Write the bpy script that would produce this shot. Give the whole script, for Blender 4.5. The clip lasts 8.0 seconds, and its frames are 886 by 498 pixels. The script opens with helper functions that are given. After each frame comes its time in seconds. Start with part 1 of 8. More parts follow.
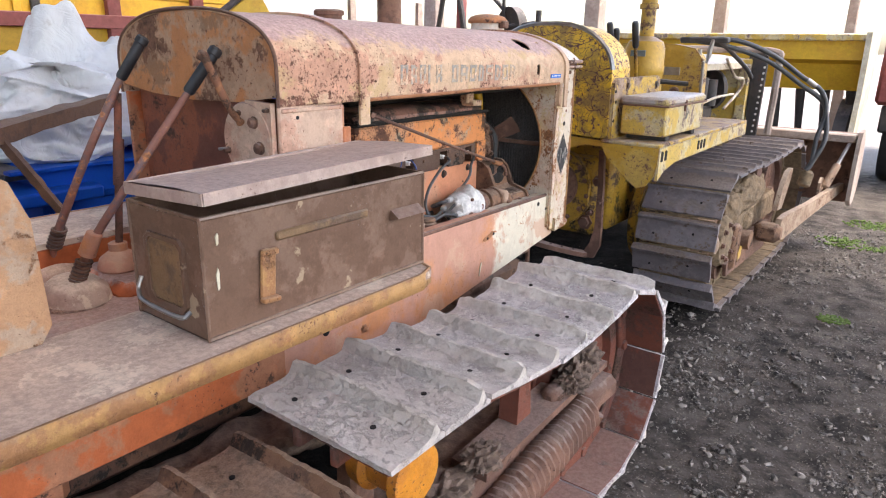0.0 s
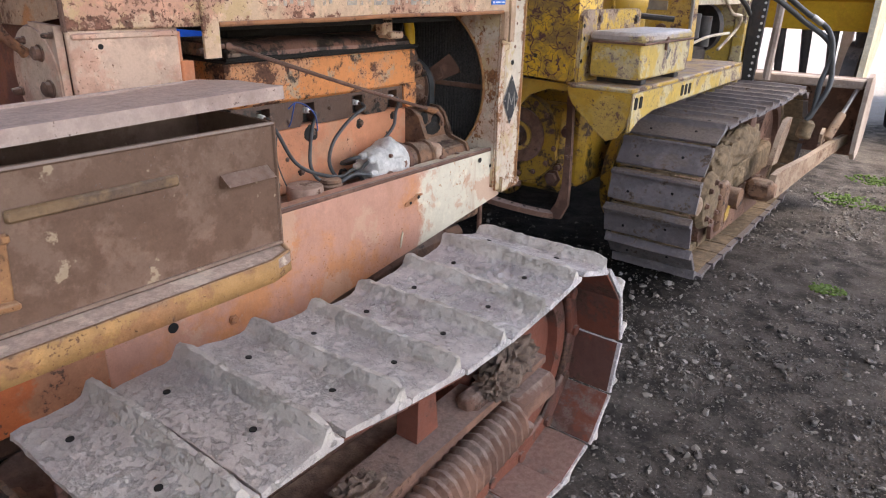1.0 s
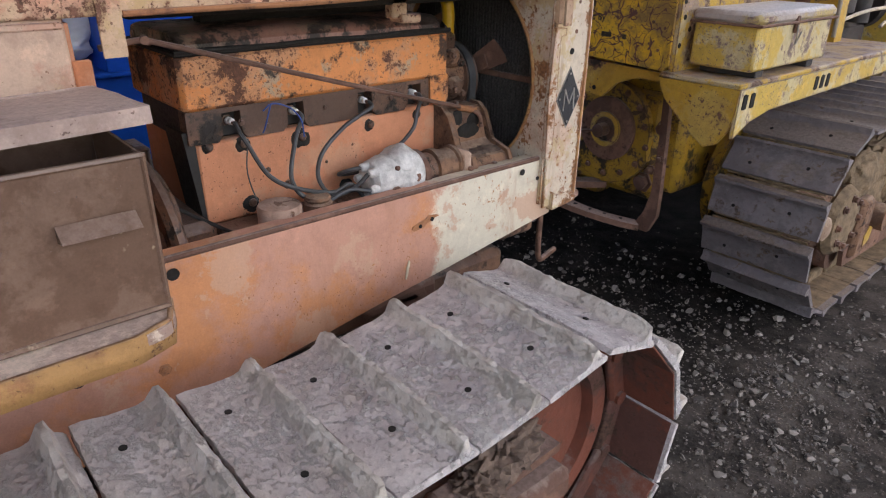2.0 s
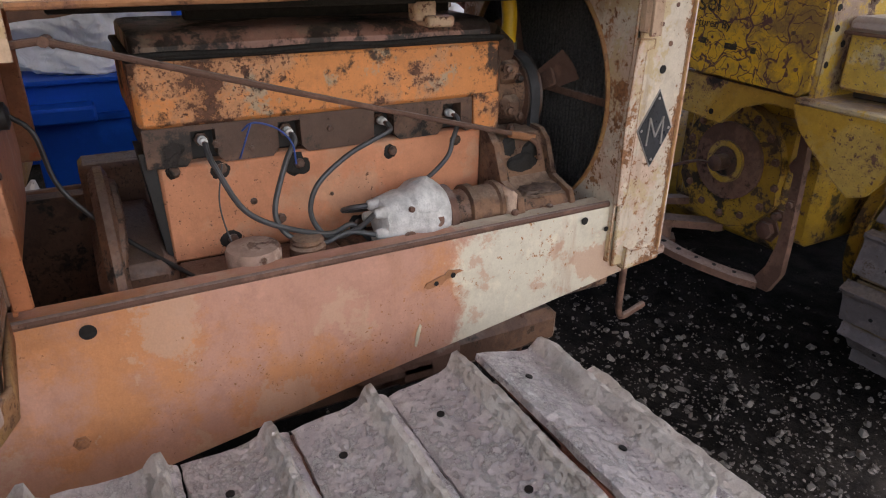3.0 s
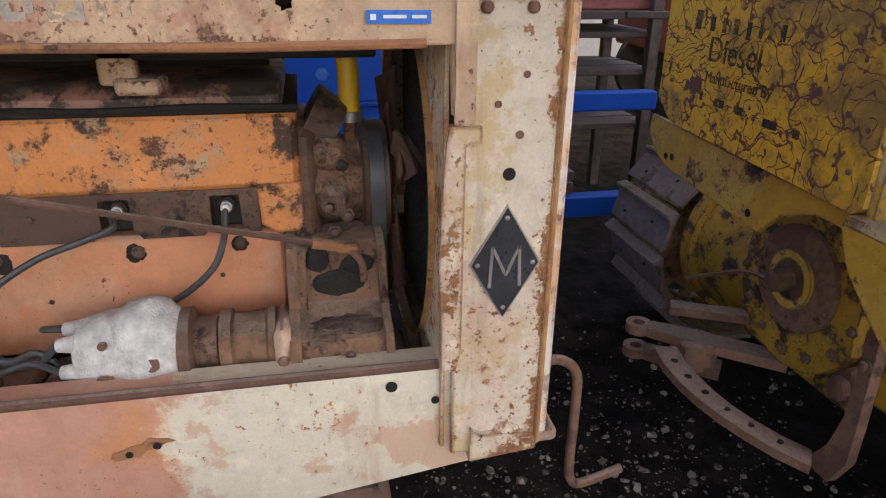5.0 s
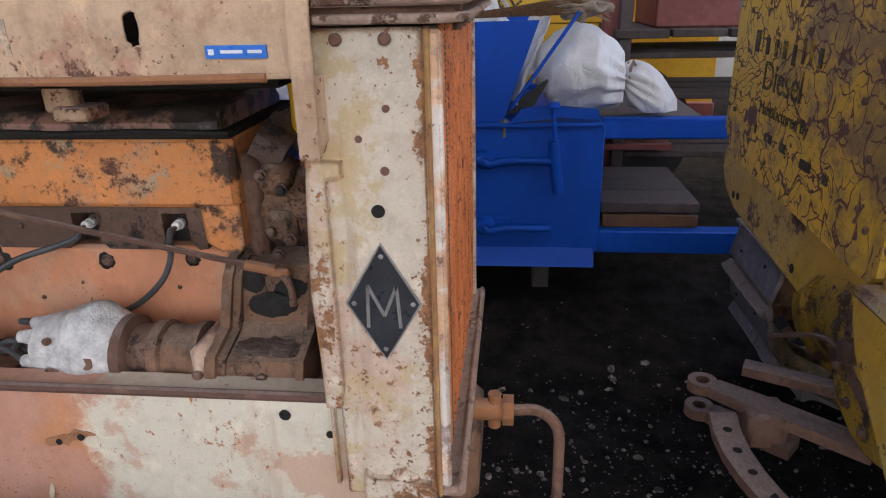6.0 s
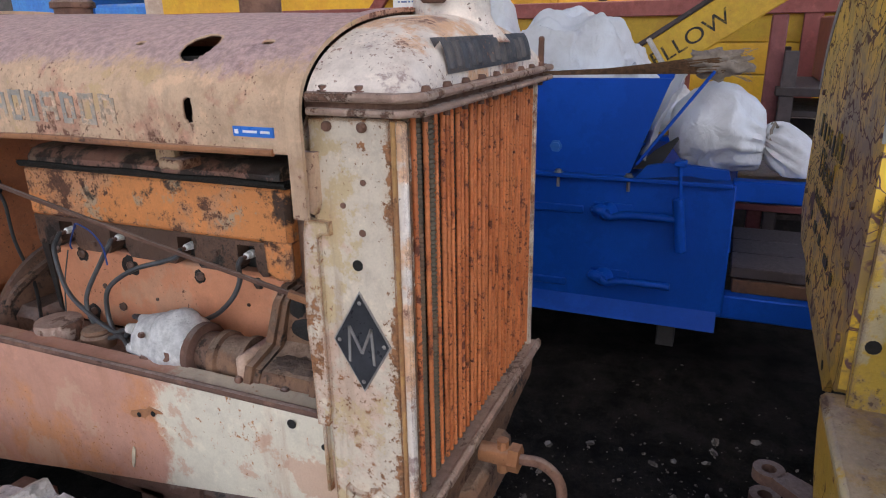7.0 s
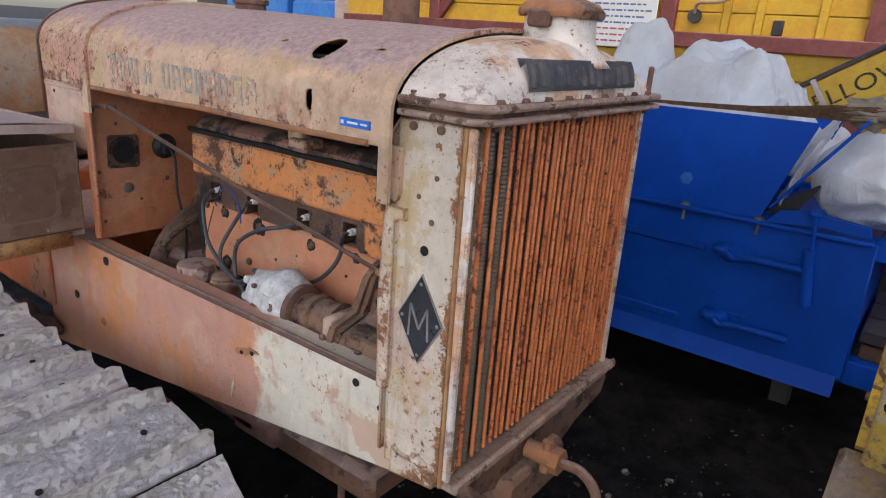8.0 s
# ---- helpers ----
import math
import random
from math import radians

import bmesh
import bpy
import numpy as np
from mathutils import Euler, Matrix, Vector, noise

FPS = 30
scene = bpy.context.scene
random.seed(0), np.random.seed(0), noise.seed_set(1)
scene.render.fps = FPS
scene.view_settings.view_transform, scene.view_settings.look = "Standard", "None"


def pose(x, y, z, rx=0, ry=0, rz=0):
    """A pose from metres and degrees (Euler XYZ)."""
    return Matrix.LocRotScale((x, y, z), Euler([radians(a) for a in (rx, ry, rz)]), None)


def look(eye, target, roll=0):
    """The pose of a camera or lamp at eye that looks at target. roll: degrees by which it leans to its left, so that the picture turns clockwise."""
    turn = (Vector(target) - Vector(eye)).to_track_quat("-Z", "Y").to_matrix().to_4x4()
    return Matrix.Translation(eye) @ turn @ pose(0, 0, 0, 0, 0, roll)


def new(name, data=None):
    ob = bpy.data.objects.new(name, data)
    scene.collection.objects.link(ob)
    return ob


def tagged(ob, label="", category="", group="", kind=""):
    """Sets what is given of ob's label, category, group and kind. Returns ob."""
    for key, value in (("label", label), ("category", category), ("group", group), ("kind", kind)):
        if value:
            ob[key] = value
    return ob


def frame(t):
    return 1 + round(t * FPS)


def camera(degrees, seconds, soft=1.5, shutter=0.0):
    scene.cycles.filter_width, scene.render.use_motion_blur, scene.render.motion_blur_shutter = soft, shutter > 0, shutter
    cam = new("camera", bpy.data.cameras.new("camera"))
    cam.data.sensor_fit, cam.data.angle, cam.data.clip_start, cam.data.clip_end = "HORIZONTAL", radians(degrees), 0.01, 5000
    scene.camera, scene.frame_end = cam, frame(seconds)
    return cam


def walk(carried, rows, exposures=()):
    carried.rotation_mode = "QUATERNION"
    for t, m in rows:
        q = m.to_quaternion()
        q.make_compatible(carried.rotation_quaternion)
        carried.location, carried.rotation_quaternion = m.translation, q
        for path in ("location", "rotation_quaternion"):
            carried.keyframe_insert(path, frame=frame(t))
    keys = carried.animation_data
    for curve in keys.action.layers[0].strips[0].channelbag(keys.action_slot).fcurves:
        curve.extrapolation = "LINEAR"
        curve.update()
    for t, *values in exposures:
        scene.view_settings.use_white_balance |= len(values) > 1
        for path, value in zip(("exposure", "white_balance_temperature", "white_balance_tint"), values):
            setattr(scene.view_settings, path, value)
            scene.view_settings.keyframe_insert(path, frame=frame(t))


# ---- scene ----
cam = camera(67.2, 8.0, soft=1.1)
PATH = [
    (0, (0.076, 0.0, 1.404), (-1.083, 1.52, 0.817), 1.0),
    (0.5, (0.099, 0.256, 1.376), (-1.038, 1.767, 0.724), -0.2),
    (1, (0.031, 0.489, 1.34), (-1.097, 1.968, 0.606), 1.3),
    (1.2, (-0.015, 0.602, 1.328), (-1.147, 2.074, 0.584), 1.7),
    (2.3, (-0.043, 1.116, 1.375), (-1.491, 2.197, 0.517), 0.5),
    (2.5, (-0.067, 1.19, 1.374), (-1.544, 2.229, 0.514), 0.8),
    (3, (-0.193, 1.399, 1.336), (-1.785, 2.275, 0.499), 0.8),
    (3.5, (-0.219, 1.613, 1.334), (-1.9, 2.314, 0.508), -0.6),
    (4, (-0.194, 1.827, 1.353), (-1.948, 2.345, 0.543), 0.0),
    (4.5, (-0.29, 2.014, 1.332), (-2.067, 2.478, 0.539), 0.5),
    (5, (-0.412, 2.207, 1.347), (-2.216, 2.577, 0.568), 0.7),
    (5.2, (-0.429, 2.29, 1.347), (-2.251, 2.564, 0.569), -0.1),
    (6.3, (-0.445, 2.712, 1.374), (-2.27, 2.317, 0.656), -1.4),
    (6.5, (-0.455, 2.77, 1.399), (-2.252, 2.254, 0.688), -1.4),
    (7, (-0.408, 2.923, 1.433), (-2.15, 2.172, 0.799), -1.0),
    (7.5, (-0.33, 3.062, 1.466), (-1.959, 2.082, 0.842), 1.1),
    (8, (-0.375, 3.09, 1.447), (-1.907, 1.961, 0.833), 4.1),
]
EXPOSURES = [(0.0, 2.45, 7000, 12), (1.0, 2.15, 7000, 12), (2.5, 1.78, 7300, 13), (3.5, 1.60, 7600, 14), (4.5, 1.68, 7700, 14), (5.2, 1.88, 7400, 13), (6.5, 1.70, 6900, 13), (8.0, 1.70, 6700, 12)]
walk(cam, [(t, look(eye, target, roll)) for t, eye, target, roll in PATH], exposures=EXPOSURES)

# ---------------------------------------------------------------- light
world = bpy.data.worlds.new("sky")
scene.world = world
world.use_nodes = True
wn = world.node_tree.nodes
sky = wn.new("ShaderNodeTexSky")
sky.sky_type = "NISHITA"
sky.sun_disc = False
sky.sun_elevation = radians(61)
sky.sun_rotation = radians(70)
sky.air_density, sky.dust_density, sky.ozone_density = 1.0, 3.0, 0.6
wn["Background"].inputs[1].default_value = 0.15
world.node_tree.links.new(sky.outputs[0], wn["Background"].inputs[0])
sun = new("sun", bpy.data.lights.new("sun", "SUN"))
sun.data.energy, sun.data.angle, sun.data.color = 0.7, radians(20), (1.0, 0.96, 0.91)
sun.matrix_basis = look((6.0, 4, 13), (0, 0, 0))


# ---------------------------------------------------------------- materials
class Nodes:
    """Short hand for building a node tree."""

    def __init__(self, name):
        self.mat = bpy.data.materials.new(name)
        self.mat.use_nodes = True
        self.t = self.mat.node_tree
        self.b = self.t.nodes["Principled BSDF"]

    def n(self, kind, **kw):
        node = self.t.nodes.new(kind)
        for k, v in kw.items():
            key = int(k[1:]) if k[0] == "i" and k[1:].isdigit() else k
            if isinstance(key, int):
                if hasattr(v, "is_output"):
                    self.t.links.new(v, node.inputs[key])
                else:
                    node.inputs[key].default_value = v
            elif key == "op":
                node.operation = v
            elif key == "blend":
                node.blend_type = v
        return node

    def link(self, a, b):
        self.t.links.new(a, b)

    def coords(self, shift=True):
        tc = self.n("ShaderNodeTexCoord").outputs["Object"]
        if not shift:
            return tc
        rnd = self.n("ShaderNodeObjectInfo").outputs["Random"]
        off = self.n("ShaderNodeVectorMath", op="SCALE", i0=(13.0, 7.0, 17.0))
        self.link(rnd, off.inputs["Scale"])
        return self.n("ShaderNodeVectorMath", op="ADD", i0=tc, i1=off.outputs[0]).outputs[0]

    def noise(self, co, scale, detail=6.0, rough=0.6, stretch=None):
        if stretch:
            co = self.n("ShaderNodeVectorMath", op="MULTIPLY", i0=co, i1=stretch).outputs[0]
        node = self.n("ShaderNodeTexNoise", i0=co)
        node.inputs["Scale"].default_value = scale
        node.inputs["Detail"].default_value = detail
        node.inputs["Roughness"].default_value = rough
        return node.outputs[0]

    def step(self, value, lo, hi, out0=0.0, out1=1.0):
        node = self.n("ShaderNodeMapRange", i0=value, i1=lo, i2=hi, i3=out0, i4=out1)
        node.interpolation_type = "SMOOTHSTEP"
        return node.outputs[0]

    def math(self, op, a, b):
        return self.n("ShaderNodeMath", op=op, i0=a, i1=b).outputs[0]

    def mix(self, fac, a, b, blend="MIX"):
        node = self.n("ShaderNodeMix", blend=blend)
        node.data_type = "RGBA"
        for sock, v in ((node.inputs[0], fac), (node.inputs[6], a), (node.inputs[7], b)):
            if hasattr(v, "is_output"):
                self.link(v, sock)
            else:
                sock.default_value = v if isinstance(v, float) else (*v[:3], 1.0)
        return node.outputs[2]

    def finish(self, colour, rough, bump=None, strength=0.3, distance=0.004, metal=0.0):
        for sock, v in (("Base Color", colour), ("Roughness", rough), ("Metallic", metal)):
            s = self.b.inputs[sock]
            if hasattr(v, "is_output"):
                self.link(v, s)
            else:
                s.default_value = (*v[:3], 1.0) if not isinstance(v, float) else v
        if isinstance(rough, float) and rough >= 0.85:
            self.b.inputs["Specular IOR Level"].default_value = 0.2
        if bump is not None:
            bn = self.n("ShaderNodeBump")
            bn.inputs["Strength"].default_value = strength
            bn.inputs["Distance"].default_value = distance
            self.link(bump, bn.inputs["Height"])
            self.link(bn.outputs[0], self.b.inputs["Normal"])
        return self.mat


def worn(name, paint, paint2, rust=(0.10, 0.045, 0.025), dust=(0.33, 0.27, 0.24), patch=3.0, patch_at=0.52, wear=0.62, spots=0.66,
         grime=0.0, dusty=0.5, rough=0.62, scale=9.0, over=None, drips=0.0, chips=None, mottle=0.5, relief=1.0, stain=None, edges=0.0, bias=(), vary=0.0, soft=1.0):
    """Old paint over metal: two paint tones in patches, rust where it has flaked, rust specks in clusters, and dust lying on what faces up.
    over: (axis, place, width, colour), a coat that begins at that place. chips: (threshold, colour), rubbed marks.
    stain: (threshold, colour), blotches with firm edges. edges: how far paint is rubbed off along edges.
    bias: (axis, none at, full at, amount), more rust towards one side of the thing."""
    k = Nodes(name)
    co = k.coords(shift=over is None and not bias)
    big = k.noise(co, patch, 5.0, 0.62)
    mid = k.noise(co, scale, 12.0, 0.72)
    fine = k.noise(co, 75.0, 8.0, 0.75)
    grit = k.noise(co, 260.0, 3.0, 0.6)
    lean = k.math("ADD", big, k.math("MULTIPLY", k.math("SUBTRACT", mid, 0.5), 0.7))
    colour = k.mix(k.step(lean, patch_at - 0.035 * soft, patch_at + 0.045 * soft), paint, paint2)
    if over:
        sep = k.n("ShaderNodeSeparateXYZ", i0=co).outputs["xyz".index(over[0])]
        wob = k.math("ADD", sep, k.math("MULTIPLY", k.math("SUBTRACT", mid, 0.5), 0.30))
        colour = k.mix(k.step(wob, over[1] - over[2], over[1] + over[2]), colour, over[3])
    tone = k.noise(co, 26.0, 8.0, 0.72)
    colour = k.mix(k.step(tone, 0.42, 0.66, 0.0, mottle), colour, k.mix(1.0, colour, (0.66, 0.62, 0.60), "MULTIPLY"))
    colour = k.mix(k.step(k.noise(co, 17.0, 8.0, 0.7), 0.54, 0.62, 0.0, mottle), colour, k.mix(1.0, colour, (1.28, 1.26, 1.24), "MULTIPLY"))
    if stain:
        blot = k.math("ADD", k.noise(co, 6.5, 8.0, 0.66), k.math("MULTIPLY", k.math("SUBTRACT", fine, 0.5), 0.15))
        colour = k.mix(k.step(blot, stain[0], stain[0] + 0.05, 0.0, 0.75), colour, stain[1])
    if drips:
        run = k.noise(co, 16.0, 5.0, 0.65, stretch=(1.0, 1.0, 0.12))
        colour = k.mix(k.step(run, 0.55, 0.68, 0.0, drips), colour, tuple(0.6 * a + 0.4 * b for a, b in zip(rust, paint)))
    if chips:
        colour = k.mix(k.step(k.noise(co, 11.0, 5.0, 0.6), chips[0], chips[0] + 0.03, 0.0, 0.75), colour, chips[1])
    flaked = k.math("ADD", k.math("MULTIPLY", mid, 0.62), k.math("ADD", k.math("MULTIPLY", big, 0.18), k.math("MULTIPLY", fine, 0.20)))
    if edges:
        bev = k.n("ShaderNodeBevel")
        bev.samples = 4
        bev.inputs["Radius"].default_value = 0.010
        dot = k.n("ShaderNodeVectorMath", op="DOT_PRODUCT", i0=bev.outputs[0], i1=k.n("ShaderNodeNewGeometry").outputs["Normal"]).outputs["Value"]
        rub = k.step(dot, 0.72, 0.995, edges, 0.0)
        flaked = k.math("ADD", flaked, rub)
    more = None
    for axis, lo, hi, amount in bias:
        sep = k.n("ShaderNodeSeparateXYZ", i0=co).outputs["xyz".index(axis)]
        one = k.step(sep, lo, hi, 0.0, amount) if lo < hi else k.step(sep, hi, lo, amount, 0.0)
        more = one if more is None else k.math("MAXIMUM", more, one)
    if bias:
        flaked = k.math("ADD", flaked, k.math("MULTIPLY", more, 0.7))
    halo = k.step(flaked, wear - 0.05, wear + 0.01, 0.0, 0.5)
    rustmask = k.step(flaked, wear - 0.010, wear + 0.016, 0.0, 0.95)
    area = k.step(k.noise(co, 4.0, 4.0, 0.55), 0.40, 0.62, -0.105, 0.0)
    dots = k.math("ADD", k.noise(co, 48.0, 6.0, 0.66), area)
    if bias:
        dots = k.math("ADD", dots, more)
    specks = k.step(dots, spots - 0.006, spots + 0.014, 0.0, 0.95)
    ring = k.step(dots, spots - 0.05, spots, 0.0, 0.45)
    pits = k.step(k.math("ADD", k.noise(co, 130.0, 3.0, 0.6), area), spots - 0.02, spots + 0.01, 0.0, 0.75)
    tint = tuple(0.55 * r_ * 1.7 + 0.45 * p_ for r_, p_ in zip(rust, paint))
    colour = k.mix(k.math("MAXIMUM", halo, ring), colour, tint)
    mask = k.math("MAXIMUM", rustmask, k.math("MAXIMUM", specks, pits))
    rusty = k.mix(k.step(fine, 0.32, 0.66), tuple(c * 0.40 for c in rust), tuple(min(1.0, c * 1.7) for c in rust))
    colour = k.mix(mask, colour, rusty)
    if grime:
        colour = k.mix(k.step(k.noise(co, 7.0, 10.0, 0.72), 0.645 - 0.3 * grime, 0.70 - 0.27 * grime, 0.0, 0.93), colour, (0.018, 0.014, 0.012))
    if dusty:
        up = k.n("ShaderNodeSeparateXYZ", i0=k.n("ShaderNodeNewGeometry").outputs["Normal"]).outputs[2]
        lie = k.step(k.math("ADD", up, k.math("MULTIPLY", k.math("SUBTRACT", k.noise(co, 9.0, 11.0, 0.74), 0.5), 1.5)), 0.58, 0.82, 0.0, dusty)
        colour = k.mix(lie, colour, k.mix(k.step(fine, 0.35, 0.65), tuple(c * 0.68 for c in dust), tuple(c * 1.2 for c in dust)))
    colour = k.mix(k.step(grit, 0.3, 0.7, 0.0, 0.13), colour, k.mix(1.0, colour, (0.45, 0.43, 0.42), "MULTIPLY"))
    if vary:
        rnd = k.n("ShaderNodeObjectInfo").outputs["Random"]
        colour = k.mix(k.step(rnd, 0.0, 1.0, 0.0, vary), colour, k.mix(1.0, colour, (0.42, 0.38, 0.36), "MULTIPLY"))
    r = k.step(mask, 0.0, 1.0, rough, min(0.95, rough + 0.25))
    height = k.math("SUBTRACT", k.math("ADD", k.math("MULTIPLY", fine, 0.8), k.math("MULTIPLY", tone, 0.5)), k.math("MULTIPLY", mask, 0.6))
    return k.finish(colour, r, height, min(1.0, 0.65 * relief), 0.003 * relief)


def plain(name, colour, rough=0.6, metal=0.0, vary=0.35, scale=20.0, bump=0.25, distance=0.002):
    k = Nodes(name)
    co = k.coords()
    a, b = k.noise(co, scale, 7.0, 0.65), k.noise(co, scale * 6, 4.0, 0.6)
    c = k.mix(k.step(a, 0.25, 0.75), tuple(x * (1 - vary) for x in colour), tuple(min(1.0, x * (1 + vary)) for x in colour))
    return k.finish(c, k.step(b, 0.2, 0.8, max(0.05, rough - 0.12), min(1.0, rough + 0.12)), k.math("ADD", a, b), bump, distance, metal)


def crusted(name):
    """Steel plate in lavender-grey dust with broken pale crumbs on it; a tan, smoother crust lies where the plate sweeps up into its grouser."""
    k = Nodes(name)
    co = k.coords()
    big, mid = k.noise(co, 5.0, 6.0, 0.65), k.noise(co, 22.0, 10.0, 0.70)
    fine, grit = k.noise(co, 62.0, 9.0, 0.74), k.noise(co, 300.0, 3.0, 0.6)
    z = k.n("ShaderNodeSeparateXYZ", i0=k.coords(shift=False)).outputs[2]
    plate = k.mix(k.step(mid, 0.36, 0.64), (0.50, 0.445, 0.445), (0.72, 0.66, 0.645))
    crumbs = k.math("ADD", k.math("MULTIPLY", fine, 0.7), k.math("MULTIPLY", big, 0.3))
    plate = k.mix(k.step(crumbs, 0.515, 0.555, 0.0, 0.9), plate, (0.88, 0.84, 0.81))
    plate = k.mix(k.step(k.noise(co, 60.0, 6.0, 0.7), 0.60, 0.66, 0.0, 0.75), plate, (0.26, 0.225, 0.225))
    tan = k.mix(k.step(mid, 0.36, 0.66), (0.60, 0.535, 0.475), (0.80, 0.745, 0.685))
    tan = k.mix(k.step(fine, 0.52, 0.68, 0.0, 0.25), tan, (0.48, 0.41, 0.36))
    rise = k.math("ADD", z, k.math("MULTIPLY", k.math("SUBTRACT", mid, 0.5), 0.030))
    c = k.mix(k.step(rise, 0.014, 0.026), plate, tan)
    c = k.mix(k.step(k.noise(co, 7.0, 7.0, 0.68), 0.55, 0.66, 0.0, 0.55), c, (0.54, 0.47, 0.41))
    along = k.n("ShaderNodeSeparateXYZ", i0=k.n("ShaderNodeNewGeometry").outputs["Position"]).outputs[1]
    earthy = k.step(k.math("ADD", along, k.math("MULTIPLY", big, 0.8)), 1.25, 2.1, 0.6, 0.0)
    c = k.mix(earthy, c, k.mix(fine, (0.46, 0.385, 0.33), (0.66, 0.575, 0.51)))
    c = k.mix(k.step(grit, 0.35, 0.7, 0.0, 0.16), c, k.mix(1.0, c, (0.42, 0.40, 0.40), "MULTIPLY"))
    h = k.math("ADD", k.math("MULTIPLY", k.step(crumbs, 0.50, 0.60), 0.8), k.math("ADD", k.math("MULTIPLY", mid, 1.0), k.math("MULTIPLY", fine, 0.7)))
    return k.finish(c, 0.9, h, 0.9, 0.0055)


RUST, DARKRUST = (0.14, 0.062, 0.035), (0.075, 0.04, 0.028)
M = {}
M["hood"] = worn("faded_hood_paint", (0.68, 0.46, 0.30), (0.62, 0.33, 0.22), (0.17, 0.075, 0.050), (0.52, 0.355, 0.34), patch=4.0, patch_at=0.52, wear=0.580, spots=0.600, dusty=0.92, drips=0.45, stain=(0.57, (0.62, 0.42, 0.21)), mottle=0.65, bias=(("z", 1.292, 1.266, 0.08), ("y", 2.30, 2.40, 0.03)), relief=1.3)
M["hood_side"] = worn("faded_cowl_side_paint", (0.62, 0.43, 0.32), (0.60, 0.35, 0.25), (0.20, 0.10, 0.06), (0.36, 0.225, 0.205), patch=4.0, patch_at=0.52, wear=0.605, spots=0.630, dusty=0.9, drips=0.4, stain=(0.60, (0.62, 0.44, 0.26)), mottle=0.65)
M["cowl"] = worn("flaking_orange_cowl_paint", (0.60, 0.25, 0.10), (0.56, 0.35, 0.23), (0.17, 0.080, 0.05), patch=4.0, wear=0.545, spots=0.66, dusty=0.3, scale=5.5, mottle=0.4, relief=1.8, stain=(0.545, (0.30, 0.17, 0.10)))
M["cream"] = worn("cream_column_paint", (0.68, 0.575, 0.45), (0.66, 0.475, 0.36), (0.24, 0.10, 0.04), patch=5.0, patch_at=0.54, wear=0.592, spots=0.600, dusty=0.2, drips=0.6, stain=(0.535, (0.60, 0.44, 0.22)), edges=0.20, bias=(("y", 2.480, 2.512, 0.16), ("y", 2.400, 2.380, 0.06), ("z", 1.12, 1.32, 0.07), ("z", 0.80, 0.68, 0.10)))
M["rail"] = worn("pink_and_cream_rail_paint", (0.53, 0.265, 0.185), (0.58, 0.24, 0.10), (0.30, 0.125, 0.04), patch=2.6, patch_at=0.54, wear=0.735, spots=0.660, dusty=0.2, over=("y", 1.99, 0.022, (0.66, 0.59, 0.46)), mottle=0.35, drips=0.30, stain=(0.55, (0.565, 0.335, 0.225)), edges=0.17, soft=2.2, bias=(("y", 1.98, 2.15, 0.065),))
M["orange"] = worn("orange_engine_paint", (0.66, 0.27, 0.14), (0.63, 0.31, 0.18), (0.10, 0.045, 0.025), patch=3.0, wear=0.650, spots=0.655, grime=0.06, dusty=0.3, mottle=0.3, edges=0.09)
M["head"] = worn("rusty_orange_head_paint", (0.74, 0.275, 0.085), (0.66, 0.31, 0.15), (0.10, 0.044, 0.028), patch=4.0, wear=0.545, spots=0.595, grime=0.30, dusty=0.2, stain=(0.555, (0.44, 0.37, 0.26)), mottle=0.3, edges=0.12)
M["oily"] = worn("oily_and_shaded_iron", (0.115, 0.062, 0.042), (0.19, 0.10, 0.062), (0.05, 0.028, 0.018), wear=0.55, spots=0.61, grime=0.34, dusty=0.25, rough=0.42, scale=14.0)
M["cover"] = worn("sooty_valve_cover", (0.40, 0.20, 0.15), (0.30, 0.20, 0.14), (0.03, 0.018, 0.014), patch=6.0, wear=0.53, grime=0.60, dusty=0.12, rough=0.4)
M["firewall"] = worn("orange_firewall_paint", (0.52, 0.185, 0.08), (0.55, 0.24, 0.13), RUST, wear=0.62, spots=0.65, dusty=0.2)
M["tube"] = worn("orange_radiator_paint", (0.84, 0.27, 0.10), (0.72, 0.20, 0.065), (0.17, 0.055, 0.035), patch=7.0, wear=0.565, spots=0.605, dusty=0.0, scale=22.0, mottle=0.4, vary=0.16)
M["tube_bare"] = worn("olive_bare_radiator_tube", (0.15, 0.115, 0.075), (0.24, 0.14, 0.08), DARKRUST, wear=0.58, dusty=0.1, scale=16.0)
M["header"] = worn("header_tank_paint", (0.80, 0.70, 0.61), (0.76, 0.46, 0.27), (0.20, 0.095, 0.065), patch=5.0, patch_at=0.54, wear=0.580, spots=0.62, dusty=0.1, edges=0.12, mottle=0.5, stain=(0.565, (0.27, 0.155, 0.145)))
M["rust"] = worn("brown_rust", (0.155, 0.080, 0.056), (0.24, 0.125, 0.085), DARKRUST, dust=(0.33, 0.255, 0.225), wear=0.57, dusty=0.55, rough=0.8, relief=1.6)
M["rust_red"] = worn("red_rust", (0.19, 0.058, 0.034), (0.12, 0.05, 0.038), DARKRUST, wear=0.55, dusty=0.45, rough=0.8, relief=1.4)
M["rust_orange"] = worn("orange_rust_pipe", (0.42, 0.185, 0.085), (0.27, 0.12, 0.07), DARKRUST, wear=0.56, dusty=0.3, rough=0.85, scale=18.0, relief=1.5)
M["shoe"] = crusted("dusty_grey_track_steel")
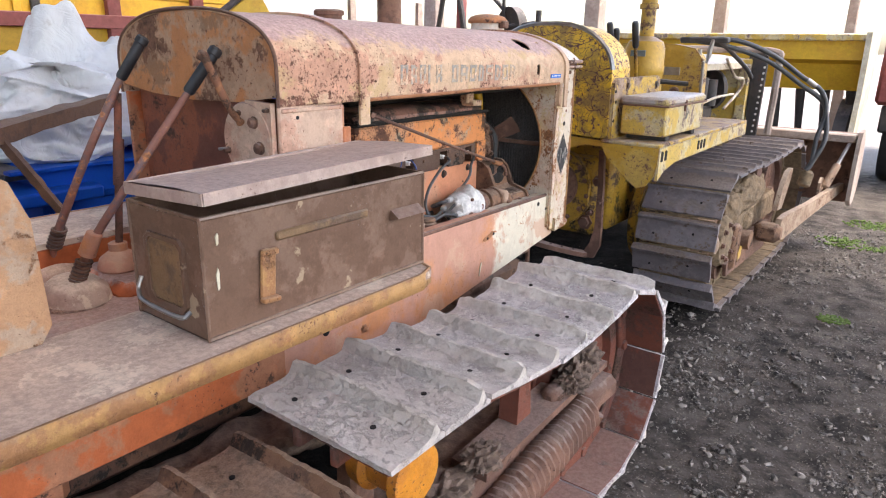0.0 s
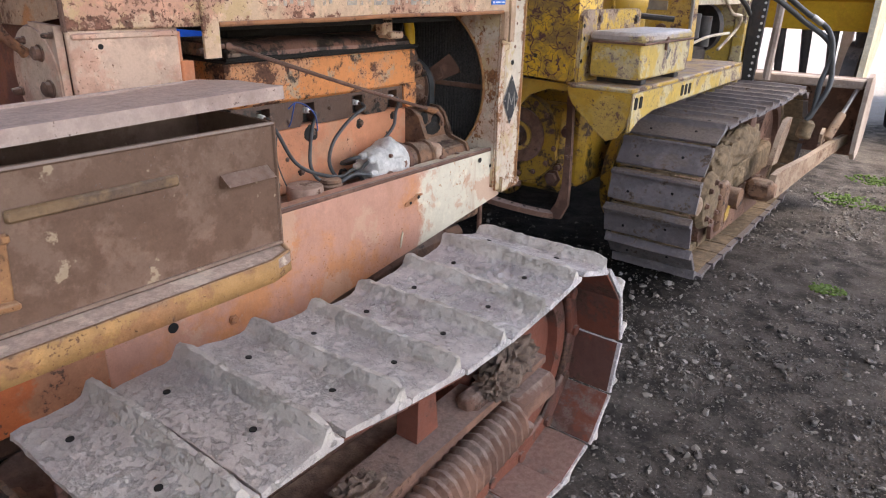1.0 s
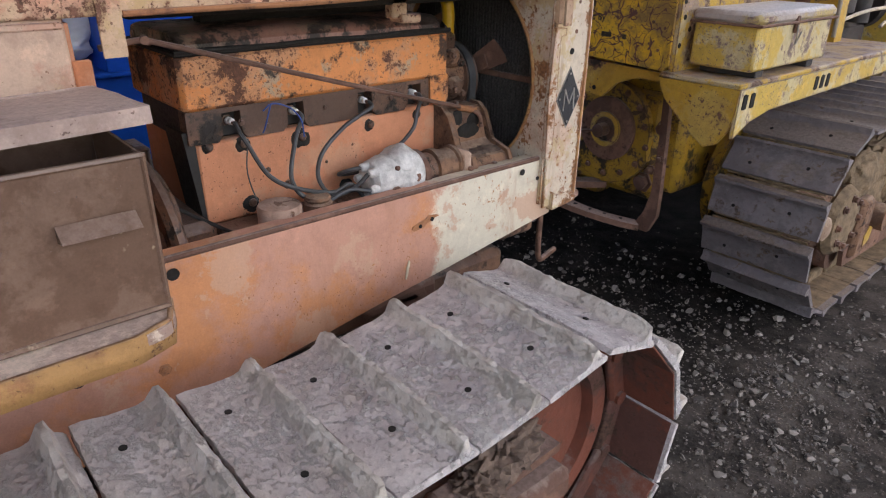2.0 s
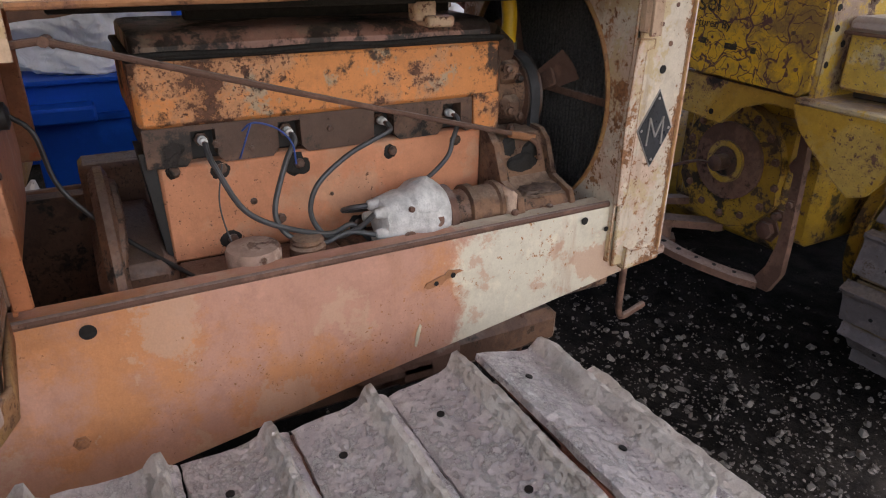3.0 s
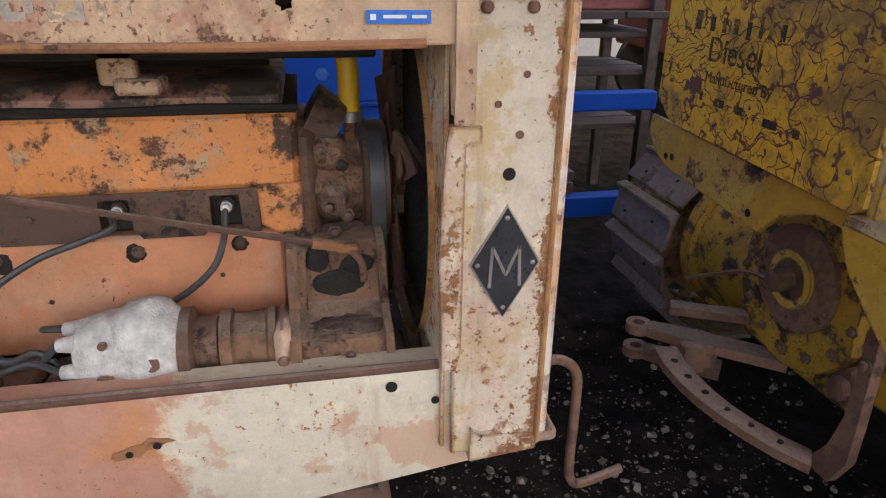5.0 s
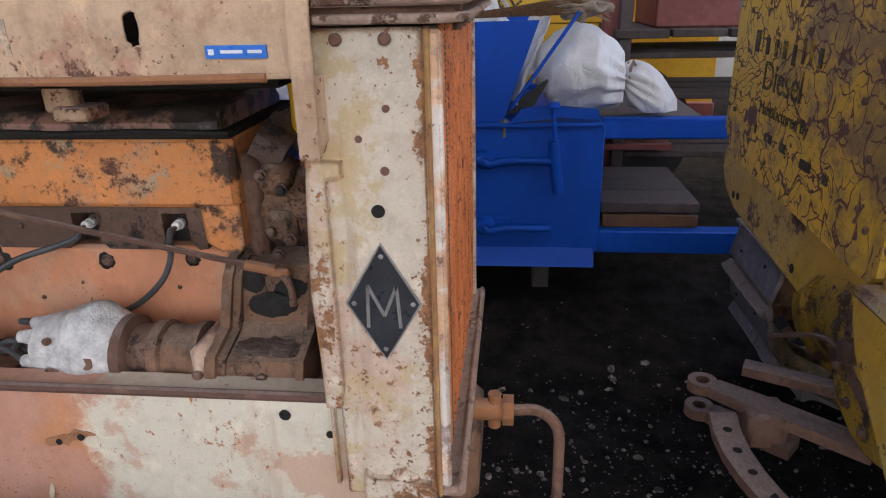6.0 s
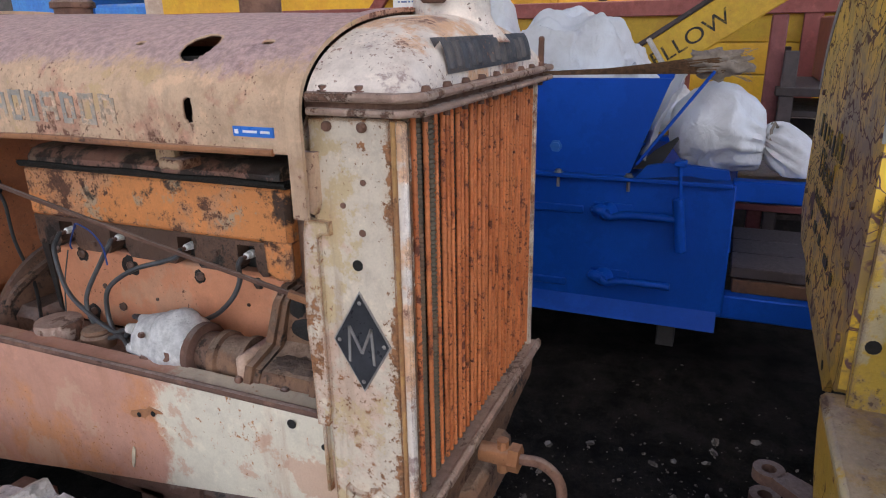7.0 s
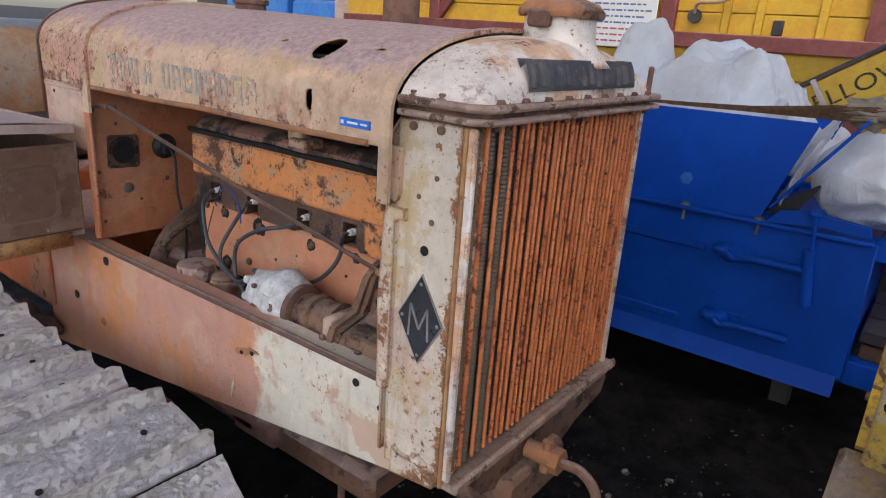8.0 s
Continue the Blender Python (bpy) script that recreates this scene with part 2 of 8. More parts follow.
M["dash"] = worn("maroon_dash_paint", (0.17, 0.055, 0.038), (0.30, 0.09, 0.045), (0.07, 0.035, 0.028), patch=4.0, wear=0.58, dusty=0.4)
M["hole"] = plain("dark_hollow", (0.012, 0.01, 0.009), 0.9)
M["shoe_b"] = worn("dark_grey_track_steel", (0.175, 0.150, 0.155), (0.225, 0.195, 0.20), (0.12, 0.085, 0.065), dust=(0.21, 0.165, 0.14), patch=6.0, wear=0.58, spots=0.65, dusty=0.9, rough=0.55, scale=12.0, relief=1.8)
M["fender"] = worn("dusty_fender_plate", (0.40, 0.27, 0.22), (0.50, 0.36, 0.29), (0.19, 0.11, 0.085), dust=(0.72, 0.57, 0.46), patch=2.5, wear=0.62, spots=0.67, dusty=0.5, rough=0.8, stain=(0.53, (0.76, 0.62, 0.49)))
M["lip"] = worn("ochre_fender_lip", (0.50, 0.27, 0.10), (0.42, 0.20, 0.085), (0.20, 0.10, 0.055), dust=(0.42, 0.29, 0.20), patch=9.0, wear=0.585, spots=0.60, dusty=0.4, scale=24.0, mottle=0.6, relief=1.6)
M["box"] = worn("olive_brown_box_paint", (0.176, 0.104, 0.072), (0.222, 0.139, 0.100), (0.13, 0.072, 0.048), dust=(0.30, 0.22, 0.19), patch=5.0, wear=0.64, spots=0.68, dusty=0.3, rough=0.22, chips=(0.625, (0.46, 0.34, 0.23)), relief=0.6, edges=0.13, mottle=0.5)
M["box_worn"] = worn("ochre_worn_box_paint", (0.24, 0.145, 0.075), (0.14, 0.085, 0.055), (0.10, 0.055, 0.035), dust=(0.34, 0.26, 0.20), patch=8.0, wear=0.59, spots=0.64, dusty=0.2, rough=0.45, mottle=0.7, edges=0.1)
M["roller"] = worn("bright_orange_roller_paint", (0.66, 0.25, 0.025), (0.58, 0.21, 0.03), (0.16, 0.07, 0.03), wear=0.60, spots=0.64, dusty=0.2, rough=0.5)
M["lid"] = worn("dusty_brown_lid", (0.43, 0.305, 0.26), (0.50, 0.37, 0.315), (0.15, 0.09, 0.075), dust=(0.54, 0.41, 0.36), wear=0.60, spots=0.67, dusty=0.6, rough=0.6)
M["seat"] = worn("peeling_seat_panel", (0.58, 0.33, 0.18), (0.54, 0.39, 0.28), (0.24, 0.125, 0.07), patch=6.0, wear=0.575, dusty=0.6, relief=2.2)
M["gear"] = worn("orange_gearbox", (0.52, 0.13, 0.04), (0.44, 0.19, 0.10), DARKRUST, dust=(0.45, 0.36, 0.33), wear=0.57, dusty=0.75)
M["grip"] = plain("black_rubber_grip", (0.02, 0.02, 0.024), 0.45)
M["black"] = plain("black_rubber", (0.018, 0.017, 0.017), 0.5)
M["cast"] = worn("dusty_brown_casting", (0.27, 0.145, 0.085), (0.17, 0.095, 0.062), (0.09, 0.045, 0.03), dust=(0.42, 0.30, 0.22), patch=9.0, wear=0.55, spots=0.61, grime=0.32, dusty=0.55, rough=0.75, scale=16.0, relief=2.0)
M["lever"] = worn("thin_rusty_lever_paint", (0.27, 0.115, 0.085), (0.20, 0.115, 0.11), (0.38, 0.15, 0.06), patch=9.0, wear=0.57, spots=0.63, dusty=0.2, rough=0.5, scale=18.0)
M["flange"] = worn("rusty_pink_flange", (0.44, 0.29, 0.225), (0.56, 0.41, 0.32), (0.15, 0.075, 0.05), patch=9.0, wear=0.555, spots=0.61, dusty=0.3, scale=18.0, mottle=0.8, relief=2.0)
M["grease"] = plain("black_grease_and_shade", (0.013, 0.010, 0.008), 0.75, vary=0.5, scale=60.0, bump=0.6)
M["wire"] = plain("grey_black_cable", (0.06, 0.06, 0.062), 0.45)
M["wire_blue"] = plain("blue_cable", (0.02, 0.06, 0.25), 0.5)
M["hose_yellow"] = plain("yellow_hose", (0.72, 0.42, 0.02), 0.4, vary=0.15)
M["white"] = plain("white_porcelain", (0.78, 0.76, 0.72), 0.3, vary=0.08)
M["alu"] = plain("white_cast_aluminium", (0.66, 0.645, 0.62), 0.7, 0.1, vary=0.28, scale=45.0, bump=0.9, distance=0.004)
M["steel"] = plain("dull_steel", (0.36, 0.34, 0.32), 0.4, 0.85, vary=0.2)
M["badge"] = plain("black_badge_enamel", (0.028, 0.03, 0.036), 0.35, vary=0.4)
M["badge_edge"] = plain("worn_badge_metal", (0.38, 0.36, 0.34), 0.4, 0.7)
M["faded"] = worn("faded_grey_lettering", (0.36, 0.33, 0.295), (0.45, 0.38, 0.31), (0.52, 0.37, 0.26), patch=14.0, patch_at=0.50, wear=0.53, spots=0.56, dusty=0.0)
M["strip"] = worn("dark_embossed_strip", (0.045, 0.048, 0.06), (0.10, 0.09, 0.09), (0.30, 0.16, 0.10), wear=0.64, dusty=0.3)
M["tag_blue"] = plain("blue_plastic_tag", (0.02, 0.17, 0.62), 0.35, vary=0.1)
M["tag_white"] = plain("white_print", (0.75, 0.78, 0.82), 0.5, vary=0.1)
M["mesh"] = plain("dark_radiator_mesh", (0.085, 0.076, 0.070), 0.7, vary=0.6, scale=160.0, bump=1.0, distance=0.004)
M["yellow"] = worn("worn_yellow_paint", (0.56, 0.335, 0.045), (0.58, 0.385, 0.10), (0.12, 0.060, 0.045), patch=4.0, wear=0.555, spots=0.63, dusty=0.7, dust=(0.22, 0.165, 0.15), scale=7.0, rough=0.45, grime=0.12, edges=0.10)
M["yellow_pale"] = worn("pale_chalky_yellow_paint", (0.66, 0.44, 0.09), (0.68, 0.57, 0.33), (0.20, 0.135, 0.125), dust=(0.46, 0.40, 0.40), patch=5.0, patch_at=0.50, wear=0.55, spots=0.63, dusty=1.0, rough=0.4, grime=0.05, edges=0.15)
M["chalk"] = worn("cream_white_hood_paint", (0.68, 0.60, 0.46), (0.62, 0.52, 0.36), (0.22, 0.14, 0.10), dust=(0.50, 0.44, 0.42), patch=6.0, wear=0.57, spots=0.62, dusty=0.6, rough=0.5, edges=0.12)
M["lid_grey"] = worn("yellow_paint_worn_to_grey", (0.48, 0.40, 0.36), (0.56, 0.42, 0.17), (0.20, 0.13, 0.12), dust=(0.60, 0.54, 0.52), patch=4.0, patch_at=0.56, wear=0.58, spots=0.63, dusty=0.9, rough=0.45, edges=0.12)
M["yellow_bare"] = worn("yellow_paint_worn_to_brown", (0.62, 0.39, 0.055), (0.37, 0.255, 0.20), (0.13, 0.078, 0.062), dust=(0.42, 0.33, 0.30), patch=7.0, patch_at=0.50, wear=0.545, spots=0.61, dusty=0.55, rough=0.5, scale=12.0, stain=(0.55, (0.58, 0.49, 0.33)), edges=0.12, relief=1.4)
M["arm"] = worn("dusty_tan_steel", (0.40, 0.29, 0.205), (0.31, 0.205, 0.14), (0.13, 0.07, 0.045), dust=(0.48, 0.375, 0.29), patch=7.0, wear=0.57, spots=0.62, dusty=0.7, rough=0.8, grime=0.15)
M["yellow_dark"] = worn("greasy_yellow_casting", (0.44, 0.25, 0.026), (0.40, 0.225, 0.032), (0.07, 0.038, 0.025), patch=5.0, wear=0.535, spots=0.61, grime=0.40, dusty=0.3, rough=0.45, edges=0.09)
M["yellow_wood"] = worn("yellow_painted_boards", (0.70, 0.42, 0.03), (0.66, 0.37, 0.03), (0.30, 0.15, 0.04), wear=0.66, spots=0.70, dusty=0.2, rough=0.55, mottle=0.3, relief=0.5)
M["maroon"] = worn("maroon_painted_beam", (0.22, 0.055, 0.05), (0.26, 0.075, 0.068), (0.12, 0.04, 0.03), dust=(0.34, 0.2, 0.18), wear=0.66, spots=0.70, dusty=0.5, relief=0.6)
M["blue"] = worn("bright_blue_paint", (0.0002, 0.066, 0.42), (0.0003, 0.076, 0.47), (0.004, 0.03, 0.14), dust=(0.006, 0.13, 0.48), wear=0.76, spots=0.78, dusty=0.12, rough=0.5, mottle=0.15, relief=0.3)
M["blue"].node_tree.nodes["Principled BSDF"].inputs["Specular IOR Level"].default_value = 0.2
M["blue_light"] = worn("light_blue_tractor_paint", (0.02, 0.15, 0.52), (0.03, 0.19, 0.56), (0.05, 0.05, 0.08), wear=0.68, dusty=0.4, rough=0.4)
M["wood"] = worn("weathered_grey_boards", (0.065, 0.048, 0.045), (0.095, 0.072, 0.068), (0.04, 0.03, 0.026), dust=(0.14, 0.112, 0.11), wear=0.62, dusty=0.7, rough=0.85)
M["wood_brown"] = worn("brown_wood", (0.15, 0.070, 0.035), (0.105, 0.050, 0.030), (0.09, 0.045, 0.03), wear=0.62, dusty=0.3, rough=0.8)
M["post"] = worn("pale_timber_post", (0.42, 0.34, 0.29), (0.36, 0.28, 0.24), (0.2, 0.14, 0.11), wear=0.68, dusty=0.2, rough=0.85)
M["grey"] = worn("grey_green_tank_paint", (0.15, 0.185, 0.195), (0.19, 0.22, 0.225), (0.10, 0.095, 0.09), dust=(0.33, 0.34, 0.34), wear=0.72, spots=0.75, dusty=0.55, rough=0.5, relief=0.4)
M["cream_board"] = worn("cream_painted_board", (0.68, 0.62, 0.48), (0.62, 0.54, 0.38), (0.3, 0.2, 0.1), wear=0.66, spots=0.7, dusty=0.2)
M["iron"] = worn("dark_iron", (0.045, 0.04, 0.04), (0.07, 0.06, 0.058), DARKRUST, wear=0.6, dusty=0.4, rough=0.6)
M["sign"] = plain("white_board", (0.78, 0.78, 0.77), 0.6, vary=0.05)
M["ink_blue"] = plain("blue_ink", (0.10, 0.16, 0.36), 0.6, vary=0.1)
M["ink_red"] = plain("red_ink", (0.50, 0.10, 0.10), 0.6, vary=0.1)
M["ink_black"] = worn("worn_black_stencil_paint", (0.03, 0.024, 0.018), (0.06, 0.045, 0.02), (0.36, 0.22, 0.02), wear=0.56, spots=0.60, dusty=0.0, scale=30.0)
M["straw"] = plain("broom_straw", (0.15, 0.075, 0.035), 0.8, vary=0.5, scale=60.0)
M["rope"] = plain("frayed_cloth", (0.30, 0.235, 0.185), 0.9, vary=0.3)
M["dirt"] = plain("caked_dirt", (0.16, 0.11, 0.085), 0.95, vary=0.45, scale=30.0, bump=0.8, distance=0.006)
M["dirt_ochre"] = plain("caked_ochre_clay", (0.205, 0.142, 0.085), 0.95, vary=0.45, scale=25.0, bump=0.8, distance=0.008)
M["tin"] = plain("galvanised_sheet", (0.42, 0.43, 0.44), 0.5, 0.6, vary=0.15, scale=4.0)
M["moss"] = plain("green_moss", (0.085, 0.135, 0.025), 0.95, vary=0.4, scale=50.0)


def sacking():
    k = Nodes("white_woven_plastic")
    co = k.coords()
    warp = k.n("ShaderNodeVectorMath", op="ADD", i0=co, i1=k.n("ShaderNodeVectorMath", op="MULTIPLY", i0=k.n("ShaderNodeTexNoise", i0=co).outputs[1], i1=(0.35, 0.35, 0.35)).outputs[0]).outputs[0]
    ridge = k.n("ShaderNodeMath", op="ABSOLUTE", i0=k.math("SUBTRACT", k.noise(warp, 6.0, 3.0, 0.5, stretch=(1.0, 1.6, 0.7)), 0.5)).outputs[0]
    small = k.n("ShaderNodeMath", op="ABSOLUTE", i0=k.math("SUBTRACT", k.noise(warp, 19.0, 3.0, 0.5, stretch=(1.3, 1.0, 0.8)), 0.5)).outputs[0]
    c = k.mix(k.step(k.noise(co, 3.0, 6.0, 0.65), 0.35, 0.7), (0.78, 0.77, 0.77), (0.62, 0.59, 0.575))
    c = k.mix(k.step(k.noise(co, 9.0, 7.0, 0.7), 0.56, 0.72, 0.0, 0.5), c, (0.45, 0.40, 0.36))
    weave = k.noise(co, 260.0, 2.0, 0.5)
    h = k.math("ADD", k.math("MULTIPLY", ridge, 2.2), k.math("ADD", k.math("MULTIPLY", small, 0.8), k.math("MULTIPLY", weave, 0.03)))
    return k.finish(c, 0.45, h, 0.55, 0.018)


def soil():
    k = Nodes("shaded_black_soil")
    co = k.coords(shift=False)
    big, mid, fine = k.noise(co, 0.9, 6.0, 0.65), k.noise(co, 7.0, 10.0, 0.74), k.noise(co, 70.0, 8.0, 0.75)
    # Black indoor earth, deepened for the shade around machines; paler towards the open side.
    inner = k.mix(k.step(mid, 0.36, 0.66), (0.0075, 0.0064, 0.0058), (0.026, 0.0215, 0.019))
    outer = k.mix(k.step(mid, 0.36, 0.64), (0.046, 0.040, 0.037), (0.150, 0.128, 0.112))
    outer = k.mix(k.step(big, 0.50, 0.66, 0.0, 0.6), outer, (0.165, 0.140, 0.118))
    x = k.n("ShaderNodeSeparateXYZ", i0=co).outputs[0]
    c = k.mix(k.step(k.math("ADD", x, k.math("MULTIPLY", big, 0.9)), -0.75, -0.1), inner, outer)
    c = k.mix(k.step(fine, 0.56, 0.66, 0.0, 0.75), c, k.mix(1.0, c, (3.2, 3.1, 3.0), "MULTIPLY"))
    c = k.mix(k.step(k.noise(co, 28.0, 5.0, 0.6), 0.58, 0.68, 0.0, 0.7), c, k.mix(1.0, c, (0.35, 0.35, 0.35), "MULTIPLY"))
    y = k.n("ShaderNodeSeparateXYZ", i0=co).outputs[1]
    # Beyond the roof the pale tone carries the ground's sunlit brightness.
    sunlit_yard = k.step(k.math("ADD", y, mid), 9.6, 10.6)
    c = k.mix(sunlit_yard, c, k.mix(mid, (0.30, 0.27, 0.24), (0.46, 0.42, 0.39)))
    grow = k.step(k.noise(co, 1.7, 5.0, 0.6), 0.62, 0.72, 0.0, 0.4)
    c = k.mix(k.math("MULTIPLY", grow, k.step(x, -0.4, 0.2)), c, (0.085, 0.10, 0.03))
    k.b.inputs["Specular IOR Level"].default_value = 0.12
    return k.finish(c, k.step(mid, 0.3, 0.7, 0.95, 0.75), k.math("ADD", k.math("MULTIPLY", mid, 0.9), k.math("ADD", fine, k.math("MULTIPLY", k.noise(co, 190.0, 4.0, 0.7), 0.5))), 1.0, 0.020)


def pebbles():
    k = Nodes("river_pebbles")
    rnd = k.n("ShaderNodeNewGeometry").outputs["Random Per Island"]
    co = k.coords(shift=False)
    c = k.mix(k.step(rnd, 0.0, 1.0), (0.034, 0.029, 0.026), (0.26, 0.23, 0.205))
    c = k.mix(k.step(k.noise(co, 60.0, 5.0, 0.65), 0.35, 0.75, 0.0, 0.6), c, (0.10, 0.085, 0.075))
    return k.finish(c, 0.8, k.noise(co, 120.0, 4.0, 0.6), 0.4, 0.002)


M["sack"], M["soil"], M["pebble"] = sacking(), soil(), pebbles()


# ---------------------------------------------------------------- mesh tools
class Geo:
    """Collects faces for one mesh."""

    def __init__(self):
        self.v, self.f, self.m = [], [], []

    def add(self, verts, faces, mat=0, m=None):
        o = len(self.v)
        self.v += [tuple(m @ Vector(p)) if m else tuple(p) for p in verts]
        self.f += [tuple(i + o for i in q) for q in faces]
        self.m += [mat] * len(faces)
        return self

    def box(self, x0, x1, y0, y1, z0, z1, b=0.004, mat=0, m=None):
        """A box with chamfered edges."""
        lo, hi = (x0, y0, z0), (x1, y1, z1)
        b = min(b, 0.45 * min(hi[i] - lo[i] for i in range(3)))
        vs, idx = [], {}
        for c in range(8):
            s = [(c >> i) & 1 for i in range(3)]
            for a in range(3):
                p = [hi[i] - (b if i != a else 0) if s[i] else lo[i] + (b if i != a else 0) for i in range(3)]
                idx[c, a] = len(vs)
                vs.append(p)
        fs = []
        for a in range(3):
            u, w = [i for i in range(3) if i != a]
            for s in (0, 1):
                q = [(s << a) | (p << u) | (r << w) for p, r in ((0, 0), (1, 0), (1, 1), (0, 1))]
                fs.append([idx[c, a] for c in q])
        for a in range(3):
            u, w = [i for i in range(3) if i != a]
            for p in (0, 1):
                for r in (0, 1):
                    c0, c1 = (p << u) | (r << w), (p << u) | (r << w) | (1 << a)
                    fs.append([idx[c0, u], idx[c1, u], idx[c1, w], idx[c0, w]])
        for c in range(8):
            fs.append([idx[c, 0], idx[c, 1], idx[c, 2]])
        return self.add(vs, fs, mat, m)

    def lathe(self, profile, base, axis, n=20, mat=0, caps=True, m=None):
        """Turns (radius, height) pairs round the axis."""
        q = Vector(axis).normalized().to_track_quat("Z", "Y")
        base = Vector(base)
        vs, fs = [], []
        for r, h in profile:
            for i in range(n):
                a = 2 * math.pi * i / n
                vs.append(base + q @ Vector((r * math.cos(a), r * math.sin(a), h)))
        for k in range(len(profile) - 1):
            for i in range(n):
                j = (i + 1) % n
                fs.append((k * n + i, k * n + j, (k + 1) * n + j, (k + 1) * n + i))
        if caps:
            fs.append(tuple(range(n))[::-1])
            fs.append(tuple((len(profile) - 1) * n + i for i in range(n)))
        return self.add(vs, fs, mat, m)

    def cyl(self, p0, p1, r0, r1=None, n=16, mat=0, bev=0.0, m=None):
        p0, p1 = Vector(p0), Vector(p1)
        h = (p1 - p0).length
        r1 = r0 if r1 is None else r1
        prof = [(r0, 0), (r1, h)] if not bev else [(r0 - bev, 0), (r0, bev), (r1, h - bev), (r1 - bev, h)]
        return self.lathe(prof, p0, p1 - p0, n, mat, m=m)

    def tube(self, pts, r, n=8, steps=6, mat=0, smooth=True):
        """A round tube along points."""
        p = [Vector(a) for a in pts]
        if smooth and len(p) > 2:
            q = [2 * p[0] - p[1], *p, 2 * p[-1] - p[-2]]
            out = []
            for i in range(1, len(q) - 2):
                for s in range(steps):
                    t = s / steps
                    a, b, c, d = q[i - 1:i + 3]
                    out.append(0.5 * (2 * b + (c - a) * t + (2 * a - 5 * b + 4 * c - d) * t * t + (3 * b - a - 3 * c + d) * t ** 3))
            p = out + [p[-1]]
        vs, fs, side = [], [], None
        for i, c in enumerate(p):
            d = (p[min(i + 1, len(p) - 1)] - p[max(i - 1, 0)]).normalized()
            side = d.orthogonal().normalized() if side is None else (side - d * side.dot(d)).normalized()
            up = d.cross(side)
            rr = r[i * (len(r) - 1) // max(1, len(p) - 1)] if isinstance(r, (list, tuple)) else r
            vs += [c + rr * (side * math.cos(2 * math.pi * k / n) + up * math.sin(2 * math.pi * k / n)) for k in range(n)]
        for i in range(len(p) - 1):
            fs += [(i * n + k, i * n + (k + 1) % n, (i + 1) * n + (k + 1) % n, (i + 1) * n + k) for k in range(n)]
        fs += [tuple(range(n))[::-1], tuple((len(p) - 1) * n + k for k in range(n))]
        return self.add(vs, fs, mat)

    def prism(self, poly, axis, a, b, mat=0, m=None):
        """A flat outline, pushed from a to b along the axis. For x the outline is (y, z), for y (x, z), for z (x, y)."""
        put = {"x": lambda p, h: (h, *p), "y": lambda p, h: (p[0], h, p[1]), "z": lambda p, h: (*p, h)}[axis]
        n = len(poly)
        vs = [put(p, a) for p in poly] + [put(p, b) for p in poly]
        fs = [tuple(range(n))[::-1], tuple(range(n, 2 * n))] + [(i, (i + 1) % n, n + (i + 1) % n, n + i) for i in range(n)]
        return self.add(vs, fs, mat, m)

    def ring(self, poly, hole, axis, a, b, mat=0, m=None):
        """A plate with one hole; outline and hole have the same number of points."""
        put = {"x": lambda p, h: (h, *p), "y": lambda p, h: (p[0], h, p[1]), "z": lambda p, h: (*p, h)}[axis]
        n = len(poly)
        vs = [put(p, h) for h in (a, b) for q in (poly, hole) for p in q]
        fs = []
        for i in range(n):
            j = (i + 1) % n
            fs += [(i, j, n + j, n + i), (2 * n + i, 2 * n + j, 3 * n + j, 3 * n + i), (i, j, 2 * n + j, 2 * n + i), (n + i, n + j, 3 * n + j, 3 * n + i)]
        return self.add(vs, fs, mat, m)

    def sheet(self, fn, nu, nv, mat=0, keep=None):
        """A grid of points fn(u, v) with u and v from 0 to 1."""
        vs = [fn(i / nu, j / nv) for j in range(nv + 1) for i in range(nu + 1)]
        fs = [(j * (nu + 1) + i, j * (nu + 1) + i + 1, (j + 1) * (nu + 1) + i + 1, (j + 1) * (nu + 1) + i) for j in range(nv) for i in range(nu)
              if keep is None or keep((i + 0.5) / nu, (j + 0.5) / nv)]
        return self.add(vs, fs, mat)

    def blob(self, c, r, amp=0.25, n=8, seed=0.0, mat=0, freq=1.4):
        """An uneven lump."""
        c, vs, fs = Vector(c), [], []
        r = (r, r, r) if not isinstance(r, (list, tuple)) else r
        for j in range(n + 1):
            th = math.pi * j / n
            for i in range(2 * n):
                ph = math.pi * i / n
                d = Vector((math.sin(th) * math.cos(ph), math.sin(th) * math.sin(ph), math.cos(th)))
                k = 1 + amp * noise.fractal(d * freq + Vector((seed, seed * 1.7, 0)), 1.0, 2.0, 3)
                vs.append(c + Vector((d.x * r[0], d.y * r[1], d.z * r[2])) * k)
        for j in range(n):
            for i in range(2 * n):
                k = (i + 1) % (2 * n)
                fs.append((j * 2 * n + i, (j + 1) * 2 * n + i, (j + 1) * 2 * n + k, j * 2 * n + k))
        return self.add(vs, fs, mat)

    def bolt(self, p, axis, r=0.009, h=0.007, mat=0):
        return self.lathe([(r * 1.5, 0), (r * 1.5, h * 0.3), (r, h * 0.3), (r, h), (r * 0.7, h * 1.15)], p, axis, 6, mat)


HOME = {}


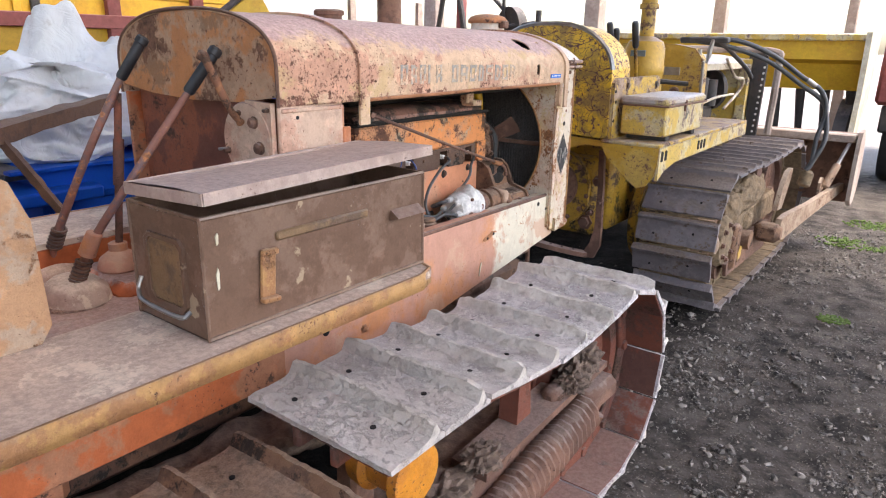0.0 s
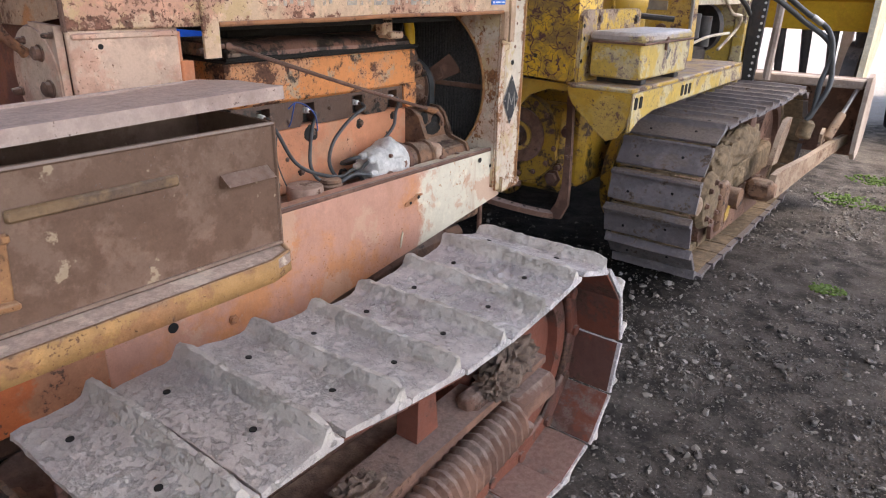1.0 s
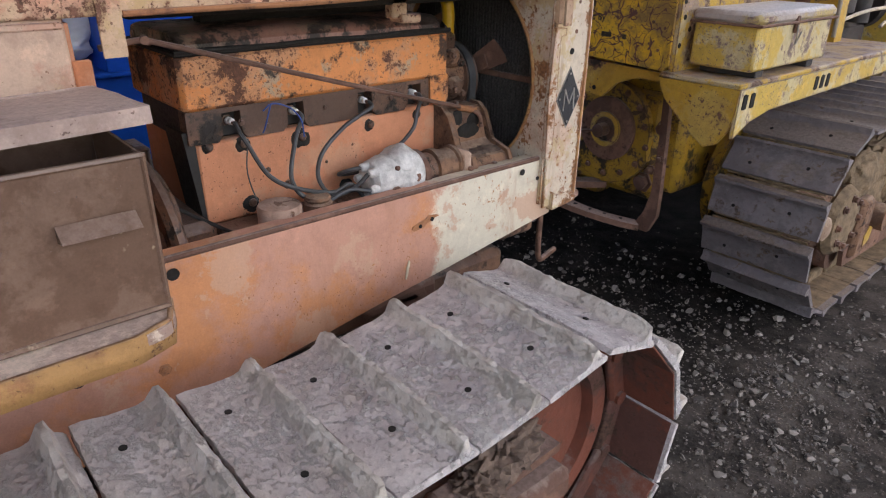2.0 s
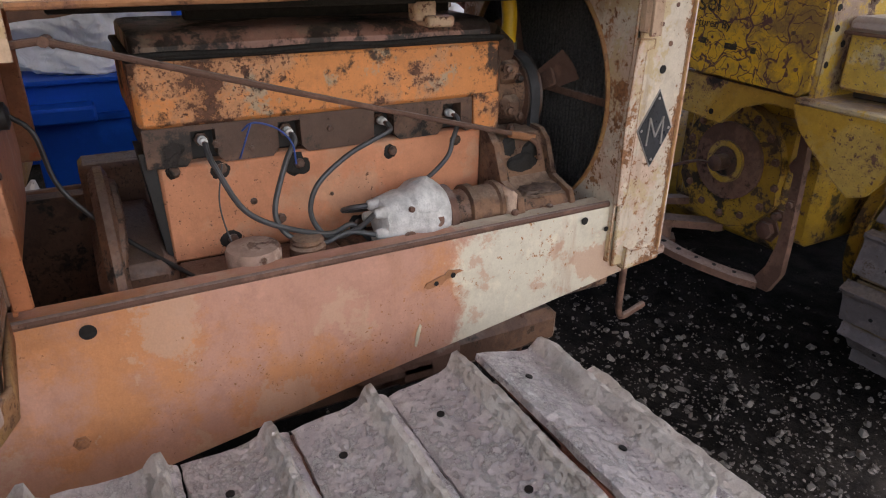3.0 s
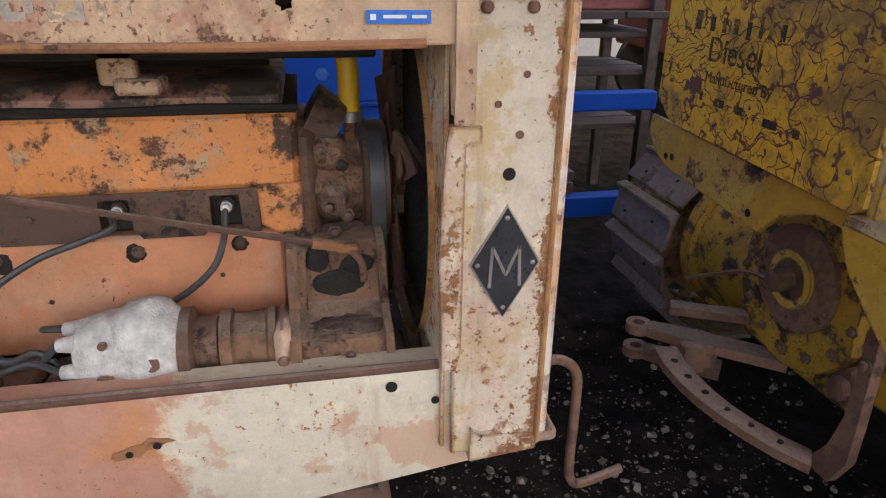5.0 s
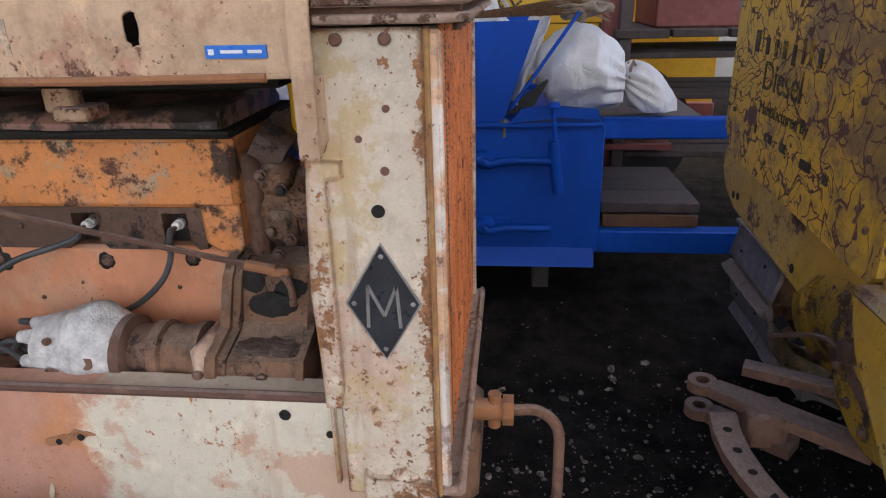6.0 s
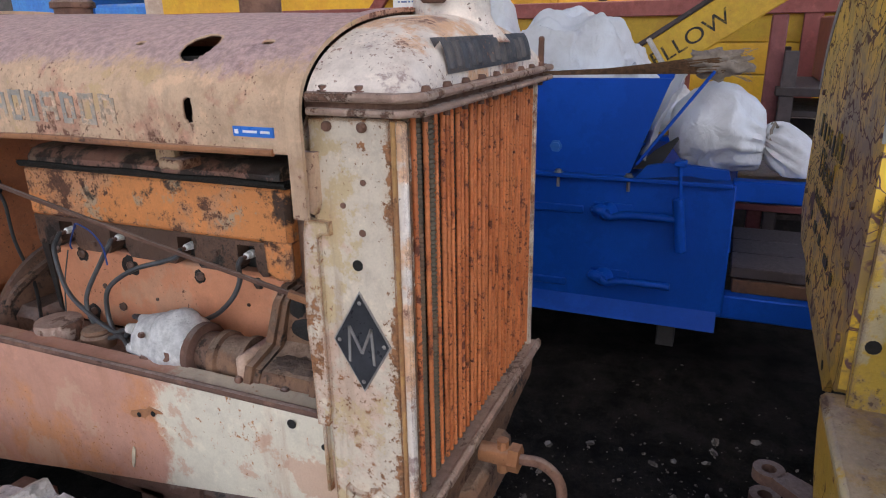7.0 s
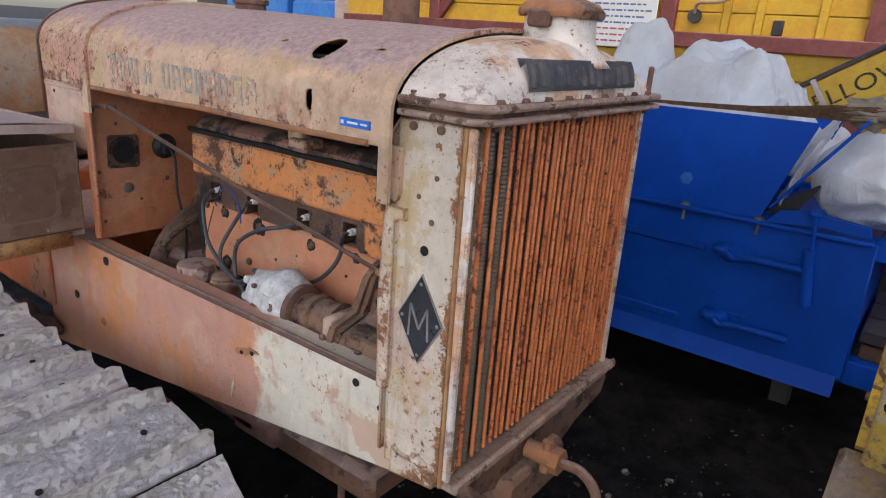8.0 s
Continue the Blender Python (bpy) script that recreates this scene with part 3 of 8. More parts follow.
def mesh_of(name, g, mats, angle=38, fix=True):
    me = bpy.data.meshes.new(name)
    me.from_pydata(g.v, [], g.f)
    for mt in mats if isinstance(mats, (list, tuple)) else [mats]:
        me.materials.append(M[mt])
    me.polygons.foreach_set("material_index", g.m)
    if fix:
        bm = bmesh.new()
        bm.from_mesh(me)
        bmesh.ops.remove_doubles(bm, verts=bm.verts, dist=1e-5)
        bmesh.ops.recalc_face_normals(bm, faces=bm.faces)
        bm.to_mesh(me)
        bm.free()
    me.polygons.foreach_set("use_smooth", [True] * len(me.polygons))
    me.set_sharp_from_angle(angle=radians(angle))
    return me


def thing(name, at, label, category, group="", kind=""):
    """An empty at a thing's base that will carry its parts."""
    ob = new(name)
    ob.empty_display_size = 0.1
    ob.matrix_basis = Matrix.Translation(at)
    HOME[ob] = Vector(at)
    return tagged(ob, label, category, group, kind)


def hang(ob, parent):
    ob.parent = parent
    ob.matrix_parent_inverse = Matrix.Translation(-HOME.get(parent, Vector()))
    return ob


def part(name, g, mats, parent, label="", angle=38, fix=True):
    ob = new(name, mesh_of(name, g, mats, angle, fix))
    if label:
        ob["label"] = label
    return hang(ob, parent)


def solo(name, g, mats, label, category, group="", kind="", angle=38, fix=True):
    return tagged(new(name, mesh_of(name, g, mats, angle, fix)), label, category, group, kind)


def piece(name, me, parent, m=None, label=""):
    """One of many alike pieces that share a mesh."""
    ob = new(name, me)
    if m is not None:
        ob.matrix_basis = m
    if label:
        ob["label"] = label
    return hang(ob, parent)


def letters(text, size, depth=0.001):
    """The built-in font's letters as mesh data in the xy plane, centred."""
    cu = bpy.data.curves.new("lettering", "FONT")
    cu.body, cu.size, cu.extrude, cu.align_x, cu.align_y = text, size, depth, "CENTER", "CENTER"
    tmp = new("lettering", cu)
    bpy.context.view_layer.update()
    me = bpy.data.meshes.new_from_object(tmp.evaluated_get(bpy.context.evaluated_depsgraph_get()))
    bpy.data.objects.remove(tmp)
    bpy.data.curves.remove(cu)
    return me


def circle(cx, cy, r, n=24, ry=None, start=0.0):
    ry = r if ry is None else ry
    return [(cx + r * math.cos(start + 2 * math.pi * i / n), cy + ry * math.sin(start + 2 * math.pi * i / n)) for i in range(n)]


# ---------------------------------------------------------------- ground and shed
def build_ground():
    line = sorted(set([round(v, 3) for v in np.linspace(-6, 7, 170)] + [-400, -200, -90, -45, -25, -16, -11, -8.5, -7, 8, 9.5, 12, 16, 25, 45, 90, 200, 400]))
    n = len(line)
    vs = []
    for y in line:
        for x in line:
            d = max(abs(x), abs(y))
            h = 0.0 if d > 7 else 0.03 * (noise.fractal(Vector((x * 0.9, y * 0.9, 0)), 1.0, 2.0, 4)) + 0.012 * noise.noise(Vector((x * 7, y * 7, 3)))
            vs.append((x, y, h - 0.02))
    fs = [(j * n + i, j * n + i + 1, (j + 1) * n + i + 1, (j + 1) * n + i) for j in range(n - 1) for i in range(n - 1)]
    g = Geo()
    g.add(vs, fs)
    solo("ground", g, "soil", "dark trodden earth floor of an open shed, indoor shade deepened in its colour", "ground", kind="structure", fix=False)


def stone_template():
    bm = bmesh.new()
    bmesh.ops.create_icosphere(bm, subdivisions=1, radius=1.0)
    vs, fs = [v.co.copy() for v in bm.verts], [tuple(v.index for v in f.verts) for f in bm.faces]
    bm.free()
    return vs, fs


def build_gravel():
    vs0, fs0 = stone_template()
    g = Geo()
    rng = random.Random(5)
    clusters = [(rng.uniform(-0.7, 1.4), rng.uniform(1.7, 6.0), rng.uniform(0.05, 0.30)) for _ in range(46)]
    clusters += [(-1.9, 3.2, 0.5), (-1.2, 3.0, 0.35), (-2.3, 3.1, 0.4), (0.25, 2.7, 0.3), (0.1, 3.1, 0.3), (0.1, 3.6, 0.25), (-0.4, 2.6, 0.3)]
    count = 0
    while count < 27000:
        if rng.random() < 0.84:
            cx, cy, s = rng.choice(clusters)
            x, y = rng.gauss(cx, s), rng.gauss(cy, s)
        else:
            x, y = rng.uniform(-1.4, 1.6), rng.uniform(1.4, 6.5)
        if count % 6 == 0:
            x, y = rng.gauss(-1.15, 0.55), rng.gauss(2.85, 0.45)
        if x > 3.3 or x < -3.4:
            continue
        r = 0.0022 + 0.0045 * rng.random() ** 2 + 0.016 * rng.random() ** 12
        h = 0.03 * (noise.fractal(Vector((x * 0.9, y * 0.9, 0)), 1.0, 2.0, 4)) + 0.012 * noise.noise(Vector((x * 7, y * 7, 3))) - 0.02
        turn = Euler((rng.uniform(0, 6), rng.uniform(0, 6), rng.uniform(0, 6))).to_matrix()
        sc = Vector((r * rng.uniform(0.8, 1.5), r * rng.uniform(0.7, 1.1), r * rng.uniform(0.5, 0.8)))
        seed = Vector((count * 0.37, 0, 0))
        vs = []
        for v in vs0:
            k = 1 + 0.55 * noise.noise(v * 1.7 + seed)
            p = turn @ Vector((v.x * sc.x * k, v.y * sc.y * k, v.z * sc.z * k))
            vs.append((p.x + x, p.y + y, p.z * 0.75 + h + 0.25 * sc.z))
        g.add(vs, fs0)
        count += 1
    solo("gravel", g, "pebble", "scattered grey pebbles on dark earth", "gravel", kind="stuff", angle=24, fix=False)


build_ground()
build_gravel()

# unseen roof gapped to shape the light, posts and the shed's unseen closed back
for x0, x1 in ((-10.0, -5.2), (-3.8, -0.62), (-0.36, 2.6)):
    g = Geo()
    for i in range(42):
        y0 = -9 + i * 0.36
        g.prism([(y0, 3.9), (y0 + 0.12, 3.935), (y0 + 0.24, 3.9), (y0 + 0.36, 3.9), (y0 + 0.36, 3.91), (y0 + 0.24, 3.91), (y0 + 0.12, 3.945), (y0, 3.91)], "x", x0, x1)
    solo("ceiling", g, "tin", "unseen corrugated iron roof, edges and gaps set to shape the light", "roof", kind="structure", fix=False)
solo("wall_west", Geo().box(-10.2, -10.0, -9, 9.6, -0.1, 3.9), "tin", "unseen plain sheet-iron wall added to close the back", "wall", kind="structure")

# ---------------------------------------------------------------- orange crawler tractor
CX = -1.52
TRACTOR = thing("crawler_tractor", (CX, 1.0, 0), "faded orange and cream vintage crawler tractor, rusty, side panels missing", "tractor")


def hood_mid(y):
    """The hood sits a little askew on the frame: its middle and half width."""
    w = (y - 1.04) / 1.32
    return -1.575 + 0.055 * w, 0.357 - 0.002 * w


def hood_point(a, y, grow=0.0):
    """Where the hood lies: a from -1 (near side) to 1 (far side)."""
    w = (y - 1.04) / 1.32
    mid, half = hood_mid(y)
    half, top = half + grow, 1.481 - 0.024 * w + grow
    low, shoulder, power = 1.252 + 0.016 * w, 1.340 - 0.020 * w, 2.4 - 0.2 * w
    s = abs(a)
    sign = 1 if a < 0 else -1
    if s > 0.82:
        k = (s - 0.82) / 0.18
        return Vector((mid + sign * half, y, shoulder + (low - shoulder) * k))
    th = (s / 0.82) * math.pi / 2
    e = 2 / power
    return Vector((mid + sign * half * math.sin(th) ** e, y, shoulder + (top - shoulder) * max(0.0, math.cos(th)) ** e))


def hood_skin(a, y):
    """The hood with its dents."""
    p = hood_point(a, y)
    return p + Vector((0.004 * noise.noise(Vector((p.y * 5, p.z * 6, 5))), 0, 0.004 * noise.noise(Vector((p.x * 4, p.y * 4, 1)))))


def on_hood_side(y0, y1, z0, z1, out, slant=0.0):
    """A thin plate lying on the upright near side of the hood."""
    g = Geo()
    vs = []
    for y, z, dy in ((y0, z0, 0), (y1, z0, 0), (y1, z1, slant), (y0, z1, slant)):
        x = hood_mid(y)[0] + hood_mid(y)[1] + 0.004 * noise.noise(Vector((y * 5, z * 6, 5)))
        vs += [(x + out, y + dy, z), (x - 0.002, y + dy, z)]
    return g.add(vs, [(0, 2, 4, 6), (1, 7, 5, 3), (0, 1, 3, 2), (2, 3, 5, 4), (4, 5, 7, 6), (6, 7, 1, 0)])


def build_hood():
    y0, y1, nu, nv = 1.04, 2.385, 170, 230
    holes = []
    for cx, cy, rx, ry in ((-1.241, 2.167, 0.035, 0.031), (-1.247, 2.04, 0.006, 0.009), (-1.247, 2.29, 0.006, 0.009)):
        holes.append(("top", cx, cy, rx, ry))
    holes.append(("side", 1.323, 2.19, 0.019, 0.010))

    def inside(p, grow=1.0):
        for kind, c, cy, r, ry in holes:
            if kind == "top" and p.z > 1.36 and ((p.x - c) / r) ** 2 + ((p.y - cy) / ry) ** 2 < grow:
                return True
            if kind == "side" and p.x > CX + 0.15 and ((p.z - c) / r) ** 2 + ((p.y - cy) / ry) ** 2 < grow:
                return True
        return False

    def fn(u, v):
        a = 2 * u - 1
        y = y0 + (y1 - y0) * v
        q = hood_point(a, y)
        for kind, c, cy, r, ry in holes:                  # round off the rim of each hole
            if (kind == "top" and q.z > 1.36) or (kind == "side" and q.x > CX + 0.15):
                d = ((q.x if kind == "top" else q.z) - c) / r
                e = (y - cy) / ry
                f = d * d + e * e
                if 0.05 < f < 1.25:
                    k = f ** -0.5
                    q = Vector((c + d * k * r if kind == "top" else q.x, cy + e * k * ry, c + d * k * r if kind == "side" else q.z))
                    return q
        return hood_skin(a, y)

    g = Geo()
    g.sheet(fn, nu, nv, keep=lambda u, v: not inside(hood_point(2 * u - 1, y0 + (y1 - y0) * v)))
    ob = part("hood", g, "hood", TRACTOR, "cream and pink hood, brown rust and dust on top", angle=50)
    md = ob.modifiers.new("thickness", "SOLIDIFY")
    md.thickness, md.offset = 0.004, -1.0
    # rolled rusty lower edge
    g = Geo()
    g.tube([hood_skin(-1, 1.34 + 0.1 * i) + Vector((0.001, 0, 0.002)) for i in range(11)], 0.0055, 8)
    part("hood_edge", g, "rust_orange", ob, "rusty rolled lower edge")
    return ob


HOOD = build_hood()


def build_strap(y, width, drop, mat="cream", name="hood_strap", far=True):
    g = Geo()
    n = 60
    vs, fs = [], []
    span = [-1 - drop + (2 + (2 * drop if far else drop)) * i / n for i in range(n + 1)]
    for s in span:
        for yy, gr in ((y, 0.001), (y, 0.008), (y + width, 0.008), (y + width, 0.001)):
            if s < -1:
                p = hood_point(-1, yy, gr)
                p.z += (s + 1) * 0.9
            elif s > 1:
                p = hood_point(1, yy, gr)
                p.z -= (s - 1) * 0.9
            else:
                p = hood_point(s, yy, gr)
            vs.append(p)
    for i in range(len(span) - 1):
        for k in range(4):
            fs.append((i * 4 + k, i * 4 + (k + 1) % 4, i * 4 + 4 + (k + 1) % 4, i * 4 + 4 + k))
    fs += [(0, 1, 2, 3), tuple(len(vs) - 4 + k for k in range(4))]
    g.add(vs, fs)
    return part(name, g, mat, TRACTOR, "peeling steel strap over the hood", angle=40)


# Added black box: stands for the darkness seen through the hood's holes.
part("inner_tank", Geo().box(CX - 0.27, CX + 0.29, 1.50, 2.31, 1.286, 1.395, 0.02), "hole", TRACTOR, "black box added under the hood so its holes look dark")
build_strap(1.300, 0.036, 0.070, "hood")
build_strap(2.372, 0.024, 0.10, "hood")

# rear face of the cowl, lower side panel and the round bolted cover
RX = hood_mid(1.04)[0]
g = Geo()
arc = [hood_point(-0.95 + 1.90 * i / 40, 1.04, -0.004) for i in range(41)]
arc = [p for p in arc if p.z > 1.262]
g.prism([(p.x, p.z) for p in arc] + [(RX - 0.20, 1.258), (RX, 1.250), (RX + 0.20, 1.256)], "y", 1.044, 1.050)
cowl = part("cowl_face", g, "cowl", TRACTOR, "orange end plate with brown rust blotches")
g = Geo()
arc = [hood_point(-1 + 2 * i / 40, 1.04, 0.002) for i in range(41)]
g.tube(arc, 0.0045, 6, smooth=False)
part("cowl_bead", g, "rust", TRACTOR, "rusty beaded edge")
SX = RX + 0.357
g = Geo()
g.box(SX - 0.015, SX - 0.002, 1.044, 1.256, 1.08, 1.256, 0.004)
side = part("cowl_side", g, "hood_side", TRACTOR, "pale peeling lower cowl panel")
g = Geo()
g.box(SX - 0.004, SX + 0.002, 1.05, 1.254, 1.238, 1.249, 0.003)
part("seam", g, "hood_side", side)
part("bolt_hole", Geo().lathe([(0.005, 0), (0.005, 0.001), (0.004, 0.001)], (SX - 0.002, 1.10, 1.225), (1, 0, 0), 12), "hole", side)
part("cowl_side", Geo().box(RX - 0.355, RX - 0.342, 1.044, 1.30, 0.87, 1.256, 0.004), "gear", TRACTOR, "bright orange inner cowl panel")
g = Geo()
g.lathe([(0.096, 0), (0.096, 0.010), (0.092, 0.016), (0.05, 0.018)], (-1.331, 1.044, 1.165), (0, -1, 0), 36)
g.prism([(-1.331, 1.265), (SX - 0.016, 1.262), (SX - 0.016, 1.03), (-1.331, 1.03)], "y", 1.030, 1.044)
cover = part("quadrant_cover", g, "hood_side", TRACTOR, "round cream cover with rusty bolts")
for x, z, r in ((-1.294, 1.213, 0.0125), (-1.276, 1.152, 0.0135), (-1.352, 1.232, 0.006), (-1.405, 1.135, 0.007), (-1.240, 1.246, 0.005), (-1.243, 1.115, 0.005)):
    g = Geo().lathe([(r * 1.25, 0), (r * 1.25, 0.003), (r, 0.004), (r, 0.012), (r * 0.6, 0.016)], (x, 1.027, z), (0, -1, 0), 10)
    part("bolt", g, "rust", cover)
part("pin", Geo().cyl((-1.42, 1.03, 1.137), (-1.45, 1.028, 1.132), 0.004), "steel", cover)

# firewall with gauge holes and a bulkhead plug
g = Geo()
fw = [(SX - 0.006, 1.246), (RX - 0.34, 1.246), (RX - 0.34, 0.90), (RX - 0.2, 0.83), (RX + 0.2, 0.83), (SX - 0.006, 0.832)]
g.prism(fw, "y", 1.256, 1.262)
fwall = part("firewall", g, "firewall", TRACTOR, "orange sheet-metal firewall")
g = Geo().box(SX - 0.012, SX - 0.002, 1.256, 1.285, 0.84, 1.19, 0.003)
part("flange", g, "firewall", fwall)
x, z, r = -1.316, 1.072, 0.033
part("gauge_mount", Geo().prism([(x - 0.046, z - 0.040), (x - 0.038, z - 0.047), (x + 0.040, z - 0.044), (x + 0.047, z - 0.036), (x + 0.044, z + 0.043), (x + 0.036, z + 0.048), (x - 0.041, z + 0.045), (x - 0.047, z + 0.037)], "y", 1.2615, 1.2632), "oily", fwall, "square of bare brown metal")
for dx, dz in ((0.038, 0.038), (-0.038, 0.038), (0.038, -0.038), (-0.038, -0.038)):
    part("bolt", Geo().bolt((x + dx, 1.263, z + dz), (0, 1, 0), 0.004, 0.004), "oily", fwall)
g = Geo()
g.ring(circle(x, z, r + 0.010, 24), circle(x, z, r, 24), "y", 1.262, 1.2665)
g.lathe([(r, 0), (r, -0.002)], (x, 1.2645, z), (0, 1, 0), 24, mat=1)
part("gauge_hole", g, ["oily", "hole"], fwall, "open round gauge hole")
g = Geo().lathe([(0.036, 0), (0.036, 0.010), (0.022, 0.018), (0.022, 0.032), (0.013, 0.036)], (-1.437, 1.262, 1.078), (0, 1, 0), 20)
part("bulkhead_plug", g, "black", fwall, "black rubber plug")
for x, z, r, mt in ((-1.324, 0.968, 0.013, "steel"), (-1.387, 0.89, 0.012, "firewall"), (-1.442, 0.981, 0.006, "oily"), (-1.245, 1.02, 0.004, "oily"), (-1.24, 1.19, 0.005, "oily"), (-1.25, 0.88, 0.004, "oily"), (-1.30, 1.15, 0.004, "oily"), (-1.36, 0.93, 0.0035, "oily")):
    part("bolt", Geo().lathe([(r * 1.2, 0), (r * 1.2, 0.002), (r * 0.7, 0.004)], (x, 1.262, z), (0, 1, 0), 12), mt, fwall)
g = Geo().tube([(-1.437, 1.295, 1.078), (-1.434, 1.325, 1.045), (-1.425, 1.345, 0.95), (-1.40, 1.42, 0.86), (-1.33, 1.52, 0.79)], 0.0042, 8)
part("cable", g, "black", TRACTOR, "black cable hanging from the firewall")
g = Geo()
g.tube([(-1.226, 1.30, 1.205), (-1.235, 1.37, 1.212), (-1.24, 1.385, 1.205)], 0.0055, 8)
g.cyl((-1.222, 1.372, 1.212), (-1.246, 1.377, 1.212), 0.0075, n=10)
part("rod_bracket", g, "rust", TRACTOR, "rusty rod bracket")


# side rails of the frame
def rail_low(y):
    return 0.502 + (y - 1.426) * 0.150


def build_rail(side):
    x = CX + 0.31 * side
    out = x + 0.006 * side
    inn = x - 0.006 * side
    g = Geo()
    n = 56
    vs, fs = [], []
    y0, y1 = 0.96, 2.425
    for i in range(n + 1):
        y = y0 + (y1 - y0) * i / n
        lo = rail_low(y)
        dent = 0.004 * noise.noise(Vector((y * 3, side * 3.0, 0))) * side
        ztop = 0.823 + 0.002 * noise.noise(Vector((y * 6, 2, 0)))
        vs += [(out + dent, y, lo), (out + dent, y, ztop - 0.008), (out - 0.004 * side + dent, y, ztop), (inn - 0.045 * side, y, ztop),
               (inn - 0.045 * side, y, ztop - 0.008), (inn + dent, y, ztop - 0.012), (inn + dent, y, lo)]
    for i in range(n):
        for k in range(7):
            fs.append((i * 7 + k, i * 7 + (k + 1) % 7, i * 7 + 7 + (k + 1) % 7, i * 7 + 7 + k))
    fs += [tuple(range(7)), tuple(n * 7 + k for k in range(7))]
    g.add(vs, fs)
    # The far rail takes the dark brown iron, the near one its paint.
    ob = part("frame_rail", g, "rail" if side > 0 else "oily", TRACTOR, "side rail: near one pink and flaking cream, far one dark brown")
    g = Geo()
    g.tube([(out - 0.006 * side, 1.24, 0.824), (out - 0.006 * side, 2.3, 0.825), (out - 0.006 * side, 2.42, 0.822)], 0.0075, 8)
    part("rail_edge", g, "rust", ob, "brown rusty upper edge")
    if side > 0:
        for y, z, r in ((1.345, 0.795, 0.0125), (2.297, 0.800, 0.0085), (1.977, 0.745, 0.0055), (1.94, 0.735, 0.005), (1.15, 0.64, 0.012), (2.36, 0.77, 0.006)):
            g = Geo().lathe([(r, 0), (r, 0.0012), (r * 0.9, 0.0012)], (out + 0.003, y, z), (1, 0, 0), 18)
            part("bolt_hole", g, "hole", ob)
        bare = [(1.915, 0.731), (1.922, 0.726), (1.934, 0.727), (1.944, 0.730), (1.953, 0.729), (1.962, 0.738), (1.978, 0.741), (1.988, 0.747), (2.001, 0.749), (1.992, 0.754), (1.981, 0.755), (1.968, 0.758), (1.957, 0.749), (1.944, 0.747), (1.930, 0.741), (1.919, 0.739)]
        part("bare_patch", Geo().prism(bare, "x", out + 0.0005, out + 0.0024), "rust_orange", ob, "brown patch where the paint has gone")
        part("paint_run", Geo().prism([(1.893, 0.606), (1.897, 0.602), (1.902, 0.618), (1.909, 0.648), (1.905, 0.654), (1.898, 0.636)], "x", out + 0.0005, out + 0.0026), "cream_board", ob, "white run of paint")
        for y, z in ((2.395, 0.79), (2.400, 0.70), (1.30, 0.60)):
            part("rivet", Geo().bolt((out + 0.002, y, z), (1, 0, 0), 0.009, 0.005), "rust_orange", ob)
    return ob


build_rail(1)
build_rail(-1)

# belly under the engine
g = Geo()
g.box(CX - 0.27, CX + 0.27, 0.3, 2.3, 0.47, 0.56, 0.02)
g.box(CX - 0.18, CX + 0.22, 1.2, 2.2, 0.44, 0.5, 0.02)
# Dark brown takes the place of the shade under the engine.
part("crankcase_guard", g, "oily", TRACTOR, "belly plate under the engine, dark brown standing for shade")
g = Geo()
g.box(CX + 0.10, CX + 0.30, 1.78, 1.96, 0.51, 0.555, 0.016)
g.box(CX + 0.22, CX + 0.30, 1.86, 2.02, 0.49, 0.57, 0.02)
part("spring_saddle", g, "rust", TRACTOR, "ochre rusty bracket under the rail")
g = Geo().tube([(-1.27, 2.20, 0.64), (-1.27, 2.20, 0.36)], 0.006, 6)
part("drain_rod", g, "rust", TRACTOR)
g = Geo().tube([(-1.30, 2.16, 0.64), (-1.30, 2.165, 0.40)], 0.008, 6)
part("drain_rod", g, "rust", TRACTOR)


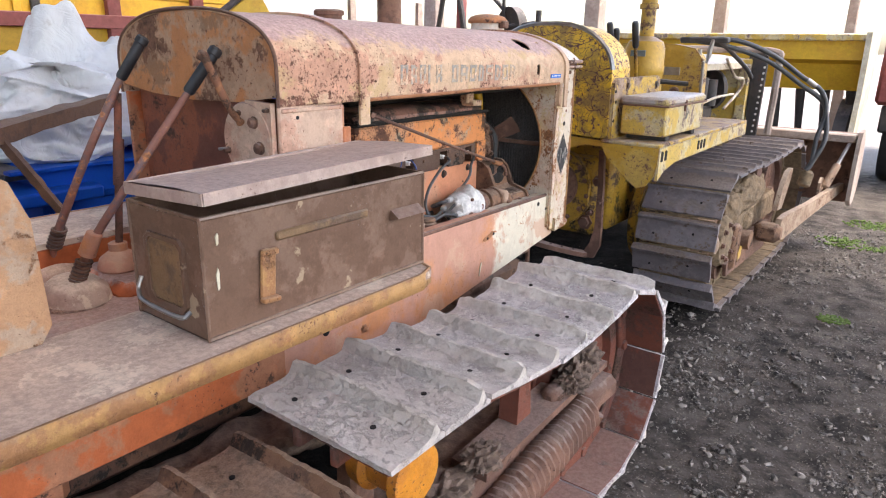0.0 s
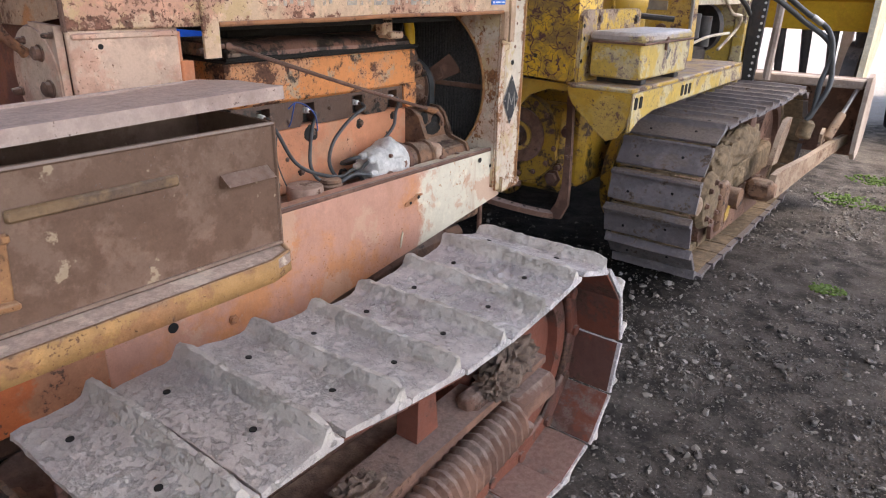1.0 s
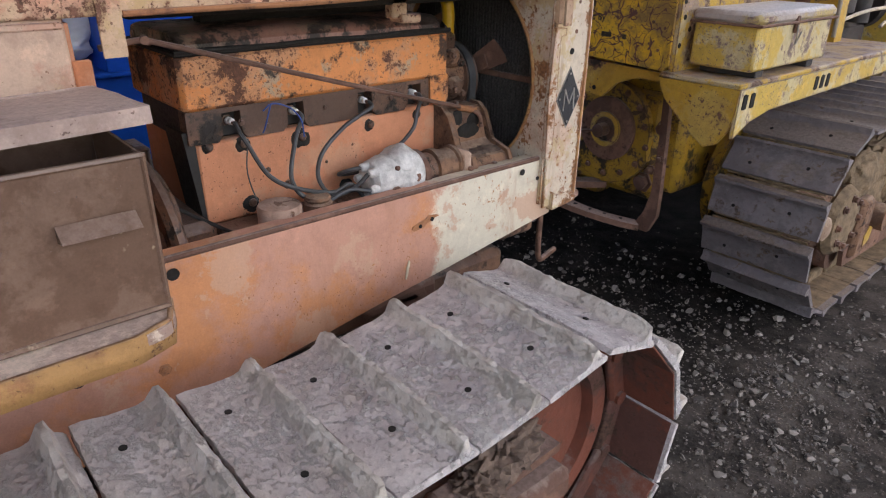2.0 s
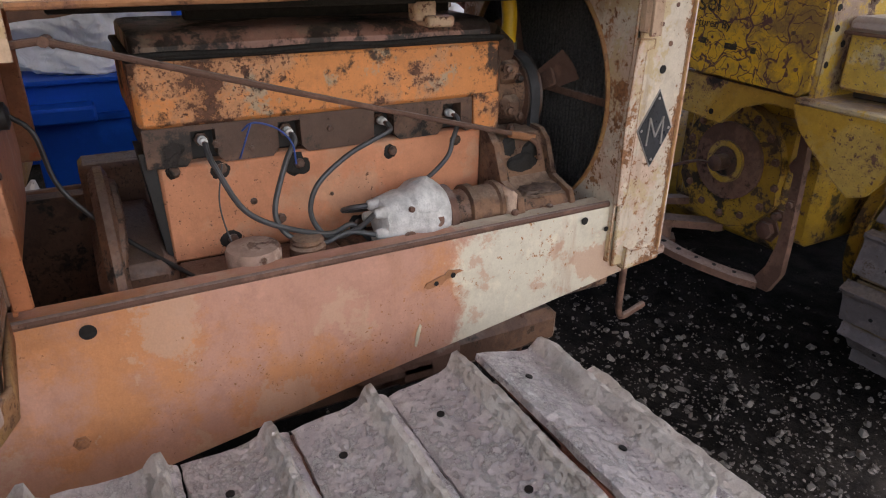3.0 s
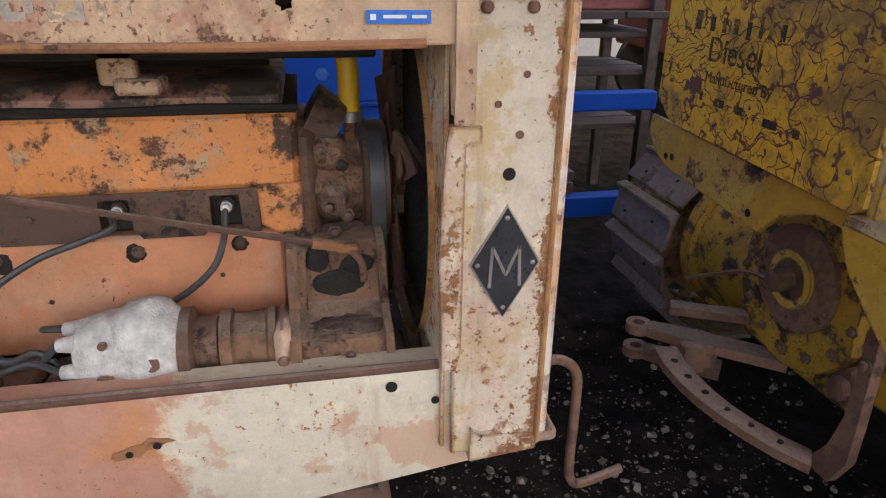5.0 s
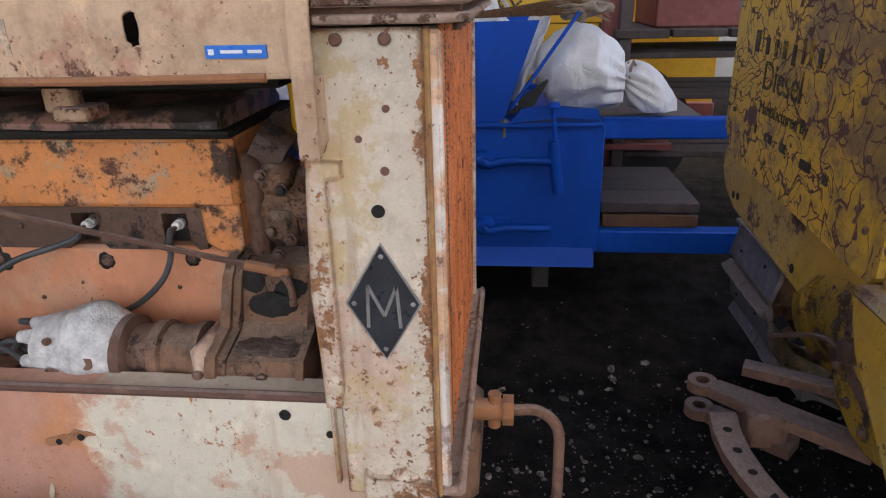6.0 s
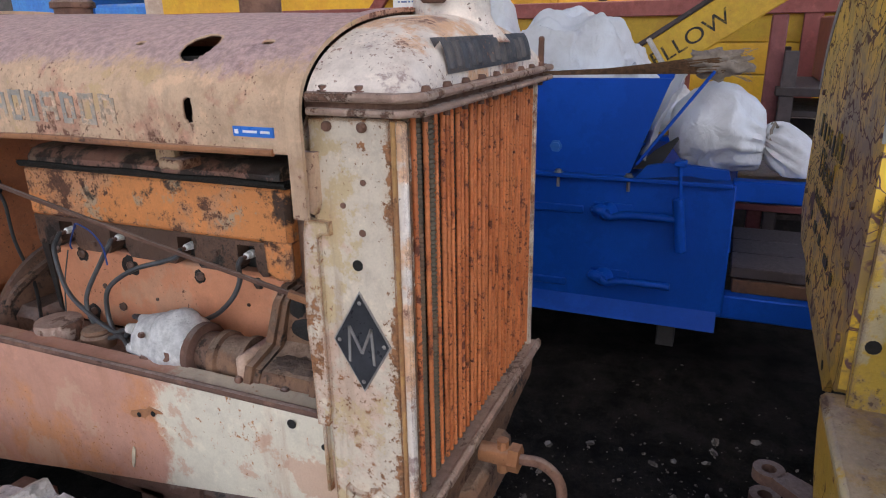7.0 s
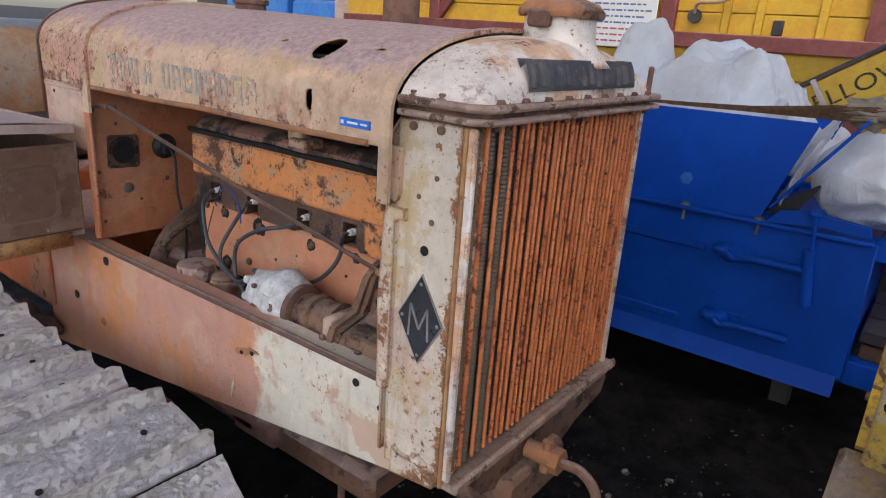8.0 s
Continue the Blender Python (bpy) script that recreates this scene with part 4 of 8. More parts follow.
# engine
def build_engine():
    g = Geo()
    g.box(CX - 0.2, CX + 0.115, 1.497, 2.157, 0.785, 0.972, 0.006)
    block = part("engine_block", g, "orange", TRACTOR, "orange engine block plate with oily bolts")
    for i, (y, z, r) in enumerate(((1.60, 0.955, 0.016), (1.745, 0.945, 0.024), (1.94, 0.945, 0.015), (2.09, 0.950, 0.013), (1.605, 0.815, 0.020), (1.70, 0.84, 0.010),
                                    (1.86, 0.80, 0.020), (2.11, 0.81, 0.026), (1.52, 0.960, 0.012), (1.81, 0.875, 0.004), (2.06, 0.90, 0.004), (1.655, 0.885, 0.007))):
        if r > 0.009:
            part("grease_splat", Geo().blob((CX + 0.114, y, z), (0.0035, r * 1.05, r * 1.0), 0.30, 16, i * 2.7, freq=1.5), "grease", block, "black greasy stain")
            part("bolt", Geo().lathe([(0.010, 0), (0.010, 0.006), (0.006, 0.009)], (CX + 0.114, y + 0.003, z + 0.002), (1, 0.1, 0.05), 8), "oily", block)
        else:
            part("bolt", Geo().lathe([(r, 0), (r, 0.003), (r * 0.7, 0.004)], (CX + 0.114, y, z), (1, 0, 0), 8), "oily", block)
    g = Geo()
    g.prism([(1.492, 0.787), (1.50, 0.787), (1.495, 0.99), (1.478, 1.0), (1.470, 1.0)], "x", CX + 0.02, CX + 0.117)
    part("block_seam", g, "black", block, "black oily seam")
    # head: painted upper band, burnt lower band notched round each plug
    g = Geo()
    g.box(CX - 0.18, CX + 0.130, 1.476, 2.190, 1.040, 1.157, 0.010)
    head = part("cylinder_head", g, "head", TRACTOR, "orange cylinder head, paint burnt and rusted")
    g = Geo().prism([(2.125, 1.05), (2.190, 1.05), (2.190, 0.985), (2.183, 0.972), (2.15, 0.970), (2.128, 0.985)], "x", CX - 0.1, CX + 0.129)
    part("end_pad", g, "head", head)
    g = Geo()
    out = [(1.480, 1.042), (1.480, 0.973)]
    for a in (1.578, 1.732, 1.923, 2.077):
        out += [(a - 0.034, 0.971), (a - 0.022, 0.985), (a - 0.021, 1.032), (a + 0.021, 1.033), (a + 0.022, 0.985), (a + 0.034, 0.971)]
    out += [(2.126, 0.973), (2.126, 1.042)]
    g.prism(out[::-1], "x", CX + 0.088, CX + 0.125)
    part("plug_band", g, "oily", head, "burnt brown lower band")
    part("plug_recess", Geo().box(CX - 0.15, CX + 0.090, 1.485, 2.12, 0.972, 1.045, 0.004), "black", head, "black plug recess")
    g = Geo()
    g.box(CX - 0.18, CX + 0.133, 1.472, 2.192, 1.153, 1.163, 0.003)
    g.tube([(CX + 0.131 + 0.002 * math.sin(i * 2.2), 1.475 + 0.0715 * i, 1.162 + 0.0015 * math.sin(i * 1.7)) for i in range(11)], 0.0055, 8)
    part("gasket", g, "grease", head, "black gasket")
    for y, z in ((1.60, 1.006), (1.81, 1.010), (2.0, 1.008), (1.66, 0.99)):
        part("bolt", Geo().bolt((CX + 0.124, y, z), (1, 0, 0), 0.006, 0.005), "oily", head)
    g = Geo()
    prof = [(CX - 0.17, 1.164), (CX + 0.124, 1.164), (CX + 0.124, 1.176), (CX + 0.112, 1.190), (CX + 0.09, 1.197), (CX - 0.12, 1.199), (CX - 0.155, 1.192), (CX - 0.17, 1.176)]
    vs, fs = [], []
    cuts = [1.485, 1.490, 1.505] + [1.53 + 0.6 * i / 10 for i in range(11)] + [2.155, 2.168, 2.172]
    for i, y in enumerate(cuts):
        k = {0: 0.90, 1: 0.96, len(cuts) - 1: 0.90, len(cuts) - 2: 0.96}.get(i, 1.0)
        mx = sum(p[0] for p in prof) / len(prof)
        vs += [(mx + (x - mx) * k, y, 1.164 + (z - 1.164) * k + 0.002 * noise.noise(Vector((x * 9, y * 5, z)))) for x, z in prof]
    n = len(prof)
    for i in range(len(cuts) - 1):
        fs += [(i * n + k, i * n + (k + 1) % n, (i + 1) * n + (k + 1) % n, (i + 1) * n + k) for k in range(n)]
    fs += [tuple(range(n)), tuple((len(cuts) - 1) * n + k for k in range(n))]
    g.add(vs, fs)
    part("valve_cover", g, "cover", TRACTOR, "sooty rounded valve cover")
    # plugs
    body = Geo()
    body.lathe([(0.013, 0), (0.013, 0.010), (0.009, 0.010), (0.009, 0.014)], (0, 0, 0), (1, 0, 0), 6)
    body = mesh_of("plug_body", body, "oily")
    por = Geo().lathe([(0.0075, 0), (0.0085, 0.004), (0.0085, 0.012), (0.0070, 0.013), (0.0078, 0.016), (0.0070, 0.024), (0.0045, 0.026)], (0.013, 0, 0), (1, 0, 0.05), 14)
    por = mesh_of("porcelain", por, "white")
    tip = mesh_of("terminal", Geo().lathe([(0.004, 0), (0.004, 0.009), (0.0055, 0.009), (0.0055, 0.014)], (0.038, 0, 0), (1, 0, 0), 8), "rust")
    for y in (1.578, 1.732, 1.923, 2.077):
        plug = new("spark_plug", body)
        plug.matrix_basis = Matrix.Translation((CX + 0.090, y, 1.010))
        plug["label"] = "spark plug with white porcelain"
        hang(plug, TRACTOR)
        for nm, me in (("porcelain", por), ("terminal", tip)):
            ob = new(nm, me)
            ob.parent = plug


build_engine()

# throttle rod, magneto and plug wires
g = Geo().tube([(-1.228, 1.375, 1.212), (-1.30, 1.85, 1.067), (-1.362, 2.245, 0.952)], 0.0052, 8)
rod = part("throttle_rod", g, "rust", TRACTOR, "thin rusty throttle rod")
g = Geo()
g.cyl((-1.357, 2.20, 0.963), (-1.362, 2.245, 0.952), 0.009, n=8)
g.box(-1.37, -1.355, 2.235, 2.27, 0.942, 0.956, 0.004)
part("rod_end", g, "rust_orange", rod)


def build_magneto():
    c = Vector((-1.312, 1.94, 0.838))
    g = Geo()
    g.lathe([(0.030, -0.075), (0.047, -0.068), (0.053, -0.045), (0.057, -0.03), (0.057, 0.0), (0.060, 0.004), (0.060, 0.052), (0.052, 0.066), (0.046, 0.070)], c, (0, 1, 0), 24)
    g.blob(c + Vector((0.004, 0.018, 0.026)), (0.050, 0.058, 0.046), 0.22, 16, 2.0, freq=1.2)
    g.blob(c + Vector((0.012, 0.020, -0.010)), (0.052, 0.056, 0.056), 0.18, 16, 6.0, freq=1.0)
    mag = part("magneto", g, "alu", TRACTOR, "whitened cast aluminium magneto")
    for dx, dz in ((0.028, 0.028), (0.034, -0.012), (-0.006, 0.034), (0.006, -0.036), (-0.03, 0.0)):
        g = Geo().lathe([(0.013, 0), (0.010, 0.022), (0.008, 0.024)], c + Vector((dx, -0.066, dz)), (0, -1, 0), 10)
        part("terminal_tower", g, "alu", mag)
    for y, z, r in ((0.032, 0.004, 0.015), (-0.028, -0.022, 0.013), (-0.024, 0.035, 0.006)):
        g = Geo().lathe([(r, 0), (r, 0.006), (r * 0.8, 0.008)], c + Vector((0.052, y, z)), (1, 0, 0.25), 16)
        part("cap_screw", g, "rust", mag, "brown rusted screw cap")
    # wires
    ends = [c + Vector((dx, -0.09, dz)) for dx, dz in ((0.006, -0.036), (0.034, -0.012), (0.028, 0.028), (-0.006, 0.034))]
    sag = [[(-1.350, 1.585, 0.975), (-1.335, 1.621, 0.898), (-1.328, 1.681, 0.856), (-1.315, 1.768, 0.830), (-1.310, 1.815, 0.842)],
           [(-1.362, 1.712, 0.968), (-1.340, 1.680, 0.900), (-1.332, 1.679, 0.862), (-1.325, 1.702, 0.830), (-1.312, 1.750, 0.814), (-1.300, 1.805, 0.832)],
           [(-1.365, 1.885, 0.985), (-1.345, 1.821, 0.966), (-1.332, 1.757, 0.922), (-1.330, 1.742, 0.866), (-1.318, 1.770, 0.822), (-1.300, 1.820, 0.835)],
           [(-1.375, 2.070, 0.965), (-1.368, 2.050, 0.925), (-1.375, 1.990, 0.876), (-1.385, 1.90, 0.84), (-1.365, 1.82, 0.85), (-1.33, 1.82, 0.868)]]
    for y, mids, e in zip((1.578, 1.732, 1.923, 2.077), sag, ends):
        g = Geo().tube([(CX + 0.140, y, 1.012), (CX + 0.152, y, 1.0), *mids, e], 0.0052, 8, 8)
        part("plug_wire", g, "wire", TRACTOR, "grey rubber ignition wire")
    g = Geo().tube([(-1.372, 1.60, 0.975), (-1.36, 1.585, 0.90), (-1.335, 1.60, 0.82), (-1.31, 1.63, 0.79)], 0.0016, 6)
    part("thin_wire", g, "wire", TRACTOR)
    for pts in ([(-1.37, 1.64, 1.03), (-1.36, 1.66, 1.045), (-1.36, 1.70, 1.03), (-1.36, 1.725, 1.0), (-1.36, 1.73, 0.96)], [(-1.36, 1.655, 1.045), (-1.355, 1.635, 1.0), (-1.36, 1.63, 0.985)]):
        part("thin_wire", Geo().tube(pts, 0.0018, 6), "wire_blue", TRACTOR, "thin blue wire")
    return mag


build_magneto()
g = Geo()
g.lathe([(0.048, 0), (0.049, 0.052), (0.046, 0.058), (0.0, 0.059)], (-1.300, 1.622, 0.782), (0, 0, 1), 24, caps=False)
part("oil_cup", g, "flange", TRACTOR, "dusty maroon round filler cap")
g = Geo()
g.lathe([(0.034, 0), (0.034, 0.034), (0.029, 0.039), (0.032, 0.044), (0.028, 0.050), (0.0, 0.052)], (-1.310, 1.724, 0.784), (0, 0, 1), 20, caps=False)
part("oil_cup", g, "cast", TRACTOR, "smaller dusty breather cap")
g = Geo()
g.box(-1.40, -1.24, 1.50, 1.80, 0.765, 0.792, 0.008)
g.box(-1.40, -1.26, 1.80, 2.34, 0.755, 0.785, 0.008)
part("engine_ledge", g, "oily", TRACTOR)
# inner far side of the engine bay
g = Geo()
g.box(CX - 0.30, CX - 0.20, 1.37, 1.50, 0.60, 0.90, 0.01)
g.box(CX - 0.2, CX + 0.18, 1.37, 1.50, 0.60, 0.82, 0.02)
part("bell_housing", g, "oily", TRACTOR, "dark bell housing")
g = Geo().lathe([(0.17, 0), (0.232, 0), (0.246, 0.012), (0.246, 0.026), (0.232, 0.034), (0.17, 0.034)], (CX, 1.385, 0.70), (0, 1, 0), 48)
part("flywheel_rim", g, "oily", TRACTOR, "round rim of the flywheel housing")
g = Geo().tube([(-1.31, 1.40, 0.80), (-1.36, 1.415, 0.86), (-1.45, 1.42, 0.90), (-1.55, 1.42, 0.91)], 0.012, 8)
part("oil_pipe", g, "oily", TRACTOR)


# governor and gear cover in front of the engine
def build_governor():
    def turned(name, mat, label, *prof):
        return part(name, Geo().lathe(list(prof), (-1.314, 0, 0.830), (0, 1, 0), 24), mat, TRACTOR, label)
    turned("drive_coupling", "rust", "brown magneto flange", (0.046, 2.004), (0.058, 2.006), (0.058, 2.022), (0.050, 2.026))
    turned("drive_coupling", "oily", "dark brown coupling sleeve", (0.041, 2.024), (0.043, 2.030), (0.043, 2.058), (0.036, 2.062))
    turned("drive_coupling", "cast", "dusty drive flange", (0.036, 2.060), (0.051, 2.062), (0.051, 2.078), (0.044, 2.082), (0.044, 2.126), (0.050, 2.130), (0.050, 2.140))
    g = Geo()
    g.prism([(-1.46, 0.765), (-1.262, 0.765), (-1.262, 0.826), (-1.272, 0.842), (-1.335, 0.858), (-1.350, 0.868), (-1.372, 0.936), (-1.386, 0.952), (-1.46, 0.955)], "y", 2.186, 2.300)
    gov = part("governor_housing", g, "cast", TRACTOR, "dusty brown governor housing, sloping front black with oil")
    for y0, y1, grow in ((2.160, 2.176, 0.012), (2.176, 2.188, 0.004), (2.298, 2.310, 0.008)):
        g = Geo().prism([(-1.46, 0.765), (-1.262 + grow, 0.765), (-1.262 + grow, 0.828), (-1.272 + grow, 0.842 + grow), (-1.335 + grow, 0.860 + grow), (-1.368 + grow, 0.940), (-1.386, 0.952 + grow), (-1.46, 0.955 + grow)], "y", y0, y1)
        part("cover_flange", g, "cast", gov)
    g = Geo().box(-1.352, -1.252, 2.138, 2.162, 0.778, 0.872, 0.010)
    clamp = part("pink_clamp", g, "hood_side", gov, "pinkish clamp plate with a bolt")
    part("bolt", Geo().lathe([(0.008, 0), (0.008, 0.006), (0.005, 0.009)], (-1.253, 2.150, 0.828), (1, 0, 0), 8), "rust", clamp)
    for y, z, ry, rz in ((2.235, 0.888, 0.042, 0.026), (2.265, 0.915, 0.026, 0.022), (2.205, 0.925, 0.020, 0.026)):
        part("grease_splat", Geo().blob((-1.352 - (z - 0.868) * 0.32, y, z), (0.007, ry, rz), 0.25, 12, y * 9, freq=1.5), "grease", gov, "black greasy stain")
    part("settled_dust", Geo().blob((-1.305, 2.245, 0.850), (0.030, 0.050, 0.006), 0.5, 14, 3.0, freq=2.4), "dirt", gov, "settled dust")
    for y, z in ((2.215, 0.800), (2.275, 0.800), (2.245, 0.820)):
        part("bolt", Geo().lathe([(0.009, 0), (0.009, 0.007), (0.006, 0.010)], (-1.262, y, z), (1, 0, 0), 8), "rust", gov)
    part("link_arm", Geo().tube([(-1.362, 2.255, 0.948), (-1.35, 2.272, 0.93), (-1.345, 2.275, 0.90)], 0.006, 8), "rust", gov)
    g = Geo()
    g.box(CX - 0.10, CX + 0.105, 2.157, 2.215, 0.76, 1.125, 0.014)
    g.cyl((CX + 0.035, 2.20, 1.125), (CX + 0.035, 2.245, 1.10), 0.060, 0.050, n=22)
    part("timing_cover", g, "oily", TRACTOR, "oily dark timing cover")
    g = Geo()
    g.cyl((CX + 0.02, 2.20, 1.02), (CX + 0.02, 2.285, 1.02), 0.078, 0.070, n=26)
    g.box(CX + 0.03, CX + 0.105, 2.21, 2.262, 1.055, 1.105, 0.012)
    g.box(CX + 0.03, CX + 0.112, 2.212, 2.268, 0.975, 1.030, 0.014)
    pump = part("water_pump", g, "cast", TRACTOR, "brown oily water pump body")
    for y, z in ((2.222, 1.090), (2.252, 1.068), (2.230, 1.000), (2.258, 0.985), (2.236, 0.958)):
        part("bolt", Geo().bolt((CX + 0.108, y, z), (1, 0, 0), 0.008, 0.010), "oily", pump)
    # pulley, belt and fan
    part("crank_pulley", Geo().cyl((CX, 2.29, 0.76), (CX, 2.325, 0.76), 0.09, n=28), "oily", TRACTOR)
    g = Geo()
    g.lathe([(0.03, -0.03), (0.090, -0.024), (0.100, -0.020), (0.092, -0.004), (0.092, 0.004), (0.100, 0.020), (0.090, 0.024), (0.04, 0.03)], (CX, 2.308, 1.01), (0, 1, 0), 32)
    part("fan_pulley", g, "oily", TRACTOR, "oily belt pulley")
    g = Geo()
    loop = [(CX + 0.101 * math.cos(a), 1.01 + 0.101 * math.sin(a)) for a in np.linspace(-0.1, math.pi + 0.1, 15)] + [(CX - 0.094 * math.cos(a), 0.76 - 0.094 * math.sin(a)) for a in np.linspace(-0.1, math.pi + 0.1, 13)]
    inner = [(CX + (x - CX) * 0.88, (1.01 if z > 0.9 else 0.76) + (z - (1.01 if z > 0.9 else 0.76)) * 0.88) for x, z in loop]
    g.ring(loop, inner, "y", 2.297, 2.320)
    part("fan_belt", g, "wire", TRACTOR, "slack grey-black fan belt")
    g = Geo()
    g.cyl((CX, 2.325, 1.01), (CX, 2.345, 1.01), 0.055, 0.045, n=22)
    g.cyl((CX, 2.345, 1.01), (CX, 2.362, 1.01), 0.030, n=16)
    for i in range(4):
        m = Matrix.Translation((CX, 2.342, 1.01)) @ Matrix.Rotation(radians(62 + 90 * i), 4, "Y")
        g.box(0.03, 0.13, -0.003, 0.004, -0.022, 0.022, 0.003, m=m)
    hub = part("fan_spider", g, "rust", TRACTOR, "brown rusty fan hub with four arms")
    for i in range(4):
        m = Matrix.Translation((CX, 2.342, 1.01)) @ Matrix.Rotation(radians(62 + 90 * i), 4, "Y") @ Matrix.Rotation(radians(22), 4, "X")
        g = Geo()
        g.sheet(lambda u, v: m @ Vector((0.085 + 0.105 * u, 0.006 * math.sin(math.pi * v), (v - 0.5) * (0.052 + 0.02 * u))), 6, 6)
        g.sheet(lambda u, v: m @ Vector((0.085 + 0.105 * u, 0.006 * math.sin(math.pi * v) + 0.0035, (v - 0.5) * (0.052 + 0.02 * u))), 6, 6)
        part("fan_blade", g, "rust", hub, "brown rusty fan blade")
    g = Geo().tube([(CX - 0.03, 2.245, 1.31), (CX + 0.015, 2.262, 1.26), (CX + 0.030, 2.272, 1.20), (CX + 0.030, 2.272, 1.130)], 0.0175, 12)
    part("water_hose", g, "hose_yellow", TRACTOR, "bright yellow hose")
    g = Geo()
    g.cyl((CX + 0.030, 2.272, 1.134), (CX + 0.030, 2.272, 1.118), 0.021, n=16)
    part("hose_clip", g, "steel", TRACTOR)
    g = Geo().tube([(CX + 0.030, 2.272, 1.12), (CX + 0.036, 2.270, 1.07), (CX + 0.045, 2.266, 1.03)], 0.009, 8)
    part("water_pipe", g, "rust_orange", TRACTOR)
    g = Geo()
    g.box(CX + 0.17, CX + 0.20, 1.955, 2.0, 1.205, 1.262, 0.004)
    g.box(CX + 0.16, CX + 0.215, 1.975, 2.03, 1.195, 1.215, 0.004)
    part("hood_bracket", g, "hood", TRACTOR)
    # Near-black colour here carries the shade between hood and engine.
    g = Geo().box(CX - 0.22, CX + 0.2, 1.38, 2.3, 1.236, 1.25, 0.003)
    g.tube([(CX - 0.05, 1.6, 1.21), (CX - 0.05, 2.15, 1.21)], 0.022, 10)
    part("exhaust_manifold", g, "grease", TRACTOR, "manifold under the hood, black standing for the shade there")


build_governor()


# radiator: shroud, side columns, core tubes, header and foot
def build_radiator():
    rad = thing("radiator", (CX, 2.45, 0.66), "orange finned radiator with cream side columns on the tractor", "radiator")
    # shroud plate with a round opening
    g = Geo()
    cx, cz, r = CX, 1.02, 0.275
    n = 64
    hole = circle(cx, cz, r, n)
    outer = []
    for i in range(n):
        a = 2 * math.pi * i / n
        k = min(0.328 / max(1e-6, abs(math.cos(a))), (0.30 if math.sin(a) > 0 else 0.33) / max(1e-6, abs(math.sin(a))))
        outer.append((cx + k * math.cos(a), cz + k * math.sin(a)))
    g.ring(outer, hole, "y", 2.366, 2.372)
    part("fan_shroud", g, "cream", rad, "pinkish fan shroud with a round opening")
    g = Geo().ring(circle(cx, cz, r + 0.004, n), circle(cx, cz, r, n), "y", 2.357, 2.368)
    part("shroud_lip", g, "lip", rad)
    g = Geo().box(CX - 0.31, CX + 0.31, 2.41, 2.506, 0.70, 1.31, 0.004)
    part("core", g, "mesh", rad, "dark mesh radiator core")
    g = Geo().box(CX - 0.30, CX + 0.30, 2.402, 2.411, 1.012, 1.030, 0.003)
    part("core_bar", g, "rust", rad, "brown bar across the core")
    fin = mesh_of("core_fin", Geo().box(-0.0014, 0.0014, 2.404, 2.412, 0.705, 1.305, 0.0006), "mesh")
    for i in range(48):
        piece("core_fin", fin, rad, Matrix.Translation((CX - 0.29 + i * 0.58 / 47, 0, 0)))
    for side in (1, -1):
        x = CX + 0.328 * side
        g = Geo()
        g.box(min(x, x - 0.008 * side), max(x, x - 0.008 * side), 2.382, 2.512, 0.675, 1.318, 0.003)
        g.box(min(x - 0.05 * side, x), max(x - 0.05 * side, x), 2.508, 2.520, 0.675, 1.318, 0.004)
        col = part("side_column", g, "cream", rad, "cream column plate stained yellow and rust")
        g = Geo()
        g.tube([(x, 2.516, 0.68), (x, 2.516, 1.315)], 0.0035, 8)
        part("column_edge", g, "lip", col)
        # pressed flange that carried the side panel
        g = Geo()
        xs = sorted((x - 0.004 * side, x + 0.010 * side))
        g.prism([(2.365, 0.828), (2.385, 0.828), (2.392, 0.86), (2.392, 1.145), (2.398, 1.150), (2.412, 1.150), (2.412, 1.170), (2.372, 1.172), (2.368, 1.150), (2.366, 1.12), (2.360, 1.0), (2.364, 0.9)], "x", *xs)
        part("panel_flange", g, "cream", col, "bent cream flange with rusty edges")
        xs = sorted((x - 0.002 * side, x + 0.012 * side))
        g = Geo().prism([(2.375, 1.185), (2.392, 1.180), (2.398, 1.195), (2.398, 1.270), (2.372, 1.270)], "x", *xs)
        part("strap_end", g, "hood", col)
        g = Geo()
        xs = sorted((x - 0.01 * side, x + 0.012 * side))
        g.prism([(2.408, 0.668), (2.508, 0.678), (2.512, 0.690), (2.500, 0.706), (2.46, 0.712), (2.425, 0.712), (2.410, 0.722)], "x", *xs)
        g.blob((x, 2.465, 0.700), (0.013, 0.024, 0.024), 0.2, 10, 3.0)
        part("foot_bracket", g, "cream", col, "pinkish cast foot")
        if side < 0:
            continue
        for y, z, r in ((2.451, 1.107, 0.0085), (2.462, 1.157, 0.0055), (2.433, 1.195, 0.0045), (2.467, 1.230, 0.0045)):
            part("bolt_hole", Geo().lathe([(r, 0), (r, 0.001), (r * 0.8, 0.001)], (x + 0.0005, y, z), (1, 0, 0), 16), "hole" if z < 1.12 else "rust", col)
        for y in (2.415, 2.470):
            part("bolt", Geo().lathe([(0.0075, 0), (0.0075, 0.006), (0.005, 0.009)], (x - 0.002, y, 1.306), (1, 0, 0), 10), "rust", col)
        # diamond badge
        yc, zc, dy, dz = 2.451, 0.984, 0.046, 0.079
        g = Geo().prism([(yc, zc - dz - 0.004), (yc + dy + 0.003, zc), (yc, zc + dz + 0.004), (yc - dy - 0.003, zc)], "x", x, x + 0.0025)
        badge = part("badge", g, "badge_edge", rad, "black diamond badge with a worn metal rim")
        g = Geo().prism([(yc, zc - dz), (yc + dy, zc), (yc, zc + dz), (yc - dy, zc)], "x", x + 0.002, x + 0.0035)
        part("field", g, "badge", badge)
